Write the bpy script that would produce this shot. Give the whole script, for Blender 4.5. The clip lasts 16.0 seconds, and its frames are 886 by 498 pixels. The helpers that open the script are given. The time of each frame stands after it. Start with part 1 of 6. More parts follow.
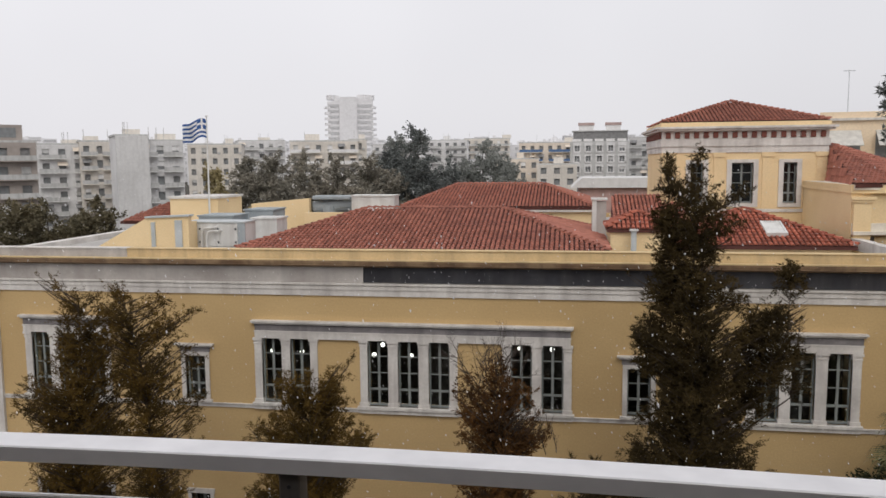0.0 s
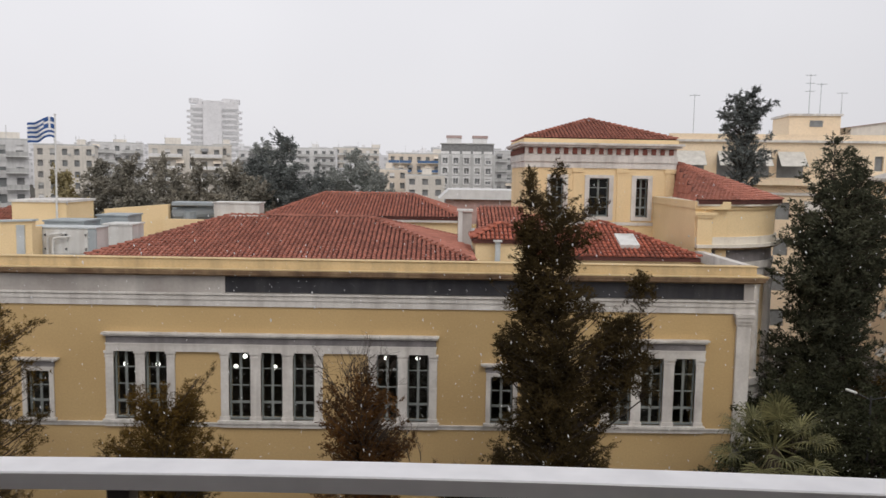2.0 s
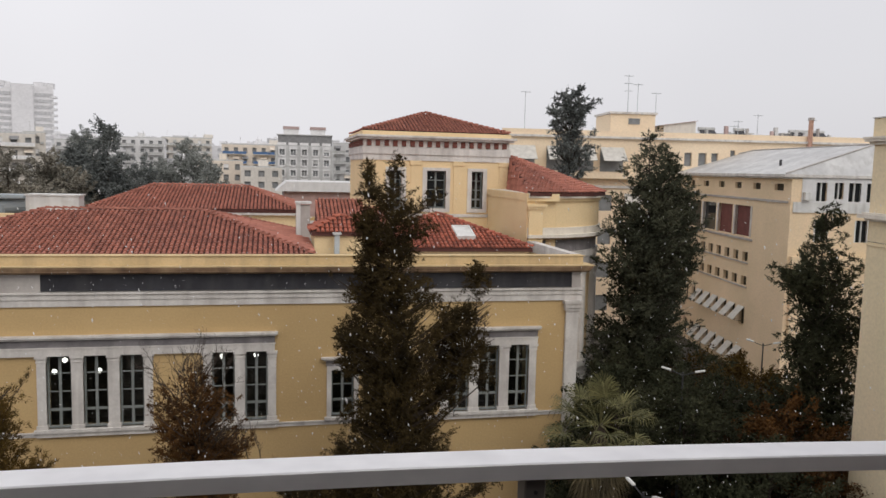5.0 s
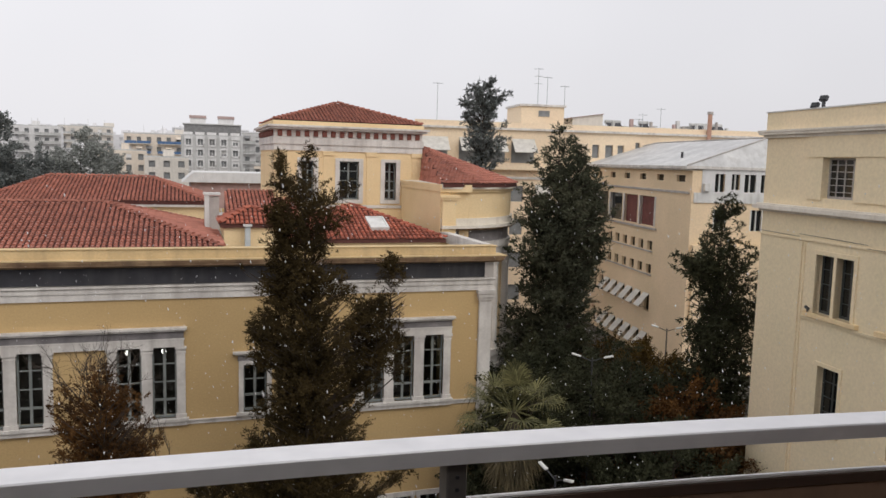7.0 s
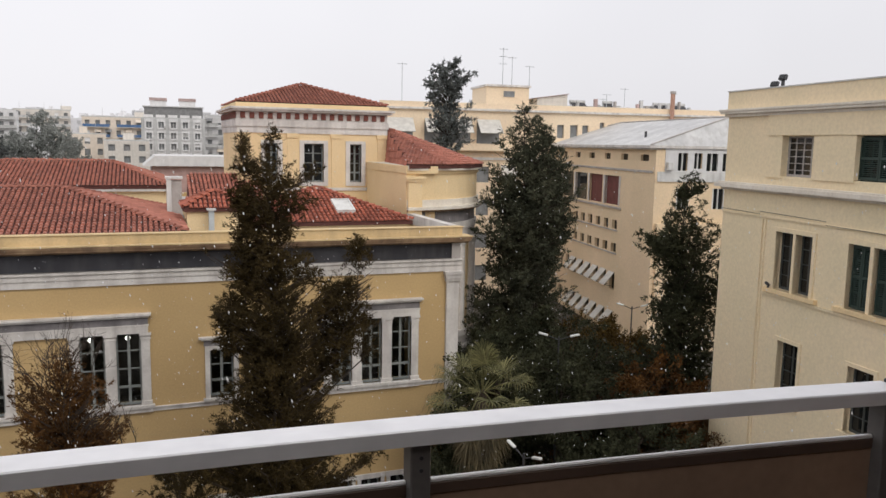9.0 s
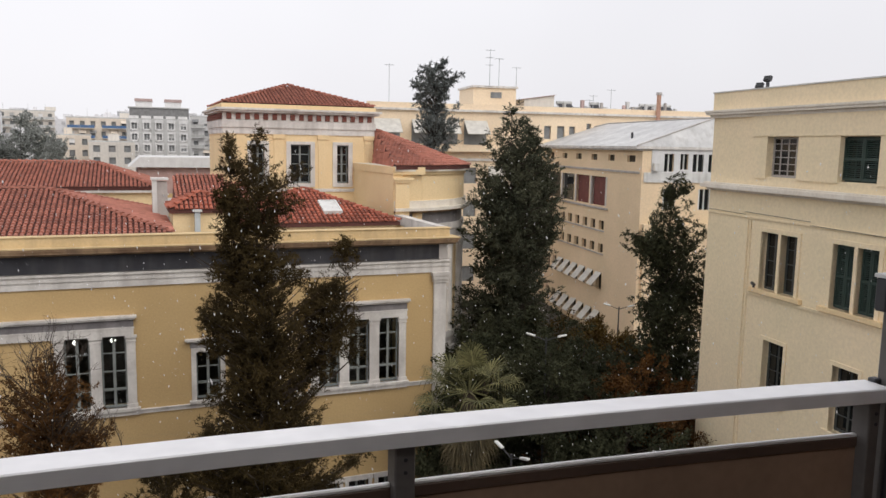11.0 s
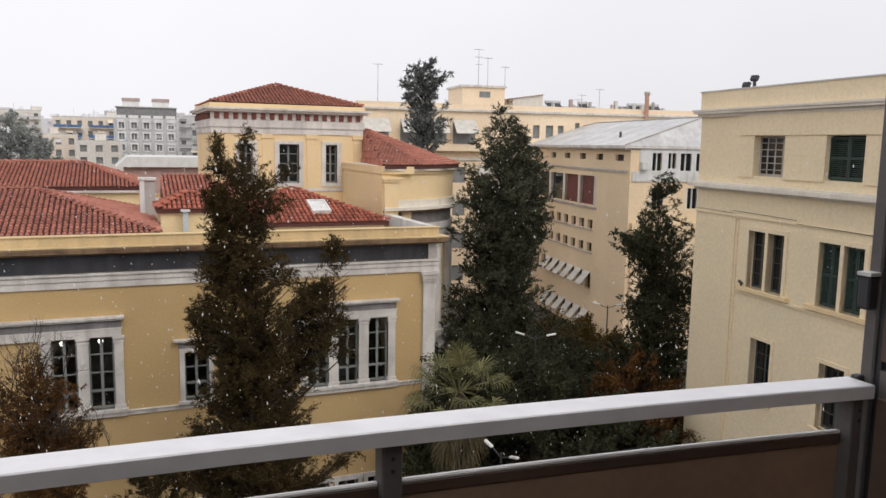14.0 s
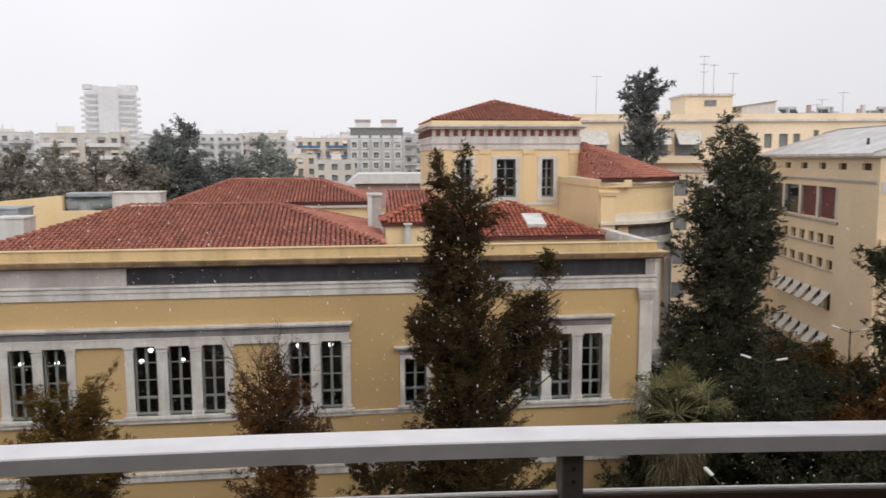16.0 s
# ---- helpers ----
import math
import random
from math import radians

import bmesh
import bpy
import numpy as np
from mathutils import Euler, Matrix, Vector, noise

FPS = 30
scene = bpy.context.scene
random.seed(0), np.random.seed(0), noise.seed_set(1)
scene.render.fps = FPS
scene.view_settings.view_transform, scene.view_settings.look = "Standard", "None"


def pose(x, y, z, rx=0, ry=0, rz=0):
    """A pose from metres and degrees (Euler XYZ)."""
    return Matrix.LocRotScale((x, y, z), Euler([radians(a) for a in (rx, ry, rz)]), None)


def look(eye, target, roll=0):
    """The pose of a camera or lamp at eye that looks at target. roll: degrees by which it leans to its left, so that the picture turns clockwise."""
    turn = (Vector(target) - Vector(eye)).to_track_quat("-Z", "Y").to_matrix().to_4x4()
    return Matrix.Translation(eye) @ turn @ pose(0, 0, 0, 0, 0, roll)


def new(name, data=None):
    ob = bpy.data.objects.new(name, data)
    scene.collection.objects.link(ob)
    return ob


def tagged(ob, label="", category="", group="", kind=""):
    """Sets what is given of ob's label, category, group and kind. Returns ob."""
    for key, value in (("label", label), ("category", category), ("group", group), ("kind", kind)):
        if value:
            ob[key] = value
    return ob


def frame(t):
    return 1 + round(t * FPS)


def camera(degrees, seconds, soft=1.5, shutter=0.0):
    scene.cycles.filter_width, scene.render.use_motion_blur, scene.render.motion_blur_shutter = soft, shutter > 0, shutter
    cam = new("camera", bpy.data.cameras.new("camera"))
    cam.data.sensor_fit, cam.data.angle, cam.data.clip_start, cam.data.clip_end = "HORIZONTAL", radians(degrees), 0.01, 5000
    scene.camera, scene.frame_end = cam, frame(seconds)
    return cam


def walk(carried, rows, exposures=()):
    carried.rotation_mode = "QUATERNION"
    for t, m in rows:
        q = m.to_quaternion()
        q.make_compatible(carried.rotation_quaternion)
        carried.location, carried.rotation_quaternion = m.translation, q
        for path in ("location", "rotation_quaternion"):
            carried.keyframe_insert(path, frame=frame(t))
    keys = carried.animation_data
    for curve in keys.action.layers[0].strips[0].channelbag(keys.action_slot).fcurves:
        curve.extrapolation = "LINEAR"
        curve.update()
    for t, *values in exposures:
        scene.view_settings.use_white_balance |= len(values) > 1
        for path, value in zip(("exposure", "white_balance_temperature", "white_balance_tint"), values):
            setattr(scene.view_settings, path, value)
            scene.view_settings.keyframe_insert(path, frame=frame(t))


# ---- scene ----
# ---- camera ----
cam = camera(59.1, 16.0, soft=1.5, shutter=0.4)
PATH = [
    (0.0, -0.098, 0.005, 19.026, 9.02, -6.30, 0.52),
    (0.5, -0.093, 0.006, 19.022, 7.30, -6.70, 0.27),
    (1.0, -0.088, 0.008, 19.018, 5.49, -7.07, 0.09),
    (1.5, -0.061, 0.010, 19.015, 2.84, -6.56, -0.46),
    (2.0, -0.034, 0.011, 19.012, -0.50, -5.54, -0.95),
    (2.5, -0.032, 0.012, 19.011, -1.64, -5.60, -0.92),
    (3.0, -0.029, 0.012, 19.010, -4.43, -5.80, -1.08),
    (3.5, -0.016, 0.010, 19.008, -6.77, -5.97, -1.20),
    (4.0, -0.002, 0.008, 19.007, -8.78, -5.91, -1.31),
    (6.5, -0.029, 0.024, 18.996, -16.97, -6.19, -1.46),
    (7.0, -0.032, 0.002, 19.000, -18.56, -6.35, -1.55),
    (7.5, -0.024, 0.011, 18.998, -19.38, -6.57, -1.36),
    (8.0, -0.016, 0.020, 18.997, -20.17, -6.86, -1.20),
    (8.5, -0.015, 0.011, 18.998, -20.76, -7.20, -1.16),
    (9.0, -0.015, 0.002, 19.000, -21.05, -7.65, -1.09),
    (9.5, -0.008, 0.011, 18.996, -20.96, -7.88, -0.84),
    (10.0, -0.002, 0.020, 18.993, -21.55, -7.69, -1.01),
    (12.5, 0.001, -0.000, 19.000, -22.45, -7.50, -1.09),
    (13.0, 0.002, 0.000, 18.999, -23.01, -7.57, -1.10),
    (13.5, 0.002, 0.001, 18.998, -22.48, -7.54, -1.17),
    (14.0, 0.003, 0.002, 18.997, -22.77, -7.59, -1.02),
    (14.5, 0.004, 0.003, 18.997, -22.11, -7.59, -0.84),
    (15.0, 0.007, 0.001, 18.996, -20.31, -7.10, -0.95),
    (15.5, 0.058, -0.015, 18.995, -12.22, -6.53, -0.21),
    (16.0, 0.086, -0.028, 18.976, -7.03, -6.66, 0.17),
]
walk(cam, [(t, pose(x, y, z, 90 + pitch, roll, yaw)) for t, x, y, z, yaw, pitch, roll in PATH], exposures=[(0.0, 0.03), (4.0, 0.04), (7.0, 0.12), (8.5, 0.20), (10.0, 0.27), (12.5, 0.30), (14.5, 0.30), (15.0, 0.31), (16.0, 0.22)])

# ---- world, sun, exposure ----
world = bpy.data.worlds.new("overcast_sky")
scene.world = world
world.use_nodes = True
wn, wl = world.node_tree.nodes, world.node_tree.links
sky = wn.new("ShaderNodeTexSky")
sky.sky_type = "NISHITA"
sky.sun_disc = False
sky.sun_elevation, sky.sun_rotation = radians(38), radians(200)
sky.dust_density, sky.air_density = 6.0, 1.0
dim = wn.new("ShaderNodeMix")
dim.data_type = "RGBA"
dim.blend_type = "MULTIPLY"
dim.inputs[0].default_value = 1.0
wl.new(sky.outputs[0], dim.inputs[6])
dim.inputs[7].default_value = (0.1, 0.1, 0.1, 1)
cloud = wn.new("ShaderNodeMix")
cloud.data_type = "RGBA"
cloud.inputs[0].default_value = 0.93
wl.new(dim.outputs[2], cloud.inputs[6])
coord, cn, ramp = wn.new("ShaderNodeTexCoord"), wn.new("ShaderNodeTexNoise"), wn.new("ShaderNodeValToRGB")
cn.inputs["Scale"].default_value, cn.inputs["Detail"].default_value = 1.6, 3.0
wl.new(coord.outputs["Generated"], cn.inputs["Vector"])
wl.new(cn.outputs[0], ramp.inputs[0])
ramp.color_ramp.elements[0].position, ramp.color_ramp.elements[0].color = 0.3, (0.755, 0.745, 0.78, 1)
ramp.color_ramp.elements[1].position, ramp.color_ramp.elements[1].color = 0.7, (0.865, 0.855, 0.885, 1)
parts = wn.new("ShaderNodeSeparateXYZ")
wl.new(coord.outputs["Generated"], parts.inputs[0])
across, rising, both, tone = wn.new("ShaderNodeMapRange"), wn.new("ShaderNodeMapRange"), wn.new("ShaderNodeMath"), wn.new("ShaderNodeMix")
for node, low, high, a, b in ((across, -0.6, 0.7, 1.09, 0.92), (rising, 0.02, 0.3, 0.96, 1.03)):
    node.inputs["From Min"].default_value, node.inputs["From Max"].default_value = low, high
    node.inputs["To Min"].default_value, node.inputs["To Max"].default_value = a, b
wl.new(parts.outputs["X"], across.inputs["Value"])
wl.new(parts.outputs["Z"], rising.inputs["Value"])
both.operation = "MULTIPLY"
wl.new(across.outputs[0], both.inputs[0])
wl.new(rising.outputs[0], both.inputs[1])
tone.data_type, tone.blend_type = "RGBA", "MULTIPLY"
tone.inputs[0].default_value = 1.0
wl.new(ramp.outputs[0], tone.inputs[6])
wl.new(both.outputs[0], tone.inputs[7])
wl.new(tone.outputs[2], cloud.inputs[7])
bg = wn["Background"]
bg.inputs["Strength"].default_value = 1.0
wl.new(cloud.outputs[2], bg.inputs[0])

sun_lamp = bpy.data.lights.new("sun", "SUN")
sun_lamp.energy, sun_lamp.angle, sun_lamp.color = 1.0, radians(40), (1.0, 0.96, 0.9)
sun = new("sun", sun_lamp)
sun.matrix_world = look((0, 0, 60), (-10, 28, 30))


# ---- materials ----
def material(name, base, rough=0.8, metal=0.0, second=None, scale=1.5, grain=30.0, bump=0.05, streak=None, island=0.0, spec=0.4, obj_random=0.0):
    """Two scales of variation: stains (scale) between base and second, fine grain in value and bump; streak: dark runs down the wall."""
    m = bpy.data.materials.new(name)
    m.use_nodes = True
    n, l = m.node_tree.nodes, m.node_tree.links
    b = n["Principled BSDF"]
    b.inputs["Roughness"].default_value, b.inputs["Metallic"].default_value = rough, metal
    b.inputs["Specular IOR Level"].default_value = spec
    geo, tex = n.new("ShaderNodeNewGeometry"), n.new("ShaderNodeTexNoise")
    tex.inputs["Scale"].default_value, tex.inputs["Detail"].default_value = scale, 6.0
    l.new(geo.outputs["Position"], tex.inputs["Vector"])
    r = n.new("ShaderNodeValToRGB")
    r.color_ramp.elements[0].position, r.color_ramp.elements[1].position = 0.35, 0.68
    second = second or tuple(c * 0.75 for c in base)
    r.color_ramp.elements[0].color, r.color_ramp.elements[1].color = (*second, 1), (*base, 1)
    l.new(tex.outputs[0], r.inputs[0])
    colour = r.outputs[0]
    fine = n.new("ShaderNodeTexNoise")
    fine.inputs["Scale"].default_value, fine.inputs["Detail"].default_value = grain, 3.0
    l.new(geo.outputs["Position"], fine.inputs["Vector"])

    def times(colour, source, low, high):
        mr = n.new("ShaderNodeMapRange")
        mr.inputs["From Min"].default_value, mr.inputs["From Max"].default_value = 0.3, 0.7
        mr.inputs["To Min"].default_value, mr.inputs["To Max"].default_value = low, high
        l.new(source, mr.inputs["Value"])
        mx = n.new("ShaderNodeMix")
        mx.data_type, mx.blend_type = "RGBA", "MULTIPLY"
        mx.inputs[0].default_value = 1.0
        l.new(colour, mx.inputs[6])
        l.new(mr.outputs[0], mx.inputs[7])
        return mx.outputs[2]

    colour = times(colour, fine.outputs[0], 0.93, 1.05)
    if streak:
        mp, st, sr = n.new("ShaderNodeMapping"), n.new("ShaderNodeTexNoise"), n.new("ShaderNodeValToRGB")
        mp.inputs["Scale"].default_value = (2.2, 2.2, 0.22)
        st.inputs["Scale"].default_value, st.inputs["Detail"].default_value = 1.0, 5.0
        l.new(geo.outputs["Position"], mp.inputs["Vector"])
        l.new(mp.outputs[0], st.inputs["Vector"])
        l.new(st.outputs[0], sr.inputs[0])
        sr.color_ramp.elements[0].position, sr.color_ramp.elements[1].position = 0.48, 0.72
        sr.color_ramp.elements[0].color, sr.color_ramp.elements[1].color = (0, 0, 0, 1), (0.62, 0.62, 0.62, 1)
        mx = n.new("ShaderNodeMix")
        mx.data_type = "RGBA"
        l.new(sr.outputs[0], mx.inputs[0])
        l.new(colour, mx.inputs[6])
        mx.inputs[7].default_value = (*streak, 1)
        colour = mx.outputs[2]
    if island:
        colour = times(colour, geo.outputs["Random Per Island"], 1 - island, 1 + island)
    if obj_random:
        info = n.new("ShaderNodeObjectInfo")
        colour = times(colour, info.outputs["Random"], 1 - obj_random, 1 + obj_random)
    l.new(colour, b.inputs["Base Color"])
    if bump:
        bm_node = n.new("ShaderNodeBump")
        bm_node.inputs["Strength"].default_value, bm_node.inputs["Distance"].default_value = bump, 0.02
        l.new(fine.outputs[0], bm_node.inputs["Height"])
        l.new(bm_node.outputs[0], b.inputs["Normal"])
    return m


STUCCO = material("ochre_stucco", (0.555, 0.392, 0.192), 0.9, second=(0.51, 0.355, 0.17), scale=0.35, grain=14)
STUCCO_PALE = material("pale_yellow_stucco", (0.83, 0.645, 0.385), 0.9, second=(0.76, 0.575, 0.33), scale=0.4, grain=14)
PLASTER = material("cream_plaster", (0.845, 0.700, 0.480), 0.9, second=(0.775, 0.66, 0.445), scale=0.3, grain=9, bump=0.015)
# Yellow stucco made paler so the far building looks veiled by haze.
STUCCO_FAR = material("haze_paled_yellow_stucco", (0.86, 0.71, 0.515), 0.9, second=(0.80, 0.64, 0.46), scale=0.2, grain=5)
PLASTER_FAR = material("ochre_render", (0.81, 0.63, 0.43), 0.9, second=(0.72, 0.57, 0.375), scale=0.2, grain=6)
MARBLE = material("weathered_marble", (0.74, 0.71, 0.67), 0.65, second=(0.56, 0.53, 0.50), scale=0.8, grain=9, streak=(0.38, 0.35, 0.33))
TRIM_PALE = material("pale_cream_trim", (0.80, 0.75, 0.66), 0.85, second=(0.68, 0.62, 0.53), scale=0.8, grain=10, streak=(0.62, 0.56, 0.48))
STONE = material("grey_stone", (0.50, 0.47, 0.44), 0.8, second=(0.34, 0.31, 0.29), scale=0.7, grain=9, streak=(0.35, 0.325, 0.31))
STAINED = material("rain_stained_stone", (0.42, 0.29, 0.175), 0.85, second=(0.22, 0.135, 0.08), scale=1.1, grain=8, streak=(0.12, 0.08, 0.06))
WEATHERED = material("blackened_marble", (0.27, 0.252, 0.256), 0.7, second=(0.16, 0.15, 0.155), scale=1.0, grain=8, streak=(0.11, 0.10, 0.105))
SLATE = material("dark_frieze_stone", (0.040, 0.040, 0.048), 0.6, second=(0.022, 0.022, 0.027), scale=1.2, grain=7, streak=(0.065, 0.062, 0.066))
TILE = material("terracotta_tile", (0.385, 0.150, 0.104), 0.75, second=(0.30, 0.113, 0.08), scale=0.9, grain=12, island=0.13, obj_random=0.13)
TILE_RED = material("bright_terracotta_tile", (0.41, 0.125, 0.075), 0.7, second=(0.29, 0.085, 0.052), scale=0.9, grain=12, island=0.22)
ROOF_BED = material("roof_bed", (0.11, 0.042, 0.034), 0.9)
TERRA_TRIM = material("terracotta_panel", (0.20, 0.068, 0.05), 0.8)
PINK = material("faded_pink_render", (0.50, 0.34, 0.31), 0.9)
GLASS_DARK = material("window_glass", (0.012, 0.014, 0.015), 0.06, spec=0.5, bump=0.0)
GLASS_CLEAR = bpy.data.materials.new("clear_window_glass")
GLASS_CLEAR.use_nodes = True
gb = GLASS_CLEAR.node_tree.nodes["Principled BSDF"]
gb.inputs["Base Color"].default_value, gb.inputs["Roughness"].default_value = (0.80, 0.84, 0.83, 1), 0.02
gb.inputs["Transmission Weight"].default_value, gb.inputs["IOR"].default_value = 1.0, 1.45
SASH = material("grey_painted_wood", (0.26, 0.28, 0.27), 0.6, grain=20)
SASH_DARK = material("dark_painted_wood", (0.07, 0.075, 0.07), 0.6, grain=20)
GREEN_WOOD = material("dark_green_shutter_wood", (0.035, 0.06, 0.05), 0.6, grain=20)
RED_PANEL = material("oxblood_panel", (0.17, 0.055, 0.048), 0.7)
# Unseen balcony floor, kept dark so it throws little light on the rail.
FLOOR_DARK = material("low_bounce_floor", (0.11, 0.085, 0.07), 0.55, second=(0.075, 0.058, 0.048), scale=1.5, grain=25)
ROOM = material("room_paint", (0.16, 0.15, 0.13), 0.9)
ALU = material("anodised_aluminium_rail", (0.93, 0.92, 0.92), 0.38, 0.15, second=(0.86, 0.85, 0.86), scale=3.0, grain=6, bump=0.0, spec=0.5)
ALU_DARK = material("grey_aluminium_post", (0.16, 0.148, 0.14), 0.45, scale=3.0, grain=40, bump=0.05)
BROWN = material("brown_balcony_panel", (0.37, 0.245, 0.168), 0.6, second=(0.29, 0.19, 0.13), scale=2.0, grain=30)
SASH_BROWN = material("dark_brown_frame", (0.125, 0.080, 0.058), 0.5, grain=25)
METAL_ROOF = material("pale_metal_roof", (0.62, 0.62, 0.61), 0.5, second=(0.45, 0.45, 0.45), scale=0.4, grain=3, streak=(0.34, 0.33, 0.32))
GALV = material("galvanised_sheet", (0.52, 0.55, 0.56), 0.5, second=(0.40, 0.43, 0.44), scale=1.0, grain=15)
GREY_BLUE = material("blue_grey_duct", (0.36, 0.40, 0.42), 0.6, second=(0.27, 0.305, 0.325), scale=1.0)
WHITE_BOX = material("white_sheet_metal", (0.72, 0.72, 0.70), 0.55, second=(0.58, 0.58, 0.56), scale=1.0, streak=(0.40, 0.38, 0.36))
DARK_METAL = material("dark_metal", (0.05, 0.05, 0.055), 0.5)
PARAPET = material("weathered_yellow_parapet", (0.66, 0.50, 0.28), 0.9, second=(0.56, 0.42, 0.23), scale=0.8, grain=12, streak=(0.40, 0.30, 0.18))
SCREED = material("roof_screed", (0.48, 0.46, 0.44), 0.9, second=(0.34, 0.33, 0.31), scale=0.5, grain=6)
BARK = material("bark", (0.060, 0.045, 0.035), 0.95, scale=4, grain=25, bump=0.4)
# Conifer green lifted above the yard trees' green to imitate haze.
LEAF_CONIFER = material("haze_lifted_conifer_foliage", (0.088, 0.090, 0.058), 0.8, second=(0.046, 0.050, 0.033), scale=0.6, island=0.25, bump=0.0, spec=0.08)
# Park foliage in brown, yellow and green, each lightened in base colour for haze.
LEAF_BROWN = material("hazed_brown_foliage", (0.17, 0.145, 0.09), 0.85, second=(0.10, 0.09, 0.06), scale=0.3, island=0.2, bump=0.0, spec=0.08)
LEAF_YELLOW = material("hazed_yellowing_foliage", (0.36, 0.30, 0.15), 0.85, second=(0.26, 0.22, 0.12), scale=0.3, island=0.25, bump=0.0, spec=0.08)
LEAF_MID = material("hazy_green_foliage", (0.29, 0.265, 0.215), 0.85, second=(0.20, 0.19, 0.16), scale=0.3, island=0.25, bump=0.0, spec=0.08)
LEAF = material("dark_green_foliage", (0.068, 0.047, 0.018), 0.8, second=(0.034, 0.025, 0.011), scale=0.9, island=0.25, bump=0.0, spec=0.08)
LEAF_OLIVE = material("olive_brown_foliage", (0.120, 0.072, 0.018), 0.8, second=(0.050, 0.034, 0.011), scale=0.9, island=0.25, bump=0.0, spec=0.08)
LEAF_RUST = material("rusty_foliage", (0.130, 0.062, 0.020), 0.8, second=(0.060, 0.032, 0.014), scale=0.9, island=0.25, bump=0.0, spec=0.08)
LEAF_DEEP = material("deep_green_foliage", (0.062, 0.064, 0.036), 0.8, second=(0.033, 0.037, 0.021), scale=0.6, island=0.25, bump=0.0, spec=0.08)
# Far foliage, greyed in the base colour to stand in for haze.
LEAF_FAR = material("haze_greyed_foliage", (0.32, 0.335, 0.31), 0.9, second=(0.25, 0.26, 0.245), scale=0.2, island=0.25, bump=0.0, spec=0.08)
LEAF_FAR_DARK = material("haze_blued_foliage", (0.185, 0.198, 0.190), 0.9, second=(0.125, 0.136, 0.132), scale=0.2, island=0.25, bump=0.0, spec=0.08)
FLUE_RUST = material("faded_rusty_flue", (0.50, 0.30, 0.22), 0.7, second=(0.40, 0.23, 0.17), scale=2.0)
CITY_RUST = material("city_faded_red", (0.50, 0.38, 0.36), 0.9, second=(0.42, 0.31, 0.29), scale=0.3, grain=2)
PALM_LEAF = material("palm_leaf", (0.205, 0.192, 0.088), 0.45, second=(0.085, 0.085, 0.04), scale=1.5, island=0.25, bump=0.0, spec=0.08)
PALM_DRY = material("dry_palm_leaf", (0.125, 0.098, 0.05), 0.8, second=(0.07, 0.057, 0.032), scale=1.5, island=0.35, bump=0.0)
GROUND = material("damp_ground", (0.085, 0.075, 0.060), 0.9, second=(0.05, 0.048, 0.04), scale=0.15, grain=4)
CANVAS = material("awning_canvas", (0.62, 0.60, 0.55), 0.85, second=(0.50, 0.48, 0.44), scale=2.0)
FLAG_WHITE = material("flag_white_cloth", (0.80, 0.80, 0.80), 0.8)
FLAG_BLUE = material("flag_blue_cloth", (0.035, 0.10, 0.30), 0.8)
BLUE_AWNING = material("blue_awning", (0.10, 0.19, 0.36), 0.8)
# City walls and window greys: paled, low-contrast colours that mimic distance haze.
CITY_WHITE = material("city_white_render", (0.75, 0.745, 0.74), 0.9, second=(0.66, 0.655, 0.65), scale=0.15, grain=2, streak=(0.56, 0.55, 0.545), island=0.08)
CITY_CREAM = material("city_cream_render", (0.74, 0.695, 0.63), 0.9, second=(0.65, 0.61, 0.55), scale=0.15, grain=2, streak=(0.55, 0.52, 0.475), island=0.08)
CITY_GREY = material("city_grey_render", (0.56, 0.56, 0.55), 0.9, second=(0.48, 0.48, 0.47), scale=0.15, grain=2, streak=(0.28, 0.28, 0.27))
CITY_BROWN = material("city_brown_render", (0.43, 0.385, 0.35), 0.9, second=(0.33, 0.29, 0.265), scale=0.15, grain=2)
CITY_OCHRE = material("city_ochre_render", (0.74, 0.66, 0.56), 0.9, second=(0.65, 0.57, 0.48), scale=0.15, grain=2)
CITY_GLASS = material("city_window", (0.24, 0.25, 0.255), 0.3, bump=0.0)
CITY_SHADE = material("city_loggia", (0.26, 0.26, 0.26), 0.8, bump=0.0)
# Distant walls and windows: the veil of haze is mixed into the base colours.
FAR_HAZY = material("haze_paled_render", (0.76, 0.755, 0.765), 0.95, second=(0.69, 0.685, 0.695), scale=0.05, grain=1, bump=0.0)
FAR_WIN = material("haze_paled_window", (0.60, 0.60, 0.61), 0.9, bump=0.0)
SNOW = material("snowflake", (0.86, 0.86, 0.88), 0.9, bump=0.0)
LAMP_GLASS = bpy.data.materials.new("glowing_opal_globe")
LAMP_GLASS.use_nodes = True
LAMP_GLASS.node_tree.nodes["Principled BSDF"].inputs["Emission Color"].default_value = (1, 0.96, 0.88, 1)
LAMP_GLASS.node_tree.nodes["Principled BSDF"].inputs["Emission Strength"].default_value = 3.0

# ---- building helpers ----
ORIGIN = {}


def thing(name, at, label, category, group="", kind=""):
    """An Empty at the thing's base; its parts are given in world places."""
    ob = new(name)
    ob.empty_display_size = 0.2
    ob.location = at
    ORIGIN[ob.name] = Vector(at)
    return tagged(ob, label, category, group, kind)


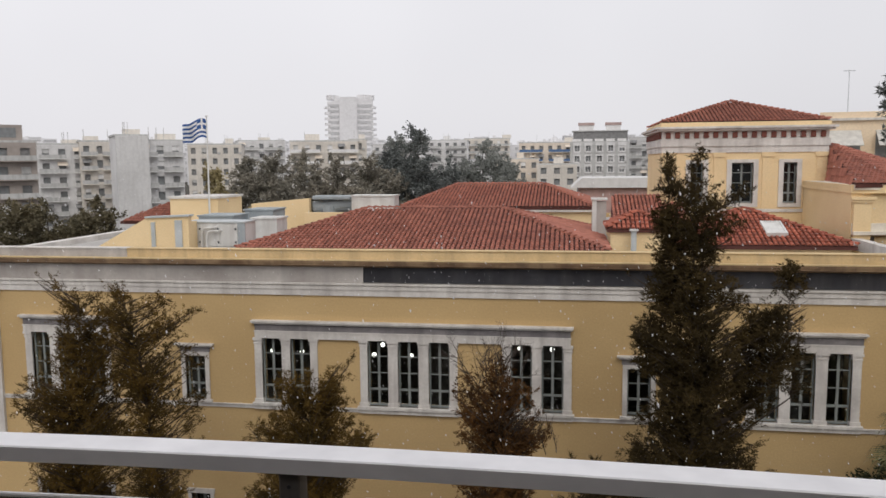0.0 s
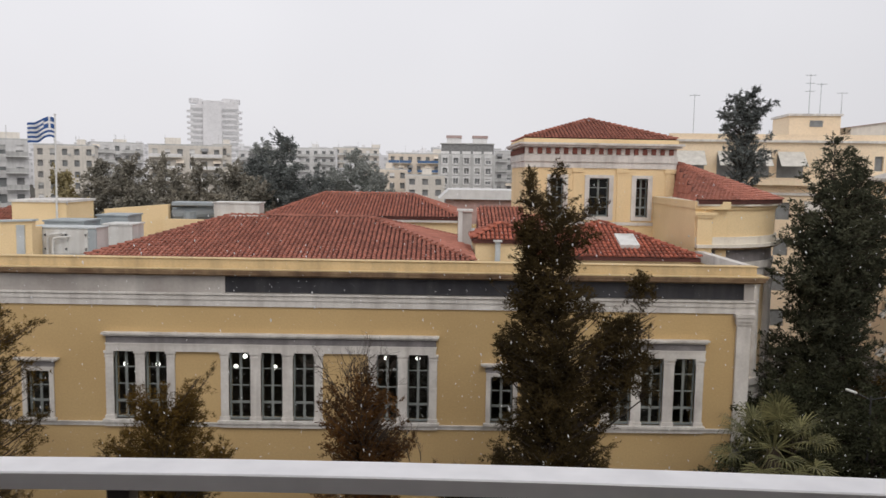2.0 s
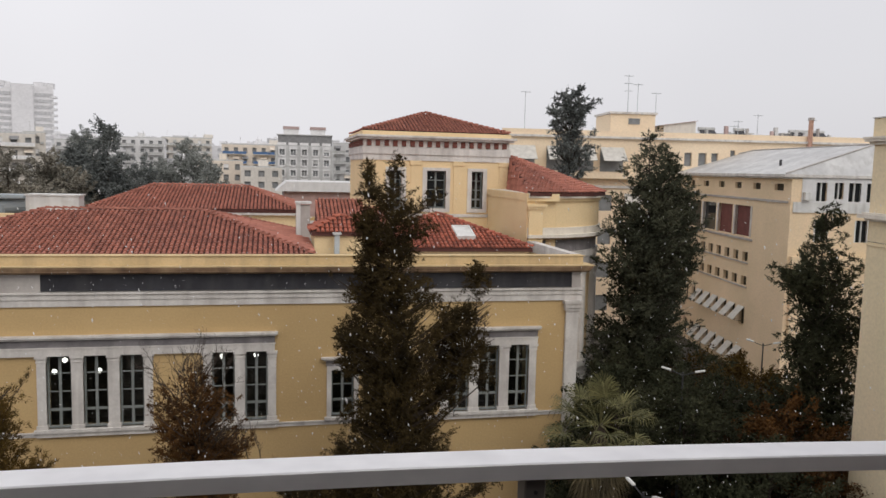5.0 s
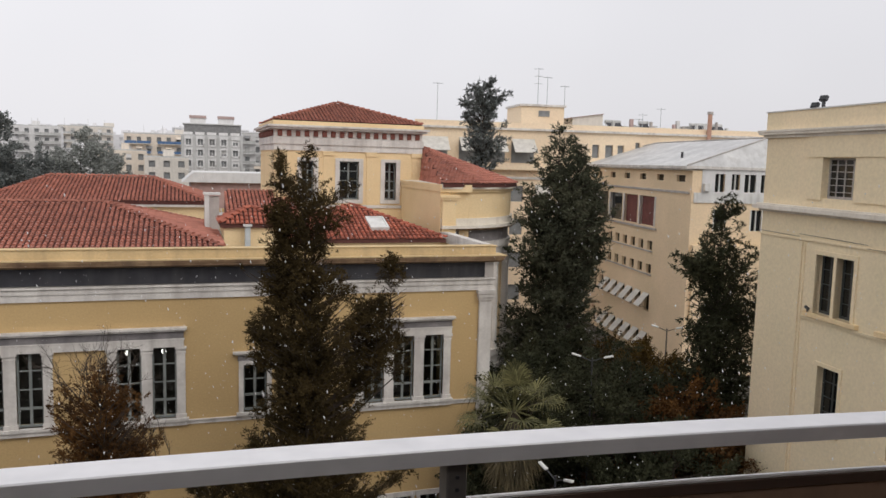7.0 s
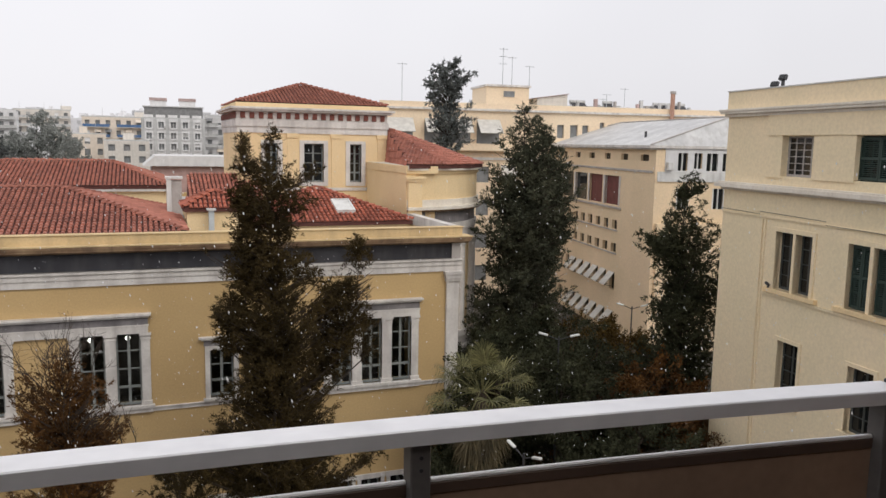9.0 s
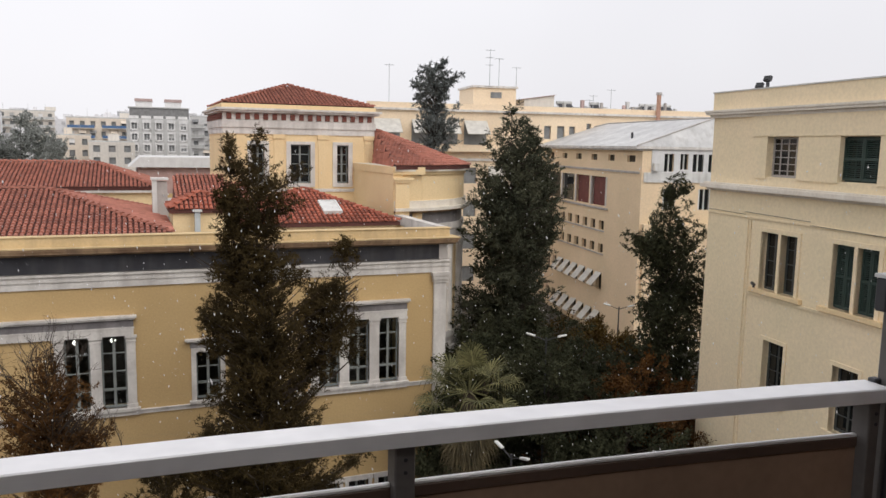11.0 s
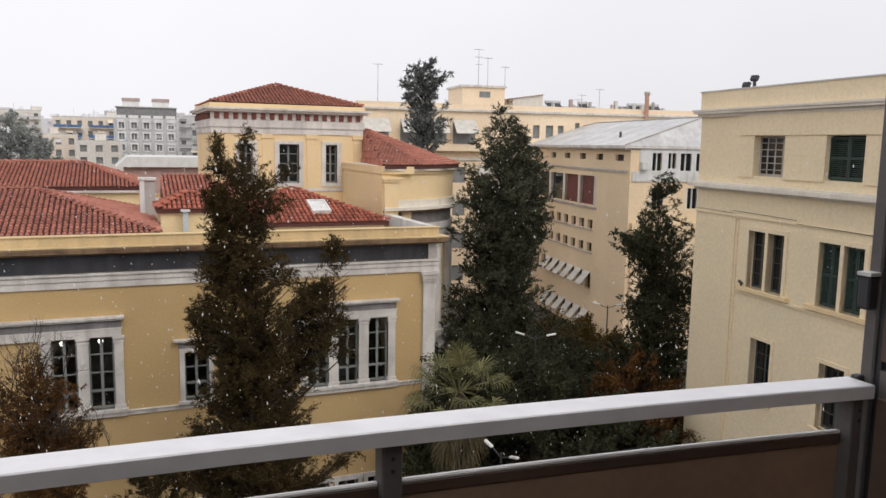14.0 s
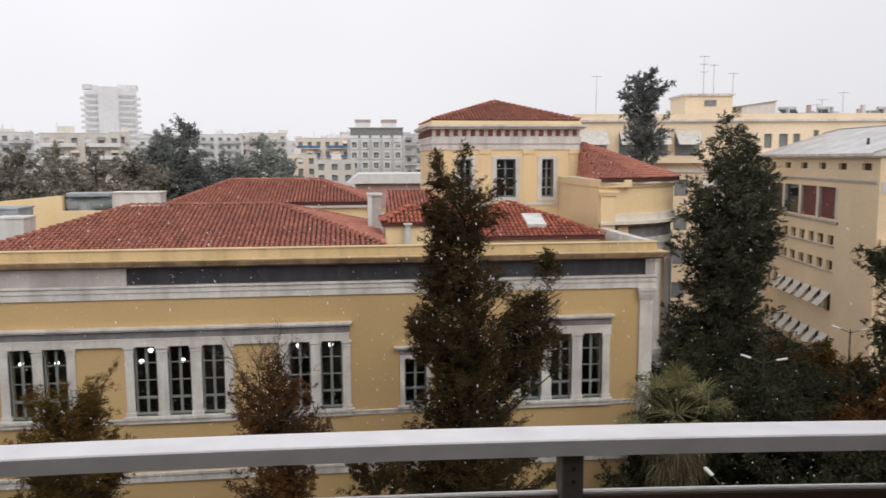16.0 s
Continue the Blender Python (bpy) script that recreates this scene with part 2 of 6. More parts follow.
def part(name, bm, mat, parent=None, label="", kind=""):
    """One mesh object out of a bmesh in world places."""
    me = bpy.data.meshes.new(name)
    if parent is not None:
        o = ORIGIN[parent.name]
        bmesh.ops.translate(bm, verts=bm.verts, vec=-o)
    bm.normal_update()
    bm.to_mesh(me)
    bm.free()
    me.materials.append(mat)
    ob = new(name, me)
    if parent is not None:
        ob.parent = parent
        ORIGIN[ob.name] = ORIGIN[parent.name]
    if label:
        ob["label"] = label
    if kind:
        ob["kind"] = kind
    return ob


def solo(name, bm, mat, label, category, kind="", at=None, group=""):
    """A thing of one mesh, its origin at its base."""
    me = bpy.data.meshes.new(name)
    if at is not None:
        bmesh.ops.translate(bm, verts=bm.verts, vec=-Vector(at))
    bm.normal_update()
    bm.to_mesh(me)
    bm.free()
    me.materials.append(mat)
    ob = new(name, me)
    if at is not None:
        ob.location = at
    return tagged(ob, label, category, group, kind)


def raw(name, verts, faces, mat, parent=None, kind="", smooth=False):
    """One mesh object out of arrays in world places."""
    me = bpy.data.meshes.new(name)
    v = np.asarray(verts, dtype=float)
    if parent is not None:
        v = v - np.array(ORIGIN[parent.name])
    me.from_pydata(v.tolist(), [], faces if isinstance(faces, list) else faces.tolist())
    me.materials.append(mat)
    if smooth:
        me.shade_smooth()
    ob = new(name, me)
    if parent is not None:
        ob.parent = parent
        ORIGIN[ob.name] = ORIGIN[parent.name]
    if kind:
        ob["kind"] = kind
    return ob


def box(bm, x0, x1, y0, y1, z0, z1, m=None, bevel=0.0):
    vs = [bm.verts.new((x, y, z)) for x in (x0, x1) for y in (y0, y1) for z in (z0, z1)]
    fs = [bm.faces.new([vs[i] for i in q]) for q in ((0, 1, 3, 2), (4, 6, 7, 5), (0, 4, 5, 1), (2, 3, 7, 6), (0, 2, 6, 4), (1, 5, 7, 3))]
    if bevel:
        es = list({e for f in fs for e in f.edges})
        got = bmesh.ops.bevel(bm, geom=es, offset=bevel, segments=1, affect="EDGES")
        vs = list({v for f in got["faces"] for v in f.verts} | {v for v in vs if v.is_valid})
    if m is not None:
        for v in vs:
            v.co = m @ v.co
    return vs


def boxes(*specs, m=None, bevel=0.0):
    bm = bmesh.new()
    for s in specs:
        box(bm, *s, m=m, bevel=bevel)
    return bm


def tube(bm, p, q, r0, r1=None, sides=8):
    p, q = Vector(p), Vector(q)
    r1 = r0 if r1 is None else r1
    d = (q - p).normalized()
    a = d.orthogonal().normalized()
    b = d.cross(a)
    rings = []
    for c, r in ((p, r0), (q, r1)):
        rings.append([bm.verts.new(c + (a * math.cos(k * math.tau / sides) + b * math.sin(k * math.tau / sides)) * r) for k in range(sides)])
    for k in range(sides):
        j = (k + 1) % sides
        bm.faces.new((rings[0][k], rings[0][j], rings[1][j], rings[1][k]))
    bm.faces.new(rings[0][::-1])
    bm.faces.new(rings[1])


def ball(bm, c, r, seg=12):
    bmesh.ops.create_uvsphere(bm, u_segments=seg, v_segments=seg // 2 + 2, radius=r, matrix=Matrix.Translation(c))


def prism(bm, outline, m0, m1):
    """A solid between an outline of points moved by m0 and by m1."""
    a = [bm.verts.new(Vector(p) + Vector(m0)) for p in outline]
    b = [bm.verts.new(Vector(p) + Vector(m1)) for p in outline]
    n = len(a)
    for k in range(n):
        bm.faces.new((a[k], a[(k + 1) % n], b[(k + 1) % n], b[k]))
    bm.faces.new(a[::-1])
    bm.faces.new(b)


def pierced(bm, a0, a1, z0, z1, d0, d1, holes, m=None):
    """One solid wall along x from a0 to a1, from d0 to d1 in depth, with openings (x0, x1, z0, z1) through it."""
    xs = sorted({a0, a1, *[c for h in holes for c in h[:2]]})
    zs = sorted({z0, z1, *[c for h in holes for c in h[2:]]})
    made = {}

    def vert(i, j, d):
        if (i, j, d) not in made:
            p = Vector((xs[i], d, zs[j]))
            made[i, j, d] = bm.verts.new(m @ p if m is not None else p)
        return made[i, j, d]

    def solid(i, j):
        if not (0 <= i < len(xs) - 1 and 0 <= j < len(zs) - 1):
            return False
        x, z = (xs[i] + xs[i + 1]) / 2, (zs[j] + zs[j + 1]) / 2
        return not any(h[0] < x < h[1] and h[2] < z < h[3] for h in holes)

    for i in range(len(xs) - 1):
        for j in range(len(zs) - 1):
            if not solid(i, j):
                continue
            q = ((i, j), (i + 1, j), (i + 1, j + 1), (i, j + 1))
            bm.faces.new([vert(*c, d0) for c in q])
            bm.faces.new([vert(*c, d1) for c in q[::-1]])
            for k, (di, dj) in enumerate(((0, -1), (1, 0), (0, 1), (-1, 0))):
                if not solid(i + di, j + dj):
                    c, e = q[k], q[(k + 1) % 4]
                    bm.faces.new((vert(*c, d0), vert(*c, d1), vert(*e, d1), vert(*e, d0)))


def moulding(x0, x1, outline):
    """A moulded course along x with the section outline (y, z)."""
    bm = bmesh.new()
    prism(bm, [(0, y, z) for y, z in outline], (x0, 0, 0), (x1, 0, 0))
    bmesh.ops.recalc_face_normals(bm, faces=bm.faces[:])
    return bm


# ---- ground, rising towards the far city ----
def ground_z(x, y):
    d = math.hypot(x, y)
    return 0.0 if d < 160 else (d - 160) * 0.044 if d < 900 else 32.56


def build_ground():
    rings = [0, 8, 20, 40, 60, 90, 120, 160, 220, 300, 420, 560, 720, 900, 1300, 2000, 3200, 4600]
    n = 48
    verts, faces = [(0, 0, 0)], []
    for r in rings[1:]:
        for k in range(n):
            a = k * math.tau / n
            verts.append((r * math.cos(a), r * math.sin(a), ground_z(r, 0)))
    for k in range(n):
        faces.append((0, 1 + k, 1 + (k + 1) % n))
    for i in range(len(rings) - 2):
        for k in range(n):
            a, b = 1 + i * n + k, 1 + i * n + (k + 1) % n
            faces.append((a, a + n, b + n, b))
    ob = raw("ground", verts, faces, GROUND)
    tagged(ob, "damp dark ground rising gently towards the far city", "ground", kind="structure")


build_ground()


# ---- roof tiles ----
def tile_arrays():
    """A barrel tile: across, up the slope, out of it."""
    v, f = [], []
    for r, up, lift in ((0.085, 0.0, 0.058), (0.070, 0.41, 0.012)):
        for k in range(5):
            a = math.pi * k / 4
            v.append((r * math.cos(a), up, lift + r * 0.95 * math.sin(a)))
    for k in range(4):
        f.append((k, k + 1, k + 6, k + 5))
    f.append((0, 4, 3, 2, 1))
    return np.array(v), f


TILE_V, TILE_F = tile_arrays()
TILE_MESH = {}


def inside(poly, u, v):
    c = False
    for (x0, y0), (x1, y1) in zip(poly, poly[1:] + poly[:1]):
        if (y0 > v) != (y1 > v) and u < (x1 - x0) * (v - y0) / (y1 - y0) + x0:
            c = not c
    return c


def roof_slope(parent, corners, mat, own=0, step=(0.22, 0.35)):
    """A tiled slope on the corners (eave left, eave right, then round the top); the first `own` tiles nearest the eave's middle are pieces of their own."""
    p = [Vector(c) for c in corners]
    u = (p[1] - p[0]).normalized()
    n = u.cross(p[2] - p[0]).normalized()
    if n.z < 0:
        n = -n
    w = n.cross(u)
    if (p[2] - p[0]).dot(w) < 0:
        w = -w
    bm = bmesh.new()
    lift = n * 0.0
    top = [bm.verts.new(c + lift) for c in p]
    low = [bm.verts.new(c - Vector((0, 0, 0.18))) for c in p]
    bm.faces.new(top)
    bm.faces.new(low[::-1])
    for k in range(len(p)):
        bm.faces.new((top[k], low[k], low[(k + 1) % len(p)], top[(k + 1) % len(p)]))
    bed = part("roof_slope", bm, ROOF_BED, parent)
    poly = [((c - p[0]).dot(u), (c - p[0]).dot(w)) for c in p]
    u0, u1 = min(q[0] for q in poly), max(q[0] for q in poly)
    w1 = max(q[1] for q in poly)
    spots = []
    rows, cols = int(w1 / step[1]) + 1, int((u1 - u0) / step[0]) + 1
    for j in range(rows):
        for i in range(cols):
            a, b = u0 + (i + 0.5) * step[0], j * step[1] - 0.06
            if inside(poly, a, b + 0.2):
                spots.append((a, b))
    mid = (u0 + u1) / 2
    near = set()
    if own:
        near = set(sorted(range(len(spots)), key=lambda k: (round(spots[k][1] / step[1]), abs(spots[k][0] - mid)))[:own])
    frame3 = np.array([u, w, n])
    verts, faces = [], []
    base = np.array(p[0])
    org = np.array(ORIGIN[parent.name])
    if near and mat.name not in TILE_MESH:
        me = bpy.data.meshes.new("tile")
        me.from_pydata(TILE_V.tolist(), [], TILE_F)
        me.materials.append(mat)
        TILE_MESH[mat.name] = me
    rot = Matrix(((u.x, w.x, n.x), (u.y, w.y, n.y), (u.z, w.z, n.z))).to_4x4()
    for k, (a, b) in enumerate(spots):
        a += random.uniform(-0.012, 0.012)
        b += random.uniform(-0.02, 0.02)
        at = base + np.array(u) * a + np.array(w) * b
        if k in near:
            ob = new("tile", TILE_MESH[mat.name])
            ob.parent = bed
            ob.matrix_basis = Matrix.Translation(at - org) @ rot
        else:
            o = len(verts) * 10
            verts.append(TILE_V @ frame3 + at)
            faces.extend(tuple(q + o for q in f) for f in TILE_F)
    if verts:
        raw("roof_tiles", np.concatenate(verts), faces, mat, bed, kind="stuff")
    return bed


def hip_caps(parent, lines, mat):
    """Rows of ridge tiles along hips and ridges."""
    verts, faces = [], []
    for p, q in lines:
        p, q = Vector(p), Vector(q)
        d = (q - p).normalized()
        side = d.cross(Vector((0, 0, 1))).normalized()
        up = side.cross(d)
        f3 = np.array([side, d, up])
        count = max(1, int((q - p).length / 0.38))
        for k in range(count):
            at = np.array(p + d * (q - p).length * k / count + up * 0.03)
            o = len(verts) * 10
            verts.append((TILE_V * np.array([1.25, 1.0, 1.2])) @ f3 + at)
            faces.extend(tuple(c + o for c in f) for f in TILE_F)
    raw("ridge_tiles", np.concatenate(verts), faces, mat, parent, kind="stuff")


def hip_roof(parent, x0, x1, y0, y1, ze, rx0, rx1, ry, zr, mat, own=0, back=True):
    """A hipped roof: eaves on a rectangle at ze, a ridge from rx0 to rx1 at ry, zr."""
    a, b, c, d = (x0, y0, ze), (x1, y0, ze), (x1, y1, ze), (x0, y1, ze)
    r, s = (rx0, ry, zr), (rx1, ry, zr)
    roof_slope(parent, [a, b, s, r] if rx1 - rx0 > 0.05 else [a, b, s], mat, own)
    roof_slope(parent, [b, c, s], mat)
    roof_slope(parent, [d, a, r], mat)
    bm = bmesh.new()
    vs = [bm.verts.new(q) for q in ([c, d, r, s] if rx1 - rx0 > 0.05 else [c, d, r])]
    bm.faces.new(vs)
    bmesh.ops.solidify(bm, geom=bm.faces[:], thickness=0.1)
    part("roof_slope", bm, mat, parent)
    lines = [(a, r), (b, s), (c, s), (d, r)]
    if rx1 - rx0 > 0.05:
        lines.append((r, s))
    hip_caps(parent, lines, mat)


# ---- windows ----
def sash_window(parent, x0, x1, z0, z1, y, cols=2, rows=4, mat=None, m=None, glass=None, bar=0.035, rail_at=None):
    """A window set back in its opening: frame, glazing bars and glass. y is the frame's front."""
    mat = mat or SASH
    w = part("window", boxes((x0, x0 + 0.07, y, y + 0.08, z0, z1), (x1 - 0.07, x1, y, y + 0.08, z0, z1), (x0 + 0.07, x1 - 0.07, y, y + 0.08, z0, z0 + 0.09), (x0 + 0.07, x1 - 0.07, y, y + 0.08, z1 - 0.07, z1), m=m), mat, parent)
    for k in range(1, cols):
        c = x0 + (x1 - x0) * k / cols
        wd = bar * 1.5 if cols == 2 else bar
        part("glazing_bar", boxes((c - wd, c + wd, y + 0.012, y + 0.06, z0 + 0.09, z1 - 0.07), m=m), mat, w)
    for k in range(1, rows):
        c = z0 + (z1 - z0) * k / rows
        wd = bar * (1.5 if rail_at == k else 0.65)
        part("glazing_bar", boxes((x0 + 0.07, x1 - 0.07, y + 0.018, y + 0.055, c - wd, c + wd), m=m), mat, w)
    p_ = part("pane", boxes((x0 + 0.05, x1 - 0.05, y + 0.042, y + 0.05, z0 + 0.05, z1 - 0.05), m=m), glass or GLASS_DARK, w)
    p_.visible_shadow = glass is not GLASS_CLEAR
    return w


# ---- the long neoclassical building ----
FY = 32.0
CX = -6.75
LEFT, RIGHT = -27.6, 13.15
hall = thing("neoclassical_building", (CX, FY + 8, 0), "long ochre neoclassical building with marble trim and tiled roofs", "building")
tall_c = [CX + k for k in (-6.1, -4.8, -1.33, 0.0, 1.33, 4.8, 6.1)]
end_c = [7.82, 9.15, 10.5]
end_c += [2 * CX - c for c in end_c]
small_c = [2.85, -16.45]
HALF = 0.455
TALL_Z, SMALL_Z = (8.58, 11.48), (8.6, 10.58)
holes = [(c - HALF, c + HALF, *TALL_Z) for c in tall_c + end_c] + [(c - 0.47, c + 0.47, *SMALL_Z) for c in small_c]
low_c = tall_c[:] + end_c + small_c
holes_low = [(c - 0.45, c + 0.45, 1.6, 4.2) for c in low_c]
bm = bmesh.new()
pierced(bm, LEFT, RIGHT, 6.2, 13.4, FY, FY + 0.55, holes)
pierced(bm, LEFT, RIGHT, 0.9, 5.8, FY, FY + 0.55, holes_low)
part("front_wall", bm, STUCCO, hall)
part("side_wall", boxes((LEFT, LEFT + 0.5, FY + 0.55, FY + 30, 0, 14.58)), STUCCO, hall)
part("side_wall", boxes((RIGHT - 0.5, RIGHT, FY + 0.55, FY + 30, 0, 14.42)), STUCCO, hall)
part("back_wall", boxes((LEFT, RIGHT, FY + 30, FY + 30.5, 0, 15.0)), STUCCO, hall)
part("plinth", boxes((LEFT - 0.12, RIGHT + 0.12, FY - 0.12, FY + 0.5, 0, 0.9)), STONE, hall)
part("string_course", moulding(LEFT - 0.1, RIGHT + 0.1, [(FY + 0.5, 5.8), (FY - 0.1, 5.8), (FY - 0.1, 6.05), (FY - 0.17, 6.1), (FY - 0.17, 6.2), (FY + 0.5, 6.2)]), MARBLE, hall, "weathered marble string course")
part("sill_course", boxes((LEFT, RIGHT, FY - 0.05, FY - 0.003, 8.28, 8.42), (LEFT, RIGHT, FY - 0.09, FY - 0.003, 8.42, 8.47)), MARBLE, hall)
# entablature: architrave, frieze with the dark panel, cornice, parapet
part("architrave", moulding(LEFT - 0.11, RIGHT + 0.11, [(FY + 0.55, 13.4), (FY - 0.07, 13.4), (FY - 0.07, 13.66), (FY - 0.11, 13.67), (FY - 0.11, 13.84), (FY - 0.17, 13.88), (FY - 0.17, 13.95), (FY + 0.55, 13.95)]), MARBLE, hall)
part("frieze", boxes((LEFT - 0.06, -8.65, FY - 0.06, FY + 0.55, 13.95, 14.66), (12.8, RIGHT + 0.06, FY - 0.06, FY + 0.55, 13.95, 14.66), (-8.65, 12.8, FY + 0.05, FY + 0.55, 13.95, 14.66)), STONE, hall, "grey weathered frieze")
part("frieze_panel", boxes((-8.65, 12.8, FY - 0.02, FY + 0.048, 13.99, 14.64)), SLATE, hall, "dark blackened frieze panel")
part("cornice", moulding(LEFT - 0.4, RIGHT + 0.4, [(FY + 0.55, 14.66), (FY - 0.14, 14.66), (FY - 0.2, 14.72), (FY - 0.36, 14.75), (FY - 0.38, 14.86), (FY + 0.55, 14.86)]), STAINED, hall, "rain-stained stone cornice")
part("cornice", boxes((LEFT - 0.46, RIGHT + 0.46, FY - 0.42, FY + 0.55, 14.86, 14.95)), STAINED, hall)
part("cornice_edge", boxes((LEFT - 0.5, RIGHT + 0.5, FY - 0.46, FY + 0.55, 14.95, 15.0)), PARAPET, hall)
part("parapet", boxes((-19.4, RIGHT + 0.1, FY - 0.14, FY + 0.3, 15.0, 15.355)), PARAPET, hall, "weathered yellow parapet")
part("parapet", boxes((LEFT - 0.1, -19.4, FY - 0.16, FY + 0.3, 15.0, 15.355)), STONE, hall, "grey stone parapet")
part("coping", boxes((LEFT - 0.16, -19.4, FY - 0.18, FY + 0.36, 15.36, 15.4)), MARBLE, hall)
part("coping", boxes((-19.4, RIGHT + 0.16, FY - 0.18, FY + 0.36, 15.36, 15.39)), PARAPET, hall)
part("side_parapet", boxes((LEFT - 0.1, LEFT + 0.5, FY + 0.36, FY + 24, 14.58, 15.0)), MARBLE, hall)
part("side_parapet", boxes((RIGHT - 0.3, RIGHT + 0.1, FY + 0.36, FY + 9, 14.9, 15.4)), MARBLE, hall)
part("roof_terrace", boxes((LEFT + 0.5, RIGHT - 0.3, FY + 0.36, FY + 30, 14.45, 14.72)), SCREED, hall, "grey screeded flat roof")
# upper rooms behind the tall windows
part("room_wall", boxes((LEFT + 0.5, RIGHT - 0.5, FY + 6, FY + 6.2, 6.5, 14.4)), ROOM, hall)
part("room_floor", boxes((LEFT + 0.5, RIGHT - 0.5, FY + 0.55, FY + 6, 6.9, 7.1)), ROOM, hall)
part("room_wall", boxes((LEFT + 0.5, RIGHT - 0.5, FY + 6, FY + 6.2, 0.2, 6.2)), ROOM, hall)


def pilaster(parent, x0, x1, z0, z1):
    bm = boxes((x0, x1, FY - 0.07, FY + 0.13, z0 + 0.16, z1 - 0.26), (x0 - 0.04, x1 + 0.04, FY - 0.11, FY + 0.13, z0, z0 + 0.16), (x0 - 0.025, x1 + 0.025, FY - 0.095, FY + 0.13, z1 - 0.26, z1 - 0.21), (x0 - 0.01, x1 + 0.01, FY - 0.08, FY + 0.13, z1 - 0.21, z1 - 0.1), (x0 - 0.05, x1 + 0.05, FY - 0.13, FY + 0.13, z1 - 0.1, z1))
    part("pilaster", bm, MARBLE, parent)


def window_group(centres, ends, half=HALF, z=TALL_Z, rows=4):
    """Windows between marble pilasters under one entablature."""
    g = part("window_surround", boxes((ends[0] + 0.12, ends[1] - 0.12, FY - 0.13, FY - 0.003, z[1], z[1] + 0.28), (ends[0] + 0.1, ends[1] - 0.1, FY - 0.15, FY - 0.003, z[1] + 0.28, z[1] + 0.34)), MARBLE, hall)
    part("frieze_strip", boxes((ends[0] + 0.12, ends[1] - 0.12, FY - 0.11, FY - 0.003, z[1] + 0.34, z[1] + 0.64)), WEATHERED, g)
    part("window_cornice", boxes((ends[0] + 0.06, ends[1] - 0.06, FY - 0.22, FY - 0.003, z[1] + 0.64, z[1] + 0.72), (ends[0], ends[1], FY - 0.3, FY - 0.003, z[1] + 0.72, z[1] + 0.80)), MARBLE, g)
    cs = sorted(centres)
    for c in cs:
        sash_window(hall, c - half, c + half, *z, FY + 0.14, rows=rows, rail_at=1, glass=GLASS_CLEAR)
    runs = [[cs[0]]]
    for c in cs[1:]:
        if c - runs[-1][-1] < 1.8:
            runs[-1].append(c)
        else:
            runs.append([c])
    for run in runs:
        part("window_sill", boxes((run[0] - half - 0.45, run[-1] + half + 0.45, FY - 0.2, FY + 0.14, z[0] - 0.12, z[0]), (run[0] - half - 0.38, run[-1] + half + 0.38, FY - 0.13, FY - 0.003, z[0] - 0.3, z[0] - 0.12)), MARBLE, g)
        pilaster(g, run[0] - half - 0.33, run[0] - half, *z)
        pilaster(g, run[-1] + half, run[-1] + half + 0.33, *z)
        for c, d in zip(run, run[1:]):
            pilaster(g, c + half, d - half, *z)


window_group(tall_c, (CX - 6.95, CX + 6.95))
window_group(end_c[:3], (6.9, 11.42))
window_group(end_c[3:], (2 * CX - 11.42, 2 * CX - 6.9))
for c in small_c:
    g = part("window_surround", boxes((c - 0.66, c - 0.47, FY - 0.07, FY + 0.2, 8.6, 10.58), (c + 0.47, c + 0.66, FY - 0.07, FY + 0.2, 8.6, 10.58), (c - 0.66, c + 0.66, FY - 0.07, FY + 0.2, 10.58, 10.76)), MARBLE, hall)
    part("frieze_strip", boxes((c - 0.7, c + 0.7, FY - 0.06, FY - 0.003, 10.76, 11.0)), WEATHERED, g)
    part("window_cornice", boxes((c - 0.8, c + 0.8, FY - 0.16, FY - 0.003, 11.0, 11.07), (c - 0.9, c + 0.9, FY - 0.24, FY - 0.003, 11.07, 11.15)), MARBLE, g)
    part("window_sill", boxes((c - 0.75, c + 0.75, FY - 0.16, FY + 0.3, 8.48, 8.6)), MARBLE, g)
    sash_window(hall, c - 0.47, c + 0.47, *SMALL_Z, FY + 0.205, rows=3, rail_at=1, glass=GLASS_CLEAR)
for c in low_c:
    sash_window(hall, c - 0.45, c + 0.45, 1.6, 4.2, FY + 0.3, rows=4)
    part("window_surround", boxes((c - 0.62, c - 0.45, FY - 0.06, FY + 0.2, 1.6, 4.2), (c + 0.45, c + 0.62, FY - 0.06, FY + 0.2, 1.6, 4.2), (c - 0.66, c + 0.66, FY - 0.08, FY + 0.2, 4.2, 4.42)), MARBLE, hall)
# corner pilasters with capitals
for x0, x1 in ((12.56, 13.14), (2 * CX - 13.14, 2 * CX - 12.56)):
    part("corner_pilaster", boxes((x0, x1, FY - 0.14, FY - 0.003, 6.2, 12.95), (x0 - 0.05, x1 + 0.05, FY - 0.19, FY - 0.003, 12.95, 13.08), (x0 - 0.08, x1 + 0.08, FY - 0.24, FY - 0.003, 13.08, 13.26), (x0 - 0.13, x1 + 0.13, FY - 0.28, FY - 0.003, 13.26, 13.4), (x0 - 0.06, x1 + 0.06, FY - 0.2, FY - 0.003, 6.2, 6.6)), MARBLE, hall)
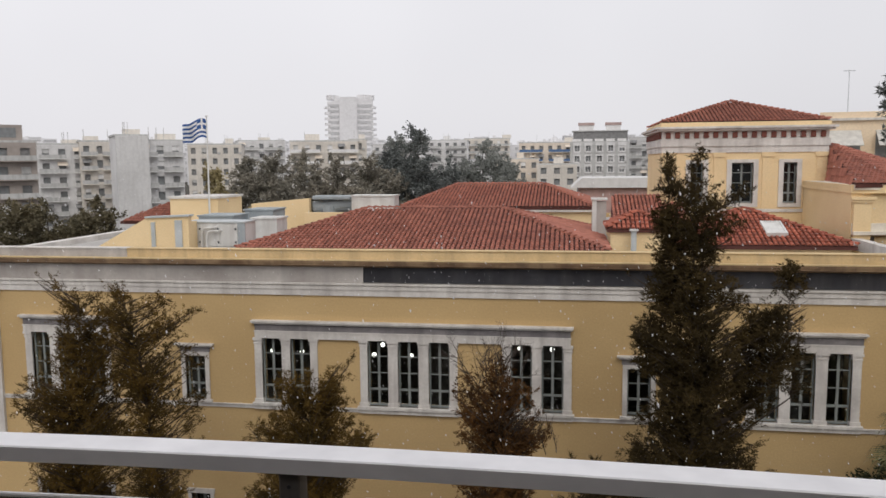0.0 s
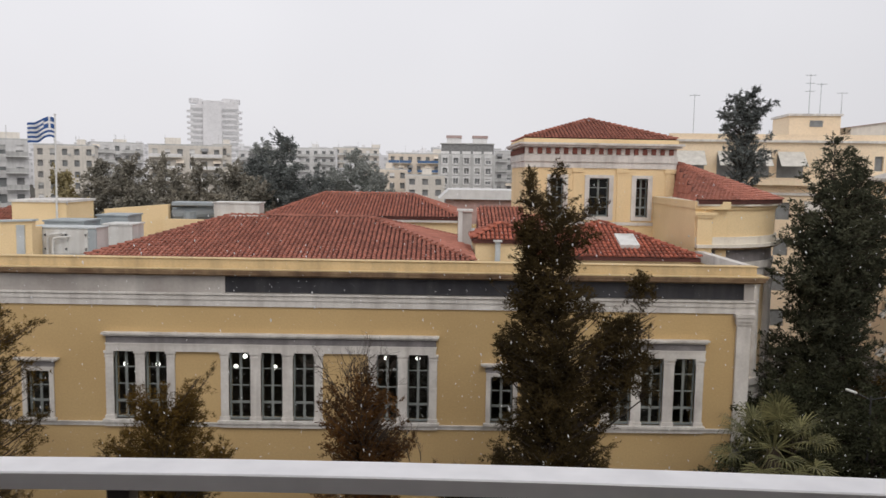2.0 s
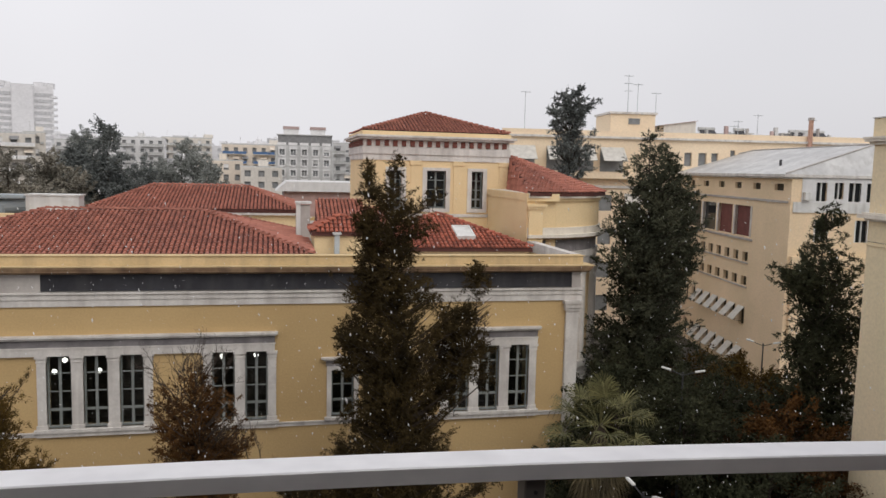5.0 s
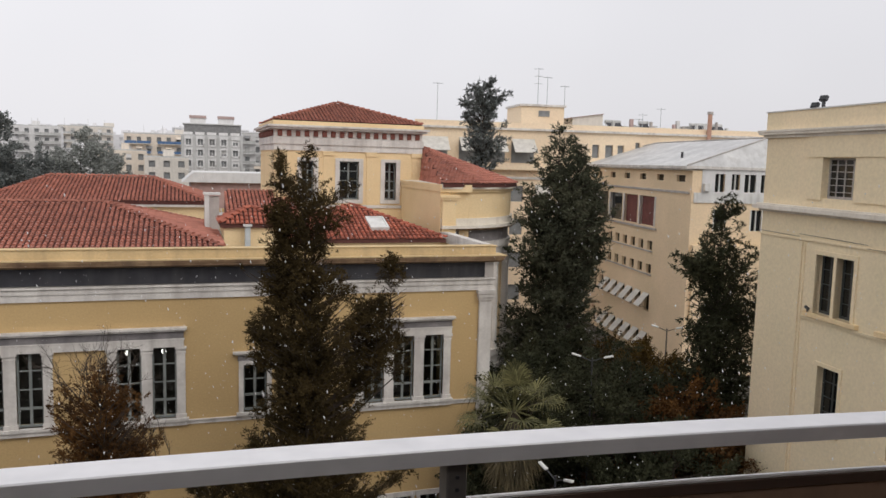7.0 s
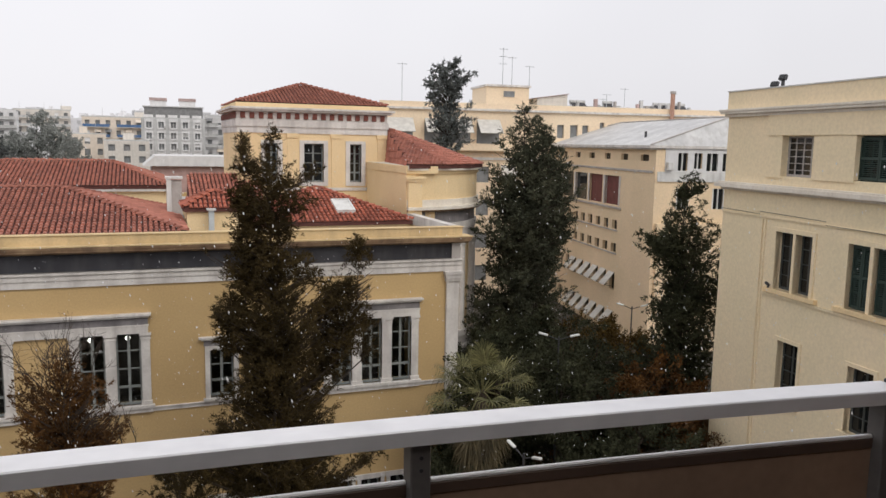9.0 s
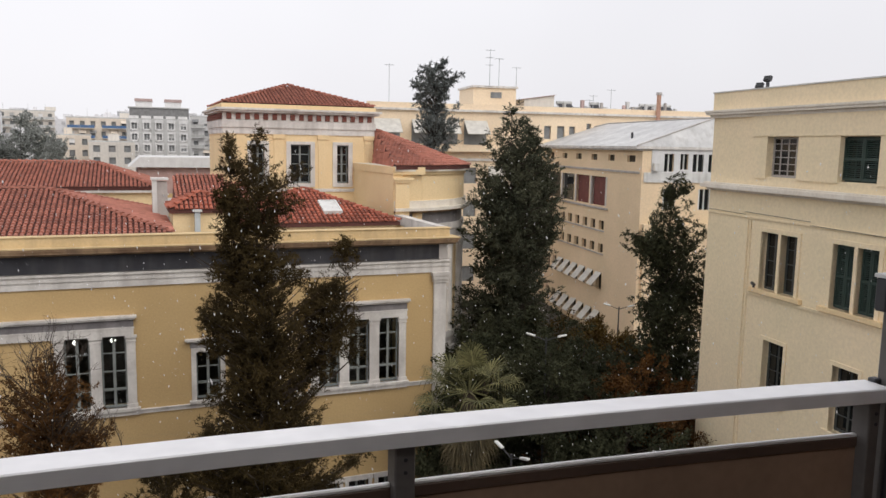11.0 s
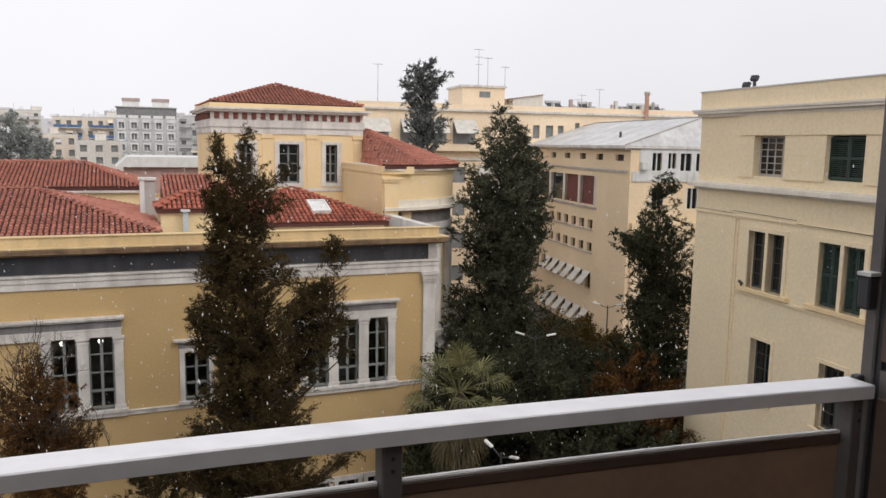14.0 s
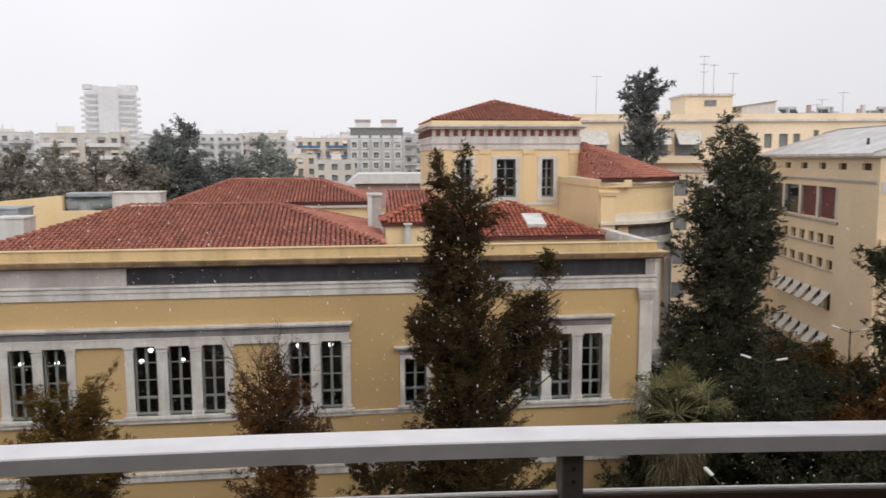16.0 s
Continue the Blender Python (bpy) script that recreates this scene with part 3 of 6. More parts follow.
# opal globes in the rooms
for x, z in ((-13.45, 10.5), (-12.05, 10.5), (-8.65, 10.45), (-8.25, 10.92), (-6.95, 10.45), (-2.1, 10.92), (-0.7, 10.92)):
    g = thing("globe_lamp", (x, FY + 1.6, z - 0.13), "lit opal glass globe hanging in the room", "lamp", "hanging globe lamps")
    bm = bmesh.new()
    ball(bm, (x, FY + 1.6, z), 0.1)
    part("globe", bm, LAMP_GLASS, g)
    bm = bmesh.new()
    tube(bm, (x, FY + 1.6, z + 0.12), (x, FY + 1.6, 14.45), 0.012, sides=5)
    part("rod", bm, DARK_METAL, g)

# ---- tiled roofs of the long building ----
hip_roof(hall, -15.4, 1.75, 34.3, 46.6, 15.12, -10.61, -3.37, 40.5, 16.62, TILE, own=290)
part("gutter_wall", boxes((-15.4, 1.75, 34.4, 46.5, 14.72, 14.94)), SCREED, hall)
hip_roof(hall, -10.4, 1.5, 48.0, 60.0, 16.3, -7.64, -1.71, 54.0, 17.5, TILE)
part("attic_wall", boxes((-10.2, 1.35, 48.3, 59.7, 14.7, 16.14)), STUCCO_PALE, hall)
part("attic_cornice", boxes((-10.45, 1.55, 48.02, 48.3, 15.98, 16.12)), MARBLE, hall)
part("attic_wall", boxes((1.95, 4.62, 38.15, 40.7, 14.7, 15.7)), STUCCO_PALE, hall)
hip_roof(hall, 1.8, 4.75, 38.0, 40.9, 15.82, 3.3, 3.3, 39.4, 16.55, TILE_RED)
roof_slope(hall, [(2.15, 42.6, 15.45), (6.3, 42.6, 15.45), (6.3, 47.2, 17.05), (2.5, 47.2, 17.05)], TILE)
part("attic_wall", boxes((2.2, 6.2, 42.8, 47.4, 14.7, 15.3)), STUCCO_PALE, hall)
hip_roof(hall, 4.9, 12.3, 35.9, 43.6, 15.28, 8.3, 8.55, 40.0, 16.6, TILE_RED)
part("attic_wall", boxes((5.1, 12.1, 36.1, 43.4, 14.7, 15.1)), STUCCO_PALE, hall)

# skylight on the red roof
def slope_z(y):
    return 15.28 + (y - 35.9) * (16.6 - 15.28) / 4.1


sk = thing("skylight", (9.2, 37.3, slope_z(37.3)), "white-framed roof window lying in red tiles", "skylight")
tilt = pose(9.2, 37.45, slope_z(37.45) + 0.16, math.degrees(math.atan2(1.32, 4.1)), 0, 0)
part("frame", boxes((-0.46, 0.46, -0.72, -0.62, -0.12, 0.06), (-0.46, 0.46, 0.62, 0.72, -0.12, 0.06), (-0.46, -0.37, -0.62, 0.62, -0.12, 0.06), (0.37, 0.46, -0.62, 0.62, -0.12, 0.06), m=tilt), WHITE_BOX, sk)
part("pane", boxes((-0.37, 0.37, -0.62, 0.62, 0.0, 0.03), m=tilt), WHITE_BOX, sk, "whitened glass pane")

# white shaft and its dark flank
ch = thing("roof_shaft", (1.55, 42.0, 14.7), "white rendered roof shaft with grey sheet flank", "chimney")
part("body", boxes((1.2, 1.42, 41.8, 42.6, 14.72, 17.0)), WHITE_BOX, ch)
part("flank", boxes((1.42, 1.92, 41.86, 42.6, 14.72, 16.9)), STONE, ch)
part("cap", boxes((1.14, 1.98, 41.74, 42.66, 17.0, 17.1)), WHITE_BOX, ch)
pt = thing("vent_pot", (3.0, 37.6, 14.72), "small grey metal roof vent", "vent")
part("body", boxes((2.88, 3.12, 37.5, 37.75, 14.72, 15.75)), GALV, pt)
part("hood", boxes((2.8, 3.2, 37.42, 37.83, 15.75, 15.83)), WHITE_BOX, pt)

# ---- square tower ----
tw = thing("square_tower", (9.6, 50, 14.7), "yellow square roof tower with marble frieze and red pyramid roof", "tower")
TX0, TX1, TY0, TY1 = 5.2, 13.98, 46.0, 54.2
tow_w = [(6.75, 7.45), (8.97, 10.13), (11.73, 12.42)]
bm = bmesh.new()
pierced(bm, TX0, TX1, 14.7, 19.45, TY0, TY0 + 0.4, [(a, b, 16.62, 18.88) for a, b in tow_w])
part("front_wall", bm, STUCCO_PALE, tw)
part("side_wall", boxes((TX0, TX0 + 0.4, TY0 + 0.4, TY1, 14.7, 19.45)), STUCCO_PALE, tw)
part("side_wall", boxes((TX1 - 0.4, TX1, TY0 + 0.4, TY1, 14.7, 19.45)), STUCCO_PALE, tw)
part("back_wall", boxes((TX0 + 0.4, TX1 - 0.4, TY1 - 0.4, TY1, 14.7, 19.45)), STUCCO_PALE, tw)
for a, b in tow_w:
    sash_window(tw, a, b, 16.62, 18.88, TY0 + 0.22, rows=4, rail_at=1)
    part("window_surround", boxes((a - 0.26, a, TY0 - 0.06, TY0 + 0.2, 16.4, 19.06), (b, b + 0.26, TY0 - 0.06, TY0 + 0.2, 16.4, 19.06), (a, b, TY0 - 0.06, TY0 + 0.2, 18.88, 19.06), (a, b, TY0 - 0.06, TY0 + 0.2, 16.4, 16.62)), MARBLE, tw)
for a in (TX0, 8.0, 10.6, TX1 - 0.55):
    part("pilaster", boxes((a, a + 0.55, TY0 - 0.05, TY0 - 0.003, 16.3, 19.2), (a - 0.06, a + 0.61, TY0 - 0.1, TY0 - 0.003, 19.2, 19.45)), STUCCO_PALE, tw)
part("belt", boxes((TX0 - 0.06, TX1 + 0.06, TY0 - 0.06, TY0 - 0.003, 16.12, 16.3)), MARBLE, tw)


def ring(bm, o, z0, z1, x0=TX0, x1=TX1, y0=TY0, y1=TY1):
    box(bm, x0 - o, x1 + o, y0 - o, y1 + o, z0, z1)


bm = bmesh.new()
ring(bm, 0.06, 19.45, 19.8)
ring(bm, 0.12, 19.8, 20.2)
ring(bm, 0.05, 20.2, 20.66)
part("frieze", bm, MARBLE, tw, "weathered marble frieze")
for k in range(17):
    x = TX0 + 0.28 + k * (TX1 - TX0 - 0.56) / 16
    part("dentil_panel", boxes((x - 0.13, x + 0.13, TY0 - 0.14, TY0 - 0.055, 20.26, 20.6)), TERRA_TRIM, tw)
for k in range(15):
    y = TY0 + 0.45 + k * (TY1 - TY0 - 0.6) / 14
    part("dentil_panel", boxes((TX0 - 0.14, TX0 - 0.055, y - 0.15, y + 0.15, 20.26, 20.6)), TERRA_TRIM, tw)
bm = bmesh.new()
ring(bm, 0.3, 20.66, 20.78)
ring(bm, 0.42, 20.78, 20.9)
part("cornice", bm, MARBLE, tw)
bm = bmesh.new()
ring(bm, 0.12, 20.9, 21.14)
part("parapet", bm, STUCCO_PALE, tw)
hip_roof(tw, TX0 - 0.05, TX1 + 0.05, TY0 - 0.05, TY1 + 0.05, 21.16, 9.55, 9.62, 50.1, 22.5, TILE)

# ---- rounded end with its red roof ----
RC = Vector((12.84, 44.5, 0))
rt = thing("rounded_wing", (12.84, 44.5, 0), "yellow semicircular wing with marble cornice and red roof", "building")


def drum(r, z0, z1, n=22):
    """A half round solid on the outer side."""
    bm = bmesh.new()
    low = [bm.verts.new(RC + Vector((r * math.cos(a), r * math.sin(a), z0))) for a in [radians(-90 + 180 * k / n) for k in range(n + 1)]]
    high = [bm.verts.new(v.co + Vector((0, 0, z1 - z0))) for v in low]
    for k in range(n):
        bm.faces.new((low[k], low[k + 1], high[k + 1], high[k]))
    bm.faces.new((low[-1], low[0], high[0], high[-1]))
    bm.faces.new(low[::-1])
    bm.faces.new(high)
    return bm


part("wall", drum(5.75, 0, 14.3), STUCCO_PALE, rt)
part("architrave", drum(5.95, 14.0, 14.42), MARBLE, rt)
part("architrave", drum(6.03, 14.42, 14.78), MARBLE, rt)
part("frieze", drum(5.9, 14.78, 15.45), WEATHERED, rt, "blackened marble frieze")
part("cornice", drum(6.2, 15.45, 15.56), STAINED, rt)
part("cornice", drum(6.38, 15.56, 15.72), TRIM_PALE, rt, "pale moulded cornice")
part("blocking_course", drum(6.12, 15.72, 16.08), TRIM_PALE, rt)
part("balustrade_base", drum(6.2, 8.35, 8.7), MARBLE, rt)
part("balustrade_base", drum(6.06, 7.8, 8.35), MARBLE, rt)
part("balustrade_base", drum(6.22, 7.4, 7.8), MARBLE, rt)
part("attic", drum(6.0, 16.08, 17.45), STUCCO_PALE, rt)
part("attic_cornice", drum(6.1, 17.45, 17.62), STUCCO_PALE, rt)
part("attic_cornice", drum(6.26, 17.62, 17.86), TRIM_PALE, rt)
for k in range(9):
    a = radians(-84 + k * 17)
    p = RC + Vector((5.8 * math.cos(a), 5.8 * math.sin(a), 0))
    bm = bmesh.new()
    tube(bm, p + Vector((0, 0, 8.7)), p + Vector((0, 0, 13.4)), 0.3, 0.26, 14)
    tube(bm, p + Vector((0, 0, 13.4)), p + Vector((0, 0, 13.75)), 0.27, 0.38, 14)
    part("half_column", bm, MARBLE, rt)
    q = pose(p.x, p.y, 0, 0, 0, math.degrees(a))
    part("abacus", boxes((-0.4, 0.3, -0.4, 0.4, 13.75, 13.99), m=q), MARBLE, rt)
PEAK = Vector((14.45, 47.6, 19.95))
for k in range(9):
    a0, a1 = radians(-90 + k * 20), radians(-70 + k * 20)
    e0, e1 = RC + Vector((6.36 * math.cos(a0), 6.36 * math.sin(a0), 17.9)), RC + Vector((6.36 * math.cos(a1), 6.36 * math.sin(a1), 17.9))
    roof_slope(rt, [e0, e1, PEAK], TILE)
roof_slope(rt, [(14.0, 45.95, 17.9), (12.84, 38.14, 17.9), PEAK], TILE)
part("flat_wall", boxes((12.79, 14.5, 38.72, 45.98, 14.73, 17.45), (12.79, 13.3, 38.48, 38.717, 14.73, 17.45)), STUCCO_PALE, rt)
part("flat_cornice", boxes((12.74, 14.5, 38.36, 45.98, 17.46, 17.84)), STUCCO_PALE, rt)
part("pilaster", boxes((12.86, 13.62, 38.28, 38.477, 14.73, 17.05)), STUCCO_PALE, rt)
part("capital", boxes((12.78, 13.7, 38.2, 38.477, 17.05, 17.17), (12.7, 13.78, 38.14, 38.477, 17.17, 17.3)), STUCCO_PALE, rt)

# ---- roof terrace of the long building ----
gw = thing("terrace_wall", (-20.2, 35.2, 14.72), "yellow sloping-topped terrace wall with grey strips", "wall")
bm = bmesh.new()
prism(bm, [(-22.9, 35.0, 14.72), (-18.05, 35.0, 14.72), (-18.05, 35.0, 16.58), (-20.2, 35.0, 16.5), (-22.9, 35.0, 15.05)], (0, 0, 0), (0, 0.35, 0))
part("body", bm, STUCCO_PALE, gw)
bm = bmesh.new()
prism(bm, [(-20.25, 34.9, 16.49), (-17.97, 34.9, 16.58), (-17.97, 34.9, 16.66), (-20.25, 34.9, 16.57)], (0, 0, 0), (0, 0.55, 0))
part("coping", bm, GALV, gw)
part("strip", boxes((-19.95, -19.75, 34.93, 34.998, 14.72, 16.3)), GALV, gw, "grey downpipe strip")
part("strip", boxes((-18.72, -18.36, 34.93, 34.998, 14.72, 16.4)), GALV, gw, "grey metal strip")
part("return_wall", boxes((-18.4, -18.05, 35.35, 35.9, 14.72, 16.3)), STUCCO_PALE, gw)
ac = thing("air_handling_unit", (-17.2, 36.6, 14.72), "large white sheet-metal air handling unit on the roof", "air conditioner")
part("body", boxes((-18.8, -15.65, 36.0, 37.4, 14.95, 16.2), bevel=0.02), WHITE_BOX, ac)
part("lid", boxes((-18.85, -15.6, 35.95, 37.45, 16.2, 16.26)), GALV, ac)
part("end_panel", boxes((-15.98, -15.6, 35.94, 35.998, 14.98, 16.18)), GREY_BLUE, ac, "grey end panel")
for x in (-18.6, -16.0):
    part("foot", boxes((x, x + 0.2, 36.1, 37.3, 14.72, 14.95)), DARK_METAL, ac)
for x in (-18.7, -17.75, -16.85):
    part("access_panel", boxes((x, x + 0.82, 35.97, 35.998, 15.05, 16.08)), WHITE_BOX, ac)
    for z in (15.2, 15.85):
        part("latch", boxes((x + 0.72, x + 0.79, 35.93, 35.97, z, z + 0.1)), DARK_METAL, ac)
for x, top_ in ((-17.75, 15.95), (-17.5, 15.8)):
    bm = bmesh.new()
    arc = [(x, 35.72, 14.85), (x, 35.72, top_ - 0.18), (x + 0.06, 35.72, top_ - 0.06), (x + 0.2, 35.74, top_), (x + 0.6, 35.8, top_ + 0.02), (x + 0.68, 35.98, top_ + 0.02)]
    for p, q in zip(arc, arc[1:]):
        tube(bm, p, q, 0.055)
    part("pipe", bm, WHITE_BOX, ac)
for z, dx in ((14.82, 0.0), (14.98, 0.5)):
    bm = bmesh.new()
    tube(bm, (-17.75 + dx, 35.7, z), (-15.5 + dx, 35.62, z - 0.02), 0.05)
    part("pipe", bm, WHITE_BOX, ac)
for spec, mat, nm, lab in (((-20.0, -18.0, 40.0, 42.0, 14.72, 16.3), GREY_BLUE, "duct_box", "blue-grey sheet-metal duct box"), ((-18.6, -16.9, 43.0, 45, 14.72, 16.45), GREY_BLUE, "duct_box", "blue-grey sheet-metal duct box"), ((-17.4, -15.9, 41.0, 42.6, 14.72, 16.1), WHITE_BOX, "roof_cabinet", "white roof plant cabinet"), ((-23.6, -22.4, 41.0, 43.0, 14.72, 15.9), GREY_BLUE, "duct_box", "low grey-green duct box"), ((-13.5, -10.75, 47.6, 49.0, 14.72, 17.05), WHITE_BOX, "roof_cabinet", "white roof plant cabinet")):
    t_ = thing(nm, (spec[0] / 2 + spec[1] / 2, spec[2] / 2 + spec[3] / 2, 14.72), lab, "roof plant")
    part("body", boxes((*spec[:5], spec[5] - 0.08), bevel=0.02), mat, t_)
    part("lid", boxes((spec[0] - 0.06, spec[1] + 0.06, spec[2] - 0.06, spec[3] + 0.06, spec[5] - 0.08, spec[5])), mat, t_)
lw = thing("terrace_wall", (-18.3, 48.2, 14.72), "long pale yellow roof wall with a coping", "wall")
bm = bmesh.new()
prism(bm, [(-20.3, 48.0, 14.72), (-16.4, 48.0, 14.72), (-16.4, 48.0, 16.85), (-20.3, 48.0, 16.5)], (0, 0, 0), (0, 0.4, 0))
part("body", bm, STUCCO_PALE, lw)
part("step", boxes((-16.4, -10.6, 47.0, 47.4, 14.72, 16.0)), STUCCO_PALE, lw)
dk = thing("curved_duct", (-15, 48.6, 14.72), "bulky blue-grey ventilation duct", "duct")
bm = bmesh.new()
tube(bm, (-16.3, 48.8, 16.2), (-13.5, 48.8, 16.5), 0.42, 0.5, 14)
tube(bm, (-15.4, 48.6, 14.75), (-15.2, 48.6, 16.4), 0.38, 0.45, 12)
part("pipe", bm, GREY_BLUE, dk)
part("hood", boxes((-16.2, -13.7, 48.0, 49.3, 16.75, 17.0), bevel=0.05), GREY_BLUE, dk)
uw = thing("stair_house", (-24.6, 51, 14.72), "low yellow stair house with a lean-to tiled roof", "building")
part("wall", boxes((-27.0, -23.55, 50.0, 54.0, 14.72, 16.75)), STUCCO_PALE, uw)
part("coping", boxes((-27.1, -23.45, 49.9, 54.1, 16.75, 16.9)), MARBLE, uw)
roof_slope(uw, [(-30.6, 49.7, 15.2), (-27.05, 49.7, 15.2), (-27.05, 53.0, 16.75), (-27.6, 53.0, 16.75)], TILE)
fp = thing("flagpole", (-23.97, 49.6, 16.0), "white steel flagpole with a blue and white striped flag", "flagpole")
bm = bmesh.new()
tube(bm, (-23.97, 49.6, 14.72), (-23.9, 49.6, 22.2), 0.07, 0.04, 10)
part("pole", bm, WHITE_BOX, fp)
bm = bmesh.new()
ball(bm, (-23.9, 49.6, 22.25), 0.08)
part("finial", bm, WHITE_BOX, fp)


def flag_part(name, mat, cells):
    """Cells (u0, u1, v0, v1) of a waving cloth: u along the fly, v down the hoist."""
    verts, faces = [], []
    for u0, u1, v0, v1 in cells:
        n = max(1, round((u1 - u0) * 16))
        for k in range(n):
            o = len(verts)
            for uu in (u0 + (u1 - u0) * k / n, u0 + (u1 - u0) * (k + 1) / n):
                for vv in (v0, v1):
                    wave = 0.13 * math.sin(uu * 9 + vv * 1.5) * (0.3 + uu)
                    x = -23.96 - uu * 1.72
                    z = 22.05 - vv * 1.25 - 0.42 * uu * uu + 0.10 * math.sin(uu * 7.5)
                    verts.append((x + 0.1 * vv * uu, 49.6 + wave, z))
            faces.append((o, o + 1, o + 3, o + 2))
    ob = raw(name, verts, faces, mat, fp)
    mod = ob.modifiers.new("cloth", "SOLIDIFY")
    mod.thickness = 0.012


s9 = 1 / 9
white_cells = [(0.37 if k < 5 else 0.0, 1.0, k * s9, (k + 1) * s9) for k in (1, 3, 5, 7)] + [(0.148, 0.222, 0, 5 * s9), (0, 0.148, 2 * s9, 3 * s9), (0.222, 0.37, 2 * s9, 3 * s9)]
blue_cells = [(0.37 if k < 5 else 0.0, 1.0, k * s9, (k + 1) * s9) for k in (0, 2, 4, 6, 8)] + [(0, 0.148, 0, 2 * s9), (0.222, 0.37, 0, 2 * s9), (0, 0.148, 3 * s9, 5 * s9), (0.222, 0.37, 3 * s9, 5 * s9)]
flag_part("flag_white", FLAG_WHITE, white_cells)
flag_part("flag_blue", FLAG_BLUE, blue_cells)

# ---- cream building across the yard ----
SM = pose(22.5, 26.4, 0, 0, 0, -96.46)
cb = thing("cream_office_building", (22.5, 26.4, 0), "tall cream plastered office building with ledges and paired windows", "building")


def loc(spec):
    return boxes(*spec, m=SM)


S1 = 24.0
top_w = [(3.89 + 3.58 * k, 5.52 + 3.58 * k) for k in range(4)]
pair_w = [(3.91 + 3.6 * k, 4.84 + 3.6 * k) for k in range(4)] + [(4.98 + 3.6 * k, 5.84 + 3.6 * k) for k in range(4)]
one_w = [(4.42 + 3.5 * k, 5.53 + 3.5 * k) for k in range(4)]
holes = [(a, b, 18.06, 19.52) for a, b in top_w] + [(a, b, 13.86, 16.02) for a, b in pair_w] + [(a, b, 9.75, 12.0) for a, b in one_w] + [(a, b, 5.6, 7.85) for a, b in one_w]
bm = bmesh.new()
pierced(bm, 0.45, S1, 0, 20.3, 0, 0.4, holes, m=SM)
part("front_wall", bm, PLASTER, cb)
part("end_wall", loc([(0.45, 0.85, 0.4, 14, 0, 20.3), (S1 - 0.4, S1, 0.4, 14, 0, 20.3), (0.85, S1 - 0.4, 13.6, 14, 0, 20.3)]), PLASTER, cb)
part("flat_roof", loc([(0.85, S1 - 0.4, 0.4, 13.6, 20.1, 20.28)]), SCREED, cb)
part("cornice", loc([(0.33, S1, -0.12, 0.4, 20.3, 20.42), (0.2, S1, -0.26, 0.4, 20.42, 20.52), (0.16, S1, -0.3, 0.4, 20.52, 20.6)]), TRIM_PALE, cb, "pale moulded cornice")
part("cornice", loc([(0.16, 0.45, 0.4, 14, 20.42, 20.6)]), MARBLE, cb)
part("parapet", loc([(0.4, S1, -0.05, 0.3, 20.6, 21.3)]), PLASTER, cb)
part("parapet", loc([(0.4, 0.75, 0.3, 14, 20.6, 21.3)]), PLASTER, cb)
part("ledge", loc([(0.35, S1, -0.12, -0.003, 17.4, 17.5), (0.2, S1, -0.34, -0.003, 17.5, 17.66), (0.3, S1, -0.22, -0.003, 17.66, 17.72)]), TRIM_PALE, cb, "projecting weathered stone ledge")
part("moulding", loc([(0.45, S1, -0.05, -0.003, 16.46, 16.52)]), PLASTER, cb)
# raised fields round the windows
part("field", loc([(3.05, S1, -0.10, -0.003, 19.55, 20.3), (3.05, 3.89, -0.06, -0.003, 18.0, 19.55)] + [(top_w[k][1], top_w[k + 1][0], -0.06, -0.003, 18.0, 19.55) for k in range(3)]), PLASTER, cb)
part("parapet_coping", loc([(0.36, S1, -0.09, 0.34, 21.3, 21.345)]), WHITE_BOX, cb, "thin pale metal coping")
for a, b in top_w:
    w = sash_window(cb, a, b, 18.06, 19.52, 0.22, cols=4, rows=6, mat=STONE if a < 5 else GREEN_WOOD, m=SM, bar=0.022)
for k in range(4):
    a, b = 3.91 + 3.6 * k, 5.84 + 3.6 * k
    part("window_surround", loc([(a - 0.16, a, -0.05, 0.15, 13.86, 16.18), (b, b + 0.16, -0.05, 0.15, 13.86, 16.18), (a, b, -0.05, 0.15, 16.02, 16.18), (4.84 + 3.6 * k, 4.98 + 3.6 * k, -0.05, 0.4, 13.86, 16.02)]), PLASTER, cb)
    part("window_sill", loc([(a - 0.4, b + 0.4, -0.16, 0.1, 13.7, 13.86)]), STUCCO_PALE, cb)
    for c, d in ((a, 4.84 + 3.6 * k), (4.98 + 3.6 * k, b)):
        sash_window(cb, c, d, 13.86, 16.02, 0.24, cols=2, rows=4, mat=SASH_DARK if k == 0 else GREEN_WOOD, m=SM, bar=0.025)
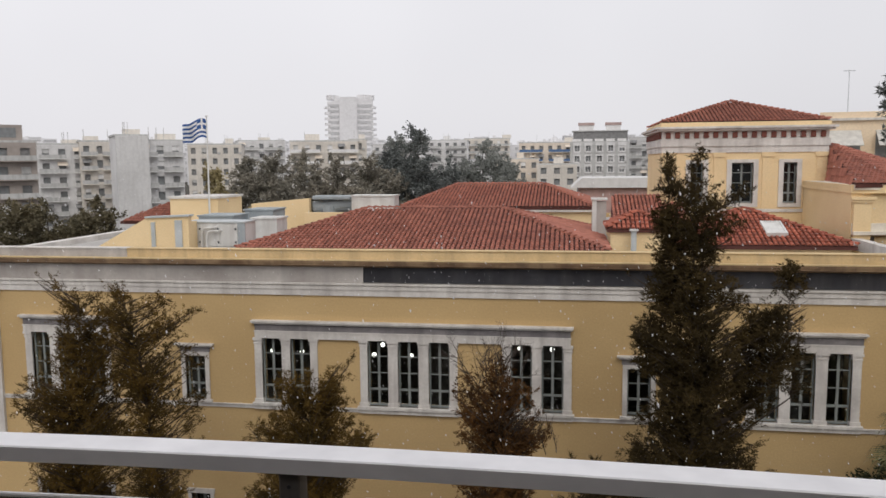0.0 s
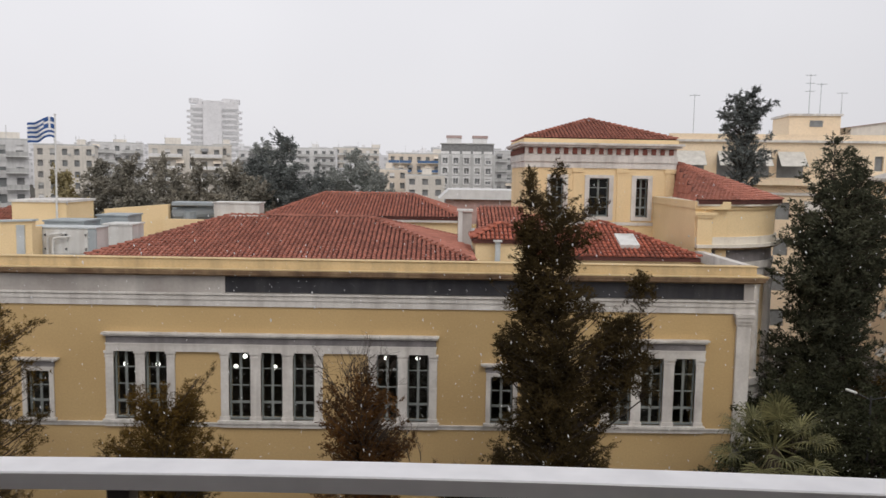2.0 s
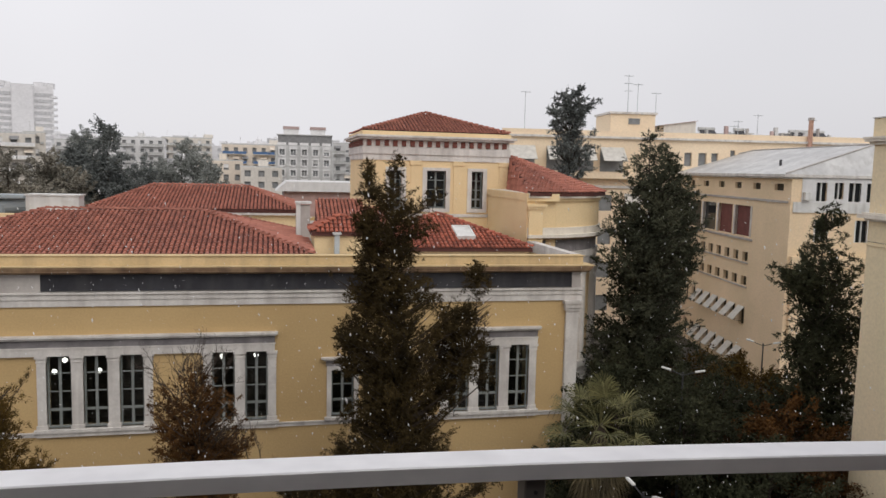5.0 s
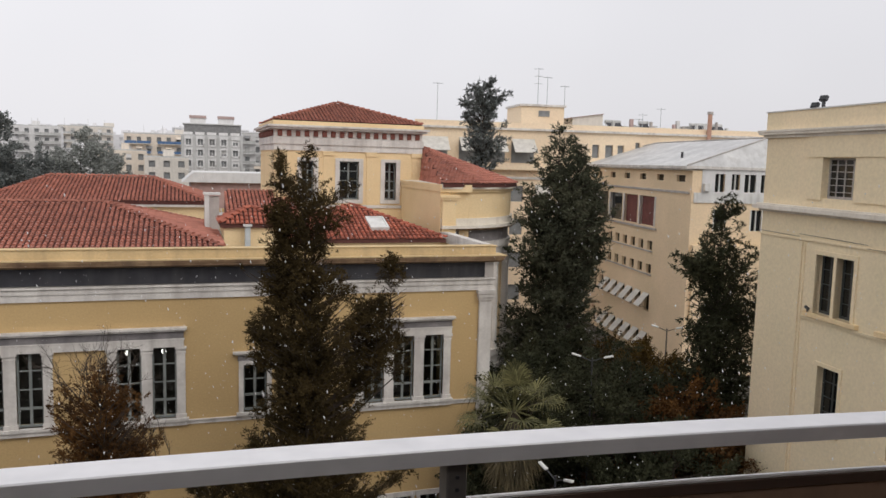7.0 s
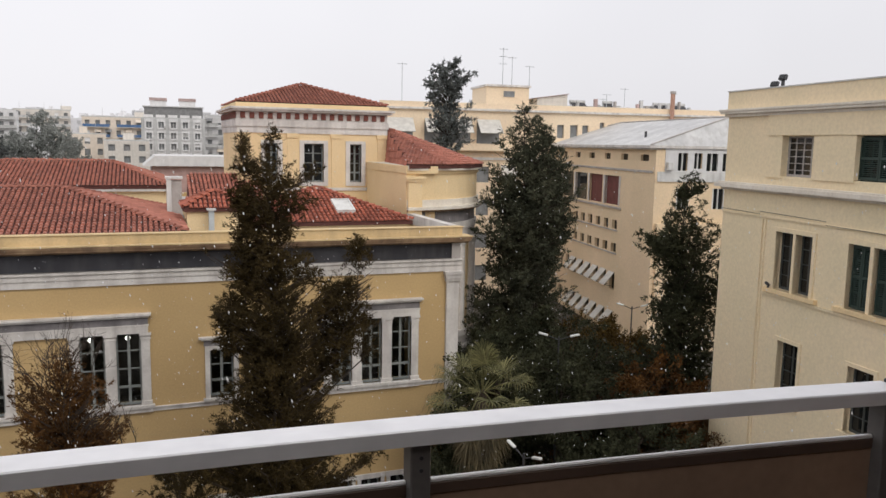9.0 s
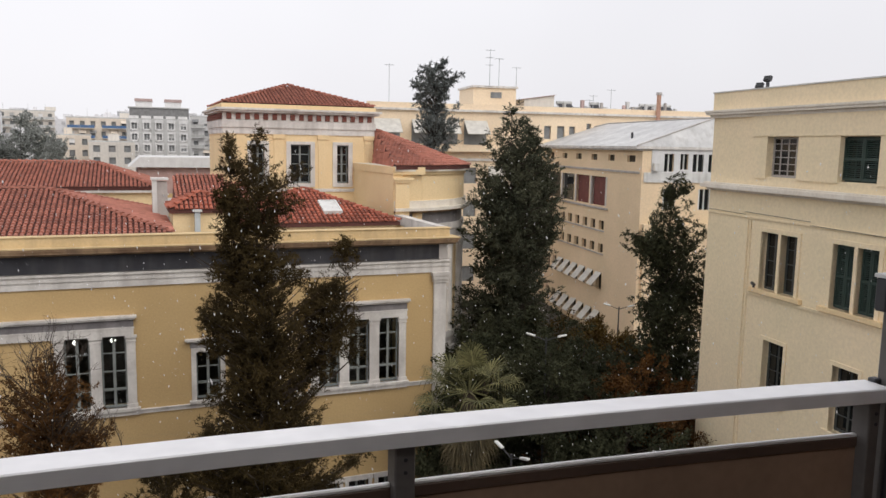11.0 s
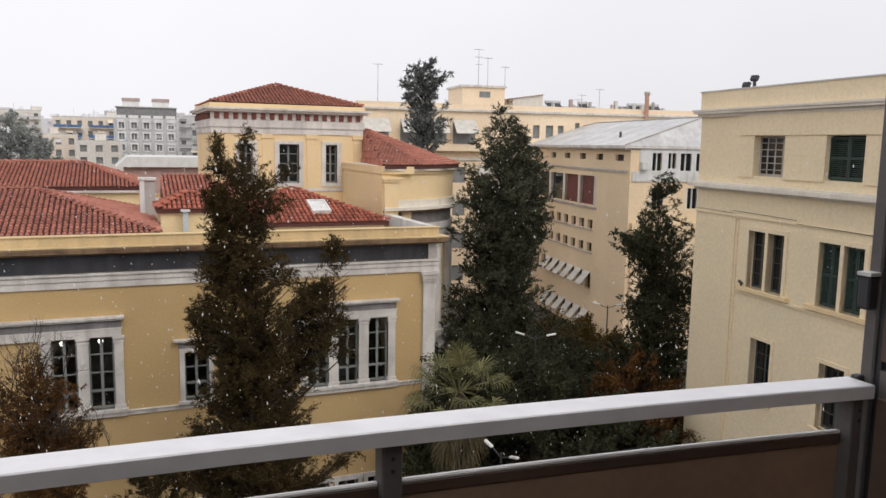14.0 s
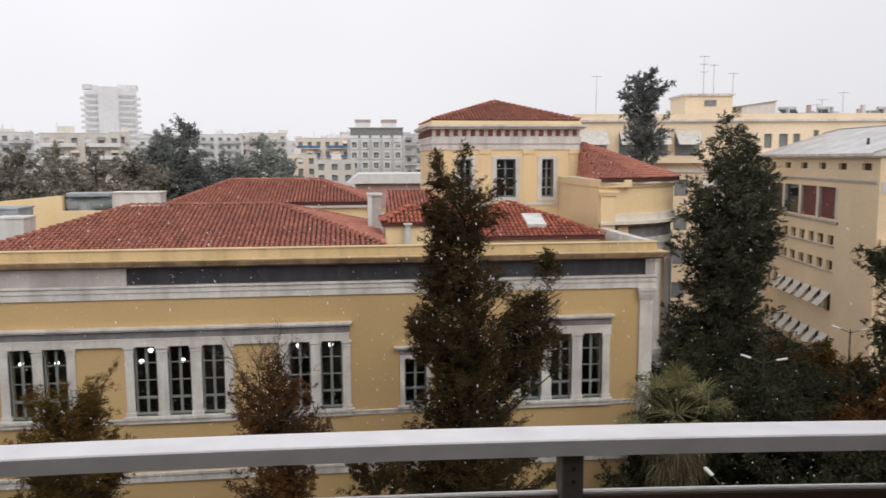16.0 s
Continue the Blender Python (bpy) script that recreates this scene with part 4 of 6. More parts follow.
for k in range(1, 4):
    for a, b, z0, z1 in ((top_w[k][0], top_w[k][1], 18.1, 19.48), (3.95 + 3.6 * k, 4.8 + 3.6 * k, 13.9, 15.98), (5.02 + 3.6 * k, 5.8 + 3.6 * k, 13.9, 15.98)):
        half = (a + b) / 2
        for c, d in ((a, half - 0.01), (half + 0.01, b)):
            sh = part("shutter", boxes((c, c + 0.06, 0.13, 0.19, z0, z1), (d - 0.06, d, 0.13, 0.19, z0, z1), (c + 0.06, d - 0.06, 0.13, 0.19, z0, z0 + 0.08), (c + 0.06, d - 0.06, 0.13, 0.19, z1 - 0.08, z1), (c + 0.06, d - 0.06, 0.13, 0.19, (z0 + z1) / 2 - 0.04, (z0 + z1) / 2 + 0.04), m=SM), GREEN_WOOD, cb, "closed dark green louvred shutter")
            bm = bmesh.new()
            n = int((z1 - z0) / 0.07)
            for j in range(n):
                z = z0 + 0.09 + (z1 - z0 - 0.2) * j / (n - 1)
                box(bm, c + 0.06, d - 0.06, -0.022, 0.022, -0.006, 0.006, m=SM @ pose(0, 0.16, z, 40, 0, 0))
            part("louvres", bm, GREEN_WOOD, sh, kind="stuff")
spot = thing("wall_spotlight", SM @ Vector((3.8, -0.1, 13.86)), "small black spotlight on the window sill", "spotlight")
part("head", boxes((-0.13, 0.09, -0.05, 0.05, -0.045, 0.045), m=SM @ pose(3.74, -0.12, 13.99, 0, 25, 0), bevel=0.015), DARK_METAL, spot)
part("bracket", boxes((3.74, 3.79, -0.15, -0.09, 13.86, 13.96), m=SM), DARK_METAL, spot)
part("sill_course", loc([(3.3, S1, -0.06, -0.003, 13.56, 13.66)]), PLASTER, cb)
for z0, z1 in ((9.75, 12.0), (5.6, 7.85)):
    for a, b in one_w:
        sash_window(cb, a, b, z0, z1, 0.24, cols=2, rows=4, mat=SASH_DARK, m=SM, bar=0.025)
        part("window_surround", loc([(a - 0.14, a, -0.04, 0.15, z0, z1 + 0.14), (b, b + 0.14, -0.04, 0.15, z0, z1 + 0.14), (a, b, -0.04, 0.15, z1, z1 + 0.14)]), PLASTER, cb)
        part("window_sill", loc([(a - 0.2, b + 0.2, -0.12, 0.1, z0 - 0.12, z0)]), PLASTER, cb)
part("vertical_joint", loc([(3.02, 3.09, -0.05, -0.003, 6.0, 16.4), (3.2, 3.26, -0.05, -0.003, 6.0, 16.4)]), PLASTER, cb)
bm = bmesh.new()
for p, q in (((0.45, -0.05, 16.62), (2.9, -0.05, 16.58)), ((2.9, -0.05, 16.68), (6.4, -0.05, 16.62)), ((6.4, -0.05, 16.5), (12, -0.05, 16.45))):
    tube(bm, SM @ Vector(p), SM @ Vector(q), 0.010, sides=5)
part("cable", bm, DARK_METAL, cb)
for k, s in enumerate((2.95, 3.4)):
    fl = thing("floodlight", SM @ Vector((s, 0.15, 21.3)), "black floodlight on a short bracket on the parapet", "floodlight", "floodlights on the parapet")
    h = 0.22 if k else 0.0
    part("bracket", boxes((s - 0.04, s + 0.04, 0.1, 0.2, 21.3, 21.36 + h), m=SM), DARK_METAL, fl)
    tiltm = SM @ pose(s, 0.15, 21.45 + h, -25, 0, 12)
    part("head", boxes((-0.16, 0.16, -0.08, 0.06, -0.1, 0.11), m=tiltm, bevel=0.02), DARK_METAL, fl)
    part("lens", boxes((-0.13, 0.13, -0.09, -0.082, -0.07, 0.08), m=tiltm), GLASS_DARK, fl)

# ---- ochre building behind the trees ----
BM_ = pose(43.11, 57.73, 0, 0, 0, -99.5)
ob_ = thing("ochre_institute_building", (43.11, 57.73, 0), "long ochre institute building with grey metal hip roof", "building")
bays = [(-9.1 - 4.2 * k - 3.5, -9.1 - 4.2 * k) for k in range(5)]
slots = [(-4.6, -2.9)] + [(-8.9 - 4.15 * k, -7.4 - 4.15 * k) for k in range(5)]
sq = [(-10.4 - 2.15 * k, -9.2 - 2.15 * k) for k in range(8)]
holes = [(a, b, 13.2, 16.15) for a, b in bays] + [(a, b, 17.8, 18.4) for a, b in slots] + [(a, b, z, z + 0.95) for a, b in sq for z in (10.75, 8.4)] + [(a, b, z, z + 1.8) for a, b in sq for z in (4.6, 0.6)]
bm = bmesh.new()
pierced(bm, -34, -1.5, 0, 19.0, 0, 0.5, holes, m=BM_)
part("long_wall", bm, PLASTER_FAR, ob_)
end_h = [(2.15, 3.1, 17.0, 18.6), (3.75, 4.55, 17.2, 18.6), (5.0, 6.1, 17.0, 18.6), (6.6, 7.6, 17.0, 18.6), (8.8, 9.8, 17.0, 18.6), (2.3, 3.3, 13.5, 15.4), (5.9, 6.9, 13.5, 15.4), (8.5, 9.6, 13.5, 15.4)]
EM = BM_ @ pose(-2.0, 0, 0, 0, 0, 90)
bm = bmesh.new()
pierced(bm, 0.5, 16, 0, 19.0, -0.5, 0, end_h, m=EM)
part("end_wall", bm, PLASTER_FAR, ob_)
bm = bmesh.new()
box(bm, -34, -33.5, 0.5, 16, 0, 19, m=BM_)
box(bm, -33.5, -2.5, 15.5, 16, 0, 19, m=BM_)
part("back_wall", bm, PLASTER_FAR, ob_)
part("string_course", boxes((-34, -1.9, -0.12, -0.003, 16.75, 16.95), (-26, -8.4, -0.16, -0.003, 12.85, 13.05), m=BM_), STONE, ob_)
part("eave", boxes((-34.4, -1.3, -0.7, 16.4, 19.0, 19.25), (-34.2, -1.5, -0.5, 16.2, 18.86, 19.0), m=BM_), MARBLE, ob_, "pale projecting eave")
bm = bmesh.new()
v = [BM_ @ Vector(p) for p in ((-34.4, -0.7, 19.25), (-1.3, -0.7, 19.25), (-1.3, 16.4, 19.25), (-34.4, 16.4, 19.25), (-27, 8, 22.0), (-3.0, 8, 22.0))]
v = [bm.verts.new(p) for p in v]
for q in ((0, 1, 5, 4), (1, 2, 5), (2, 3, 4, 5), (3, 0, 4), (3, 2, 1, 0)):
    bm.faces.new([v[i] for i in q])
part("roof", bm, METAL_ROOF, ob_, "grey sheet-metal hip roof")
for p, q in (((-1.3, -0.7, 19.3), (-3.0, 8, 22.05)), ((-3.0, 8, 22.05), (-27, 8, 22.05)), ((-34.4, -0.7, 19.3), (-27, 8, 22.05))):
    bm = bmesh.new()
    tube(bm, BM_ @ Vector(p), BM_ @ Vector(q), 0.07, sides=6)
    part("seam", bm, STONE, ob_)
bm = bmesh.new()
tube(bm, BM_ @ Vector((-7.5, 1.8, 19.8)), BM_ @ Vector((-7.5, 1.8, 20.6)), 0.12)
part("vent_pipe", bm, DARK_METAL, ob_)
for k, (a, b) in enumerate(bays):
    part("infill_panel", boxes((a, b, 0.25, 0.32, 13.2, 16.15), m=BM_), RED_PANEL if k < 2 else GLASS_DARK, ob_, "oxblood panel in the opening" if k < 2 else "")
    part("mullion", boxes((a - 0.35, a, -0.06, 0.3, 13.2, 16.15), m=BM_), MARBLE, ob_)
part("mullion", boxes((-9.1, -8.8, -0.06, 0.3, 13.2, 16.15), m=BM_), MARBLE, ob_)
for a, b in slots:
    part("pane", boxes((a, b, 0.25, 0.3, 17.8, 18.4), m=BM_), GLASS_DARK, ob_)
for a, b in sq:
    for z, h in ((10.75, 0.95), (8.4, 0.95), (4.6, 1.8), (0.6, 1.8)):
        part("pane", boxes((a, b, 0.3, 0.35, z, z + h), m=BM_), GLASS_DARK, ob_)
for z in (10.6, 8.25):
    part("sill", boxes((-26.6, -9.0, -0.12, -0.003, z, z + 0.13), m=BM_), STONE, ob_)
for a, b, z0, z1 in end_h:
    part("pane", boxes((a, b, -0.3, -0.25, z0, z1), m=EM), GLASS_DARK, ob_)
    part("window_frame", boxes((a - 0.12, a, -0.52, -0.25, z0, z1), (b, b + 0.12, -0.52, -0.25, z0, z1), ((a + b) / 2 - 0.05, (a + b) / 2 + 0.05, -0.45, -0.3, z0, z1), m=EM), WHITE_BOX, ob_)
bm = bmesh.new()
pierced(bm, 0.9, 16, 16.9, 18.99, -0.56, -0.503, [h for h in end_h if h[2] > 16], m=EM)
part("loggia_wall", bm, CITY_WHITE, ob_, "white painted loggia wall")
part("white_band", boxes((0.2, 16, -0.62, -0.503, 16.0, 16.9), m=EM), WHITE_BOX, ob_, "white painted balcony band")
part("bay", boxes((0.2, 16, -1.0, -0.503, 11.3, 12.2), (0.4, 15.8, -0.8, -0.503, 4, 11.3), m=EM), PLASTER_FAR, ob_)
part("condenser_box", boxes((1.0, 1.6, -1.0, -0.57, 17.05, 17.75), m=EM, bevel=0.02), WHITE_BOX, ob_)
for z in (5.9, 1.9):
    for k in range(6):
        a = -10.6 - 2.15 * k
        aw = thing("window_awning", BM_ @ Vector((a + 0.6, 0, z)), "pale canvas drop-arm window awning, opened", "awning", "awnings on the ochre building")
        bm = bmesh.new()
        prism(bm, [(0, -0.02, 0.5), (0, -1.1, -0.75), (0, -1.06, -0.79), (0, -0.02, 0.44)], (a, 0, z), (a + 1.35, 0, z))
        bm.transform(BM_)
        part("canvas", bm, CANVAS, aw)
        for e in (a, a + 1.35):
            bm = bmesh.new()
            tube(bm, BM_ @ Vector((e, -0.02, z - 0.9)), BM_ @ Vector((e, -1.08, z - 0.77)), 0.02, sides=5)
            part("arm", bm, DARK_METAL, aw)

# ---- long yellow building behind ----
yb = thing("yellow_apartment_building", (60, 92, 0), "long yellow building with a roof penthouse and awnings", "building")


def polar(az_, d):
    return Vector((math.sin(radians(az_)) * d, math.cos(radians(az_)) * d, 0))


P0, P1 = polar(16.5, 92), polar(43.5, 112)
YM = Matrix.Translation(P0) @ pose(0, 0, 0, 0, 0, math.degrees(math.atan2(P1.y - P0.y, P1.x - P0.x)))
YL = (P1 - P0).length
yw = [(2.4 + 3.1 * k, 4.0 + 3.1 * k) for k in range(int((YL - 5) / 3.1))]
holes = [(a, b, z, z + 1.9) for a, b in yw for z in (2.5, 6.5, 10.5, 14.5)] + [(a, b, 20.0, 21.6) for a, b in ((21.8, 22.7), (23.5, 24.5), (25.1, 25.9), (40.2, 41.3), (42.2, 43.2))] + [(34.8, 35.6, 21.2, 22.0), (36.0, 36.5, 21.2, 22.0), (27.4, 28.0, 21.2, 22.0)]
bm = bmesh.new()
pierced(bm, 0, YL, 0, 23.0, 0, 0.5, holes, m=YM)
part("front_wall", bm, STUCCO_FAR, yb)
part("body", boxes((0, YL, 0.9, 14, 0, 23.0), m=YM), STUCCO_FAR, yb)
part("cornice", boxes((-0.3, YL, -0.35, 14, 23.0, 23.25), m=YM), MARBLE, yb)
part("parapet", boxes((-0.1, YL, 0.0, 0.3, 23.25, 23.9), m=YM), STUCCO_FAR, yb)
part("balcony_band", boxes((-0.3, 15.5, -1.0, -0.003, 18.3, 19.1), m=YM), STUCCO_FAR, yb)
part("string_course", boxes((-0.1, YL, -0.2, -0.003, 17.2, 17.5), m=YM), MARBLE, yb)
for a, b, z0, z1 in holes:
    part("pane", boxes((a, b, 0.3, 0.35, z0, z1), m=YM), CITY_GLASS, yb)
part("penthouse", boxes((13.4, 18.9, 2.5, 9, 23.25, 26.1), m=YM), STUCCO_FAR, yb)
part("penthouse_cornice", boxes((13.2, 19.1, 2.3, 9.2, 26.1, 26.35), m=YM), MARBLE, yb)
part("penthouse_window", boxes((15.6, 17.0, 2.44, 2.498, 24.9, 25.6), m=YM), CITY_GLASS, yb)
bm = bmesh.new()
prism(bm, [(20.2, 0, 23.25), (24.2, 0, 23.25), (24.2, 0, 25.5), (20.2, 0, 24.9)], (0, 3, 0), (0, 8, 0))
bm.transform(YM)
part("roof_hut", bm, CITY_CREAM, yb, "pale pinkish roof hut with a sloping top")
bm = bmesh.new()
prism(bm, [(20.0, 0, 24.9), (24.35, 0, 25.52), (24.35, 0, 25.58), (20.0, 0, 24.96)], (0, 2.8, 0), (0, 8.2, 0))
bm.transform(YM)
part("hut_roof", bm, CITY_RUST, yb)
for a, w_ in ((0.4, 3.4), (7.6, 3.2), (11.6, 2.8), (5.2, 2.0)):
    aw = thing("balcony_awning", YM @ Vector((a, 0, 19.1)), "pale sloping canvas balcony awning", "awning", "awnings on the yellow building")
    bm = bmesh.new()
    prism(bm, [(0, -0.02, 2.9), (0, -1.9, 1.3), (0, -1.86, 1.24), (0, -0.02, 2.8)], (a, 0, 19.1), (a + w_, 0, 19.1))
    bm.transform(YM)
    part("canvas", bm, CANVAS, aw)
    part("opening", boxes((a, a + w_, -0.06, -0.01, 19.15, 21.6), m=YM), CITY_GLASS, aw)


for k, (a, b) in enumerate(yw[:8]):
    for z in (14.5, 10.5, 6.5):
        if (k * 3 + int(z)) % 4 == 3:
            continue
        aw = thing("window_awning", YM @ Vector((a, 0, z + 0.6)), "pale drop-arm window awning on a yellow wall", "awning", "awnings on the yellow building")
        bm = bmesh.new()
        prism(bm, [(0, -0.02, 1.5), (0, -1.0, 0.35), (0, -0.96, 0.31), (0, -0.02, 1.42)], (a - 0.1, 0, z + 0.6), (b + 0.1, 0, z + 0.6))
        bm.transform(YM)
        part("canvas", bm, CANVAS, aw)


def antenna(x, z0, h, arms, y=4.0):
    t_ = thing("roof_antenna", YM @ Vector((x, y, z0)), "thin metal television aerial on a roof", "antenna", "roof aerials")
    bm = bmesh.new()
    tube(bm, YM @ Vector((x, y, z0)), YM @ Vector((x, y, z0 + h)), 0.05, 0.03, 6)
    part("mast", bm, GALV, t_)
    for k in range(arms):
        z = z0 + h - 0.15 - k * 0.9
        bm = bmesh.new()
        tube(bm, YM @ Vector((x - 0.6 + 0.12 * k, y, z)), YM @ Vector((x + 0.6 - 0.12 * k, y, z)), 0.03, sides=5)
        for j in range(5):
            xx = x - 0.44 + 0.22 * j
            tube(bm, YM @ Vector((xx, y - 0.3, z)), YM @ Vector((xx, y + 0.3, z)), 0.02, sides=4)
        part("arm", bm, GALV, t_)


antenna(15.9, 26.35, 4.6, 3)
antenna(17.1, 26.35, 3.6, 1)
antenna(19.4, 26.35, 2.6, 1)
antenna(3.2, 23.25, 5.4, 1)
antenna(30.0, 23.25, 2.6, 1)
antenna(29.5, 23.25, 2.0, 1)
antenna(32.5, 23.25, 3.4, 1)
antenna(39.5, 23.25, 3.0, 1)
for k, x in enumerate((25.1, 26.4, 28.9, 29.4, 31.6, 33.4, 34.9, 35.4, 36.1, 38.1, 39.0, 39.3, 40.9, 42.4)):
    c_ = thing("chimney_pot", YM @ Vector((x, 5, 23.25)), "small weathered chimney pot on the flat roof", "chimney", "chimney pots")
    part("shaft", boxes((x - 0.09 - 0.05 * (k % 4), x + 0.09 + 0.06 * (k % 3), 4.7, 5.2, 23.25, 24.2 + 0.24 * (k * 7 % 5)), m=YM), (STONE, CITY_GREY, CITY_RUST, CITY_GREY)[k * 3 % 4], c_)
for x, turn in ((26.6, 0), (27.5, 10), (31.2, -8), (38.6, 6), (39.8, 0), (40.9, -6), (42.0, 8)):
    hw = thing("solar_water_heater", YM @ Vector((x, 6, 23.25)), "grey solar water heater with tilted dark panel on roof", "water heater", "solar water heaters")
    sm = YM @ pose(x, 6, 23.25, 0, 0, turn)
    bm = bmesh.new()
    tube(bm, sm @ Vector((-0.65, 0.5, 1.55)), sm @ Vector((0.65, 0.5, 1.55)), 0.27, sides=12)
    part("tank", bm, CITY_GREY, hw)
    part("panel", boxes((-0.55, 0.55, -0.95, 0.95, -0.05, 0.05), m=sm @ pose(0, -0.35, 0.85, 40, 0, 0)), DARK_METAL, hw, "dark glazed collector panel")
    for e in (-0.5, 0.5):
        part("leg", boxes((e - 0.03, e + 0.03, 0.45, 0.52, 0, 1.4), m=sm), CITY_GREY, hw)
for x, w_, h, mat in ((28.6, 2.2, 1.0, CITY_CREAM), (31.8, 1.9, 1.15, CITY_WHITE), (34.0, 1.6, 0.9, CITY_CREAM), (38.0, 4.2, 1.3, CITY_WHITE)):
    rh = thing("roof_hut", YM @ Vector((x, 8, 23.25)), "low pale rendered roof hut", "roof hut", "roof huts")
    part("wall", boxes((x, x + w_, 8, 10.5, 23.25, 23.25 + h), m=YM), mat, rh)
    part("slab", boxes((x - 0.2, x + w_ + 0.2, 7.7, 10.7, 23.25 + h, 23.4 + h), m=YM), CITY_GREY, rh)
rs = thing("red_flue", YM @ Vector((37.0, 1.0, 20)), "rust-red steel flue pipe", "flue")
bm = bmesh.new()
tube(bm, YM @ Vector((37.0, -0.3, 20.5)), YM @ Vector((37.0, -0.3, 25.8)), 0.28, 0.28, 10)
part("pipe", bm, FLUE_RUST, rs)
bm = bmesh.new()
tube(bm, YM @ Vector((37.0, -0.3, 25.8)), YM @ Vector((37.0, -0.3, 26.1)), 0.36, 0.36, 10)
part("cap", bm, STONE, rs)


# ---- trees ----
def leaf_cloud(points, ways, size, count, rng, spread, droop=0.3, slim=0.28):
    """Feathery sprays: slim leaves strewn along a short axis that grows out of each point. Arrays of vertices and quads."""
    m = len(points)
    ax = ways + rng.normal(size=(m, 3)) * 0.6 + np.array([0, 0, 0.55 - droop])
    ax /= np.linalg.norm(ax, axis=1)[:, None] + 1e-9
    reach = spread * rng.uniform(1.2, 3.2, m)[:, None]
    pts, axes, far = np.repeat(points, count, axis=0), np.repeat(ax, count, axis=0), np.repeat(reach, count, axis=0)
    n = len(pts)
    s = rng.uniform(-0.25, 1.0, n)[:, None]
    c = pts + axes * far * s + rng.normal(size=(n, 3)) * spread * (0.46 - 0.26 * s)
    d = axes * 0.8 + rng.normal(size=(n, 3)) * 0.6
    d /= np.linalg.norm(d, axis=1)[:, None] + 1e-9
    side = np.cross(d, rng.normal(size=(n, 3)))
    side /= np.linalg.norm(side, axis=1)[:, None] + 1e-9
    ln = size * rng.uniform(0.5, 1.35, n)[:, None]
    w = ln * slim
    v = np.stack([c - side * w, c + side * w, c + d * ln], 1).reshape(-1, 3)
    return v, np.arange(n * 3).reshape(-1, 3)


def tree(name, x, y, h, profile, limbs, mat, label, seed, size=0.15, count=40, spread=0.2, gap=0.45, trunk=0.22, lean=(0, 0), droop=0.3, twig=True, slim=0.24, z0=0.0, uneven=0.45, inner=0.15):
    """A tapered trunk, limbs to an uneven outline and a crown of leaf tufts along them. profile: (height share, radius)."""
    rng = np.random.default_rng(seed)
    t = thing(name, (x, y, z0), label, "tree")
    bm = bmesh.new()
    last = Vector((x, y, z0))
    ht = h - z0
    for k in range(1, 8):
        q = Vector((x + lean[0] * k / 7 + rng.normal() * 0.06, y + lean[1] * k / 7 + rng.normal() * 0.06, z0 + ht * 0.96 * k / 7))
        tube(bm, last, q, trunk * (1 - (k - 1) / 7.5), trunk * (1 - k / 7.5), 8)
        last = q
    part("trunk", bm, BARK, t)
    hs, rs_ = [p[0] for p in profile], [p[1] for p in profile]
    tips, ways, limb_v, limb_f = [], [], [], []
    dense = np.linspace(hs[0], hs[-1], 60)
    weight = np.interp(dense, hs, rs_) + 0.3
    weight /= weight.sum()
    for _ in range(limbs):
        u = float(rng.choice(dense, p=weight)) + rng.uniform(-0.01, 0.01)
        a = rng.uniform(0, math.tau)
        swell = 1.0 + uneven * 1.6 * noise.noise(Vector((math.cos(a) * 0.9 + seed, math.sin(a) * 0.9, u * ht * 0.45)))
        r = float(np.interp(u, hs, rs_)) * rng.uniform(0.5, 1.1) * swell
        cx, cy = x + lean[0] * u, y + lean[1] * u
        end = np.array([cx + r * math.cos(a), cy + r * math.sin(a), z0 + ht * u])
        start = np.array([cx, cy, z0 + ht * max(0.05, u - 0.04) - 0.32 * r * rng.random()])
        d = end - start
        ln = np.linalg.norm(d) + 1e-6
        steps = max(2, int(ln / gap))
        for k in range(steps):
            s = inner + (1 - inner) * (k + 0.6) / steps
            tips.append(start + d * s + np.array([0, 0, 0.12 * math.sin(s * 3)]) + rng.normal(size=3) * 0.08)
            ways.append(d / ln)
        if twig:
            o = len(limb_v)
            side = np.cross(d, [0, 0, 1.0])
            side = side / (np.linalg.norm(side) + 1e-6)
            w0 = 0.010 + 0.007 * ln
            upv = np.cross(side, d / ln)
            limb_v += [start + side * w0, start - side * w0 * 0.6 + upv * w0, start - side * w0 * 0.6 - upv * w0, end]
            limb_f += [(o, o + 1, o + 3), (o + 1, o + 2, o + 3), (o + 2, o, o + 3)]
    if limb_v:
        raw("branchwork", np.array(limb_v), limb_f, BARK, t, kind="stuff")
    v, f = leaf_cloud(np.array(tips), np.array(ways), size, count, rng, spread, droop, slim)
    raw("crown", v, f, mat, t, kind="stuff")
    return t


def bough(bm_pts, w0, w1, out_v, out_f):
    """A thin three-sided branch along points, added to arrays."""
    o = len(out_v)
    n = len(bm_pts)
    for k, p in enumerate(bm_pts):
        d = bm_pts[min(k + 1, n - 1)] - bm_pts[max(k - 1, 0)]
        d = d / (np.linalg.norm(d) + 1e-9)
        e = np.cross(d, (0.31, 0.92, 0.2))
        e = e / (np.linalg.norm(e) + 1e-9)
        g = np.cross(d, e)
        w = w0 + (w1 - w0) * k / (n - 1)
        out_v += [p + e * w, p + (-0.5 * e + 0.87 * g) * w, p + (-0.5 * e - 0.87 * g) * w]
    for k in range(n - 1):
        for j in range(3):
            q = o + 3 * k + j
            r = o + 3 * k + (j + 1) % 3
            out_f.append((q, r, r + 3, q + 3))


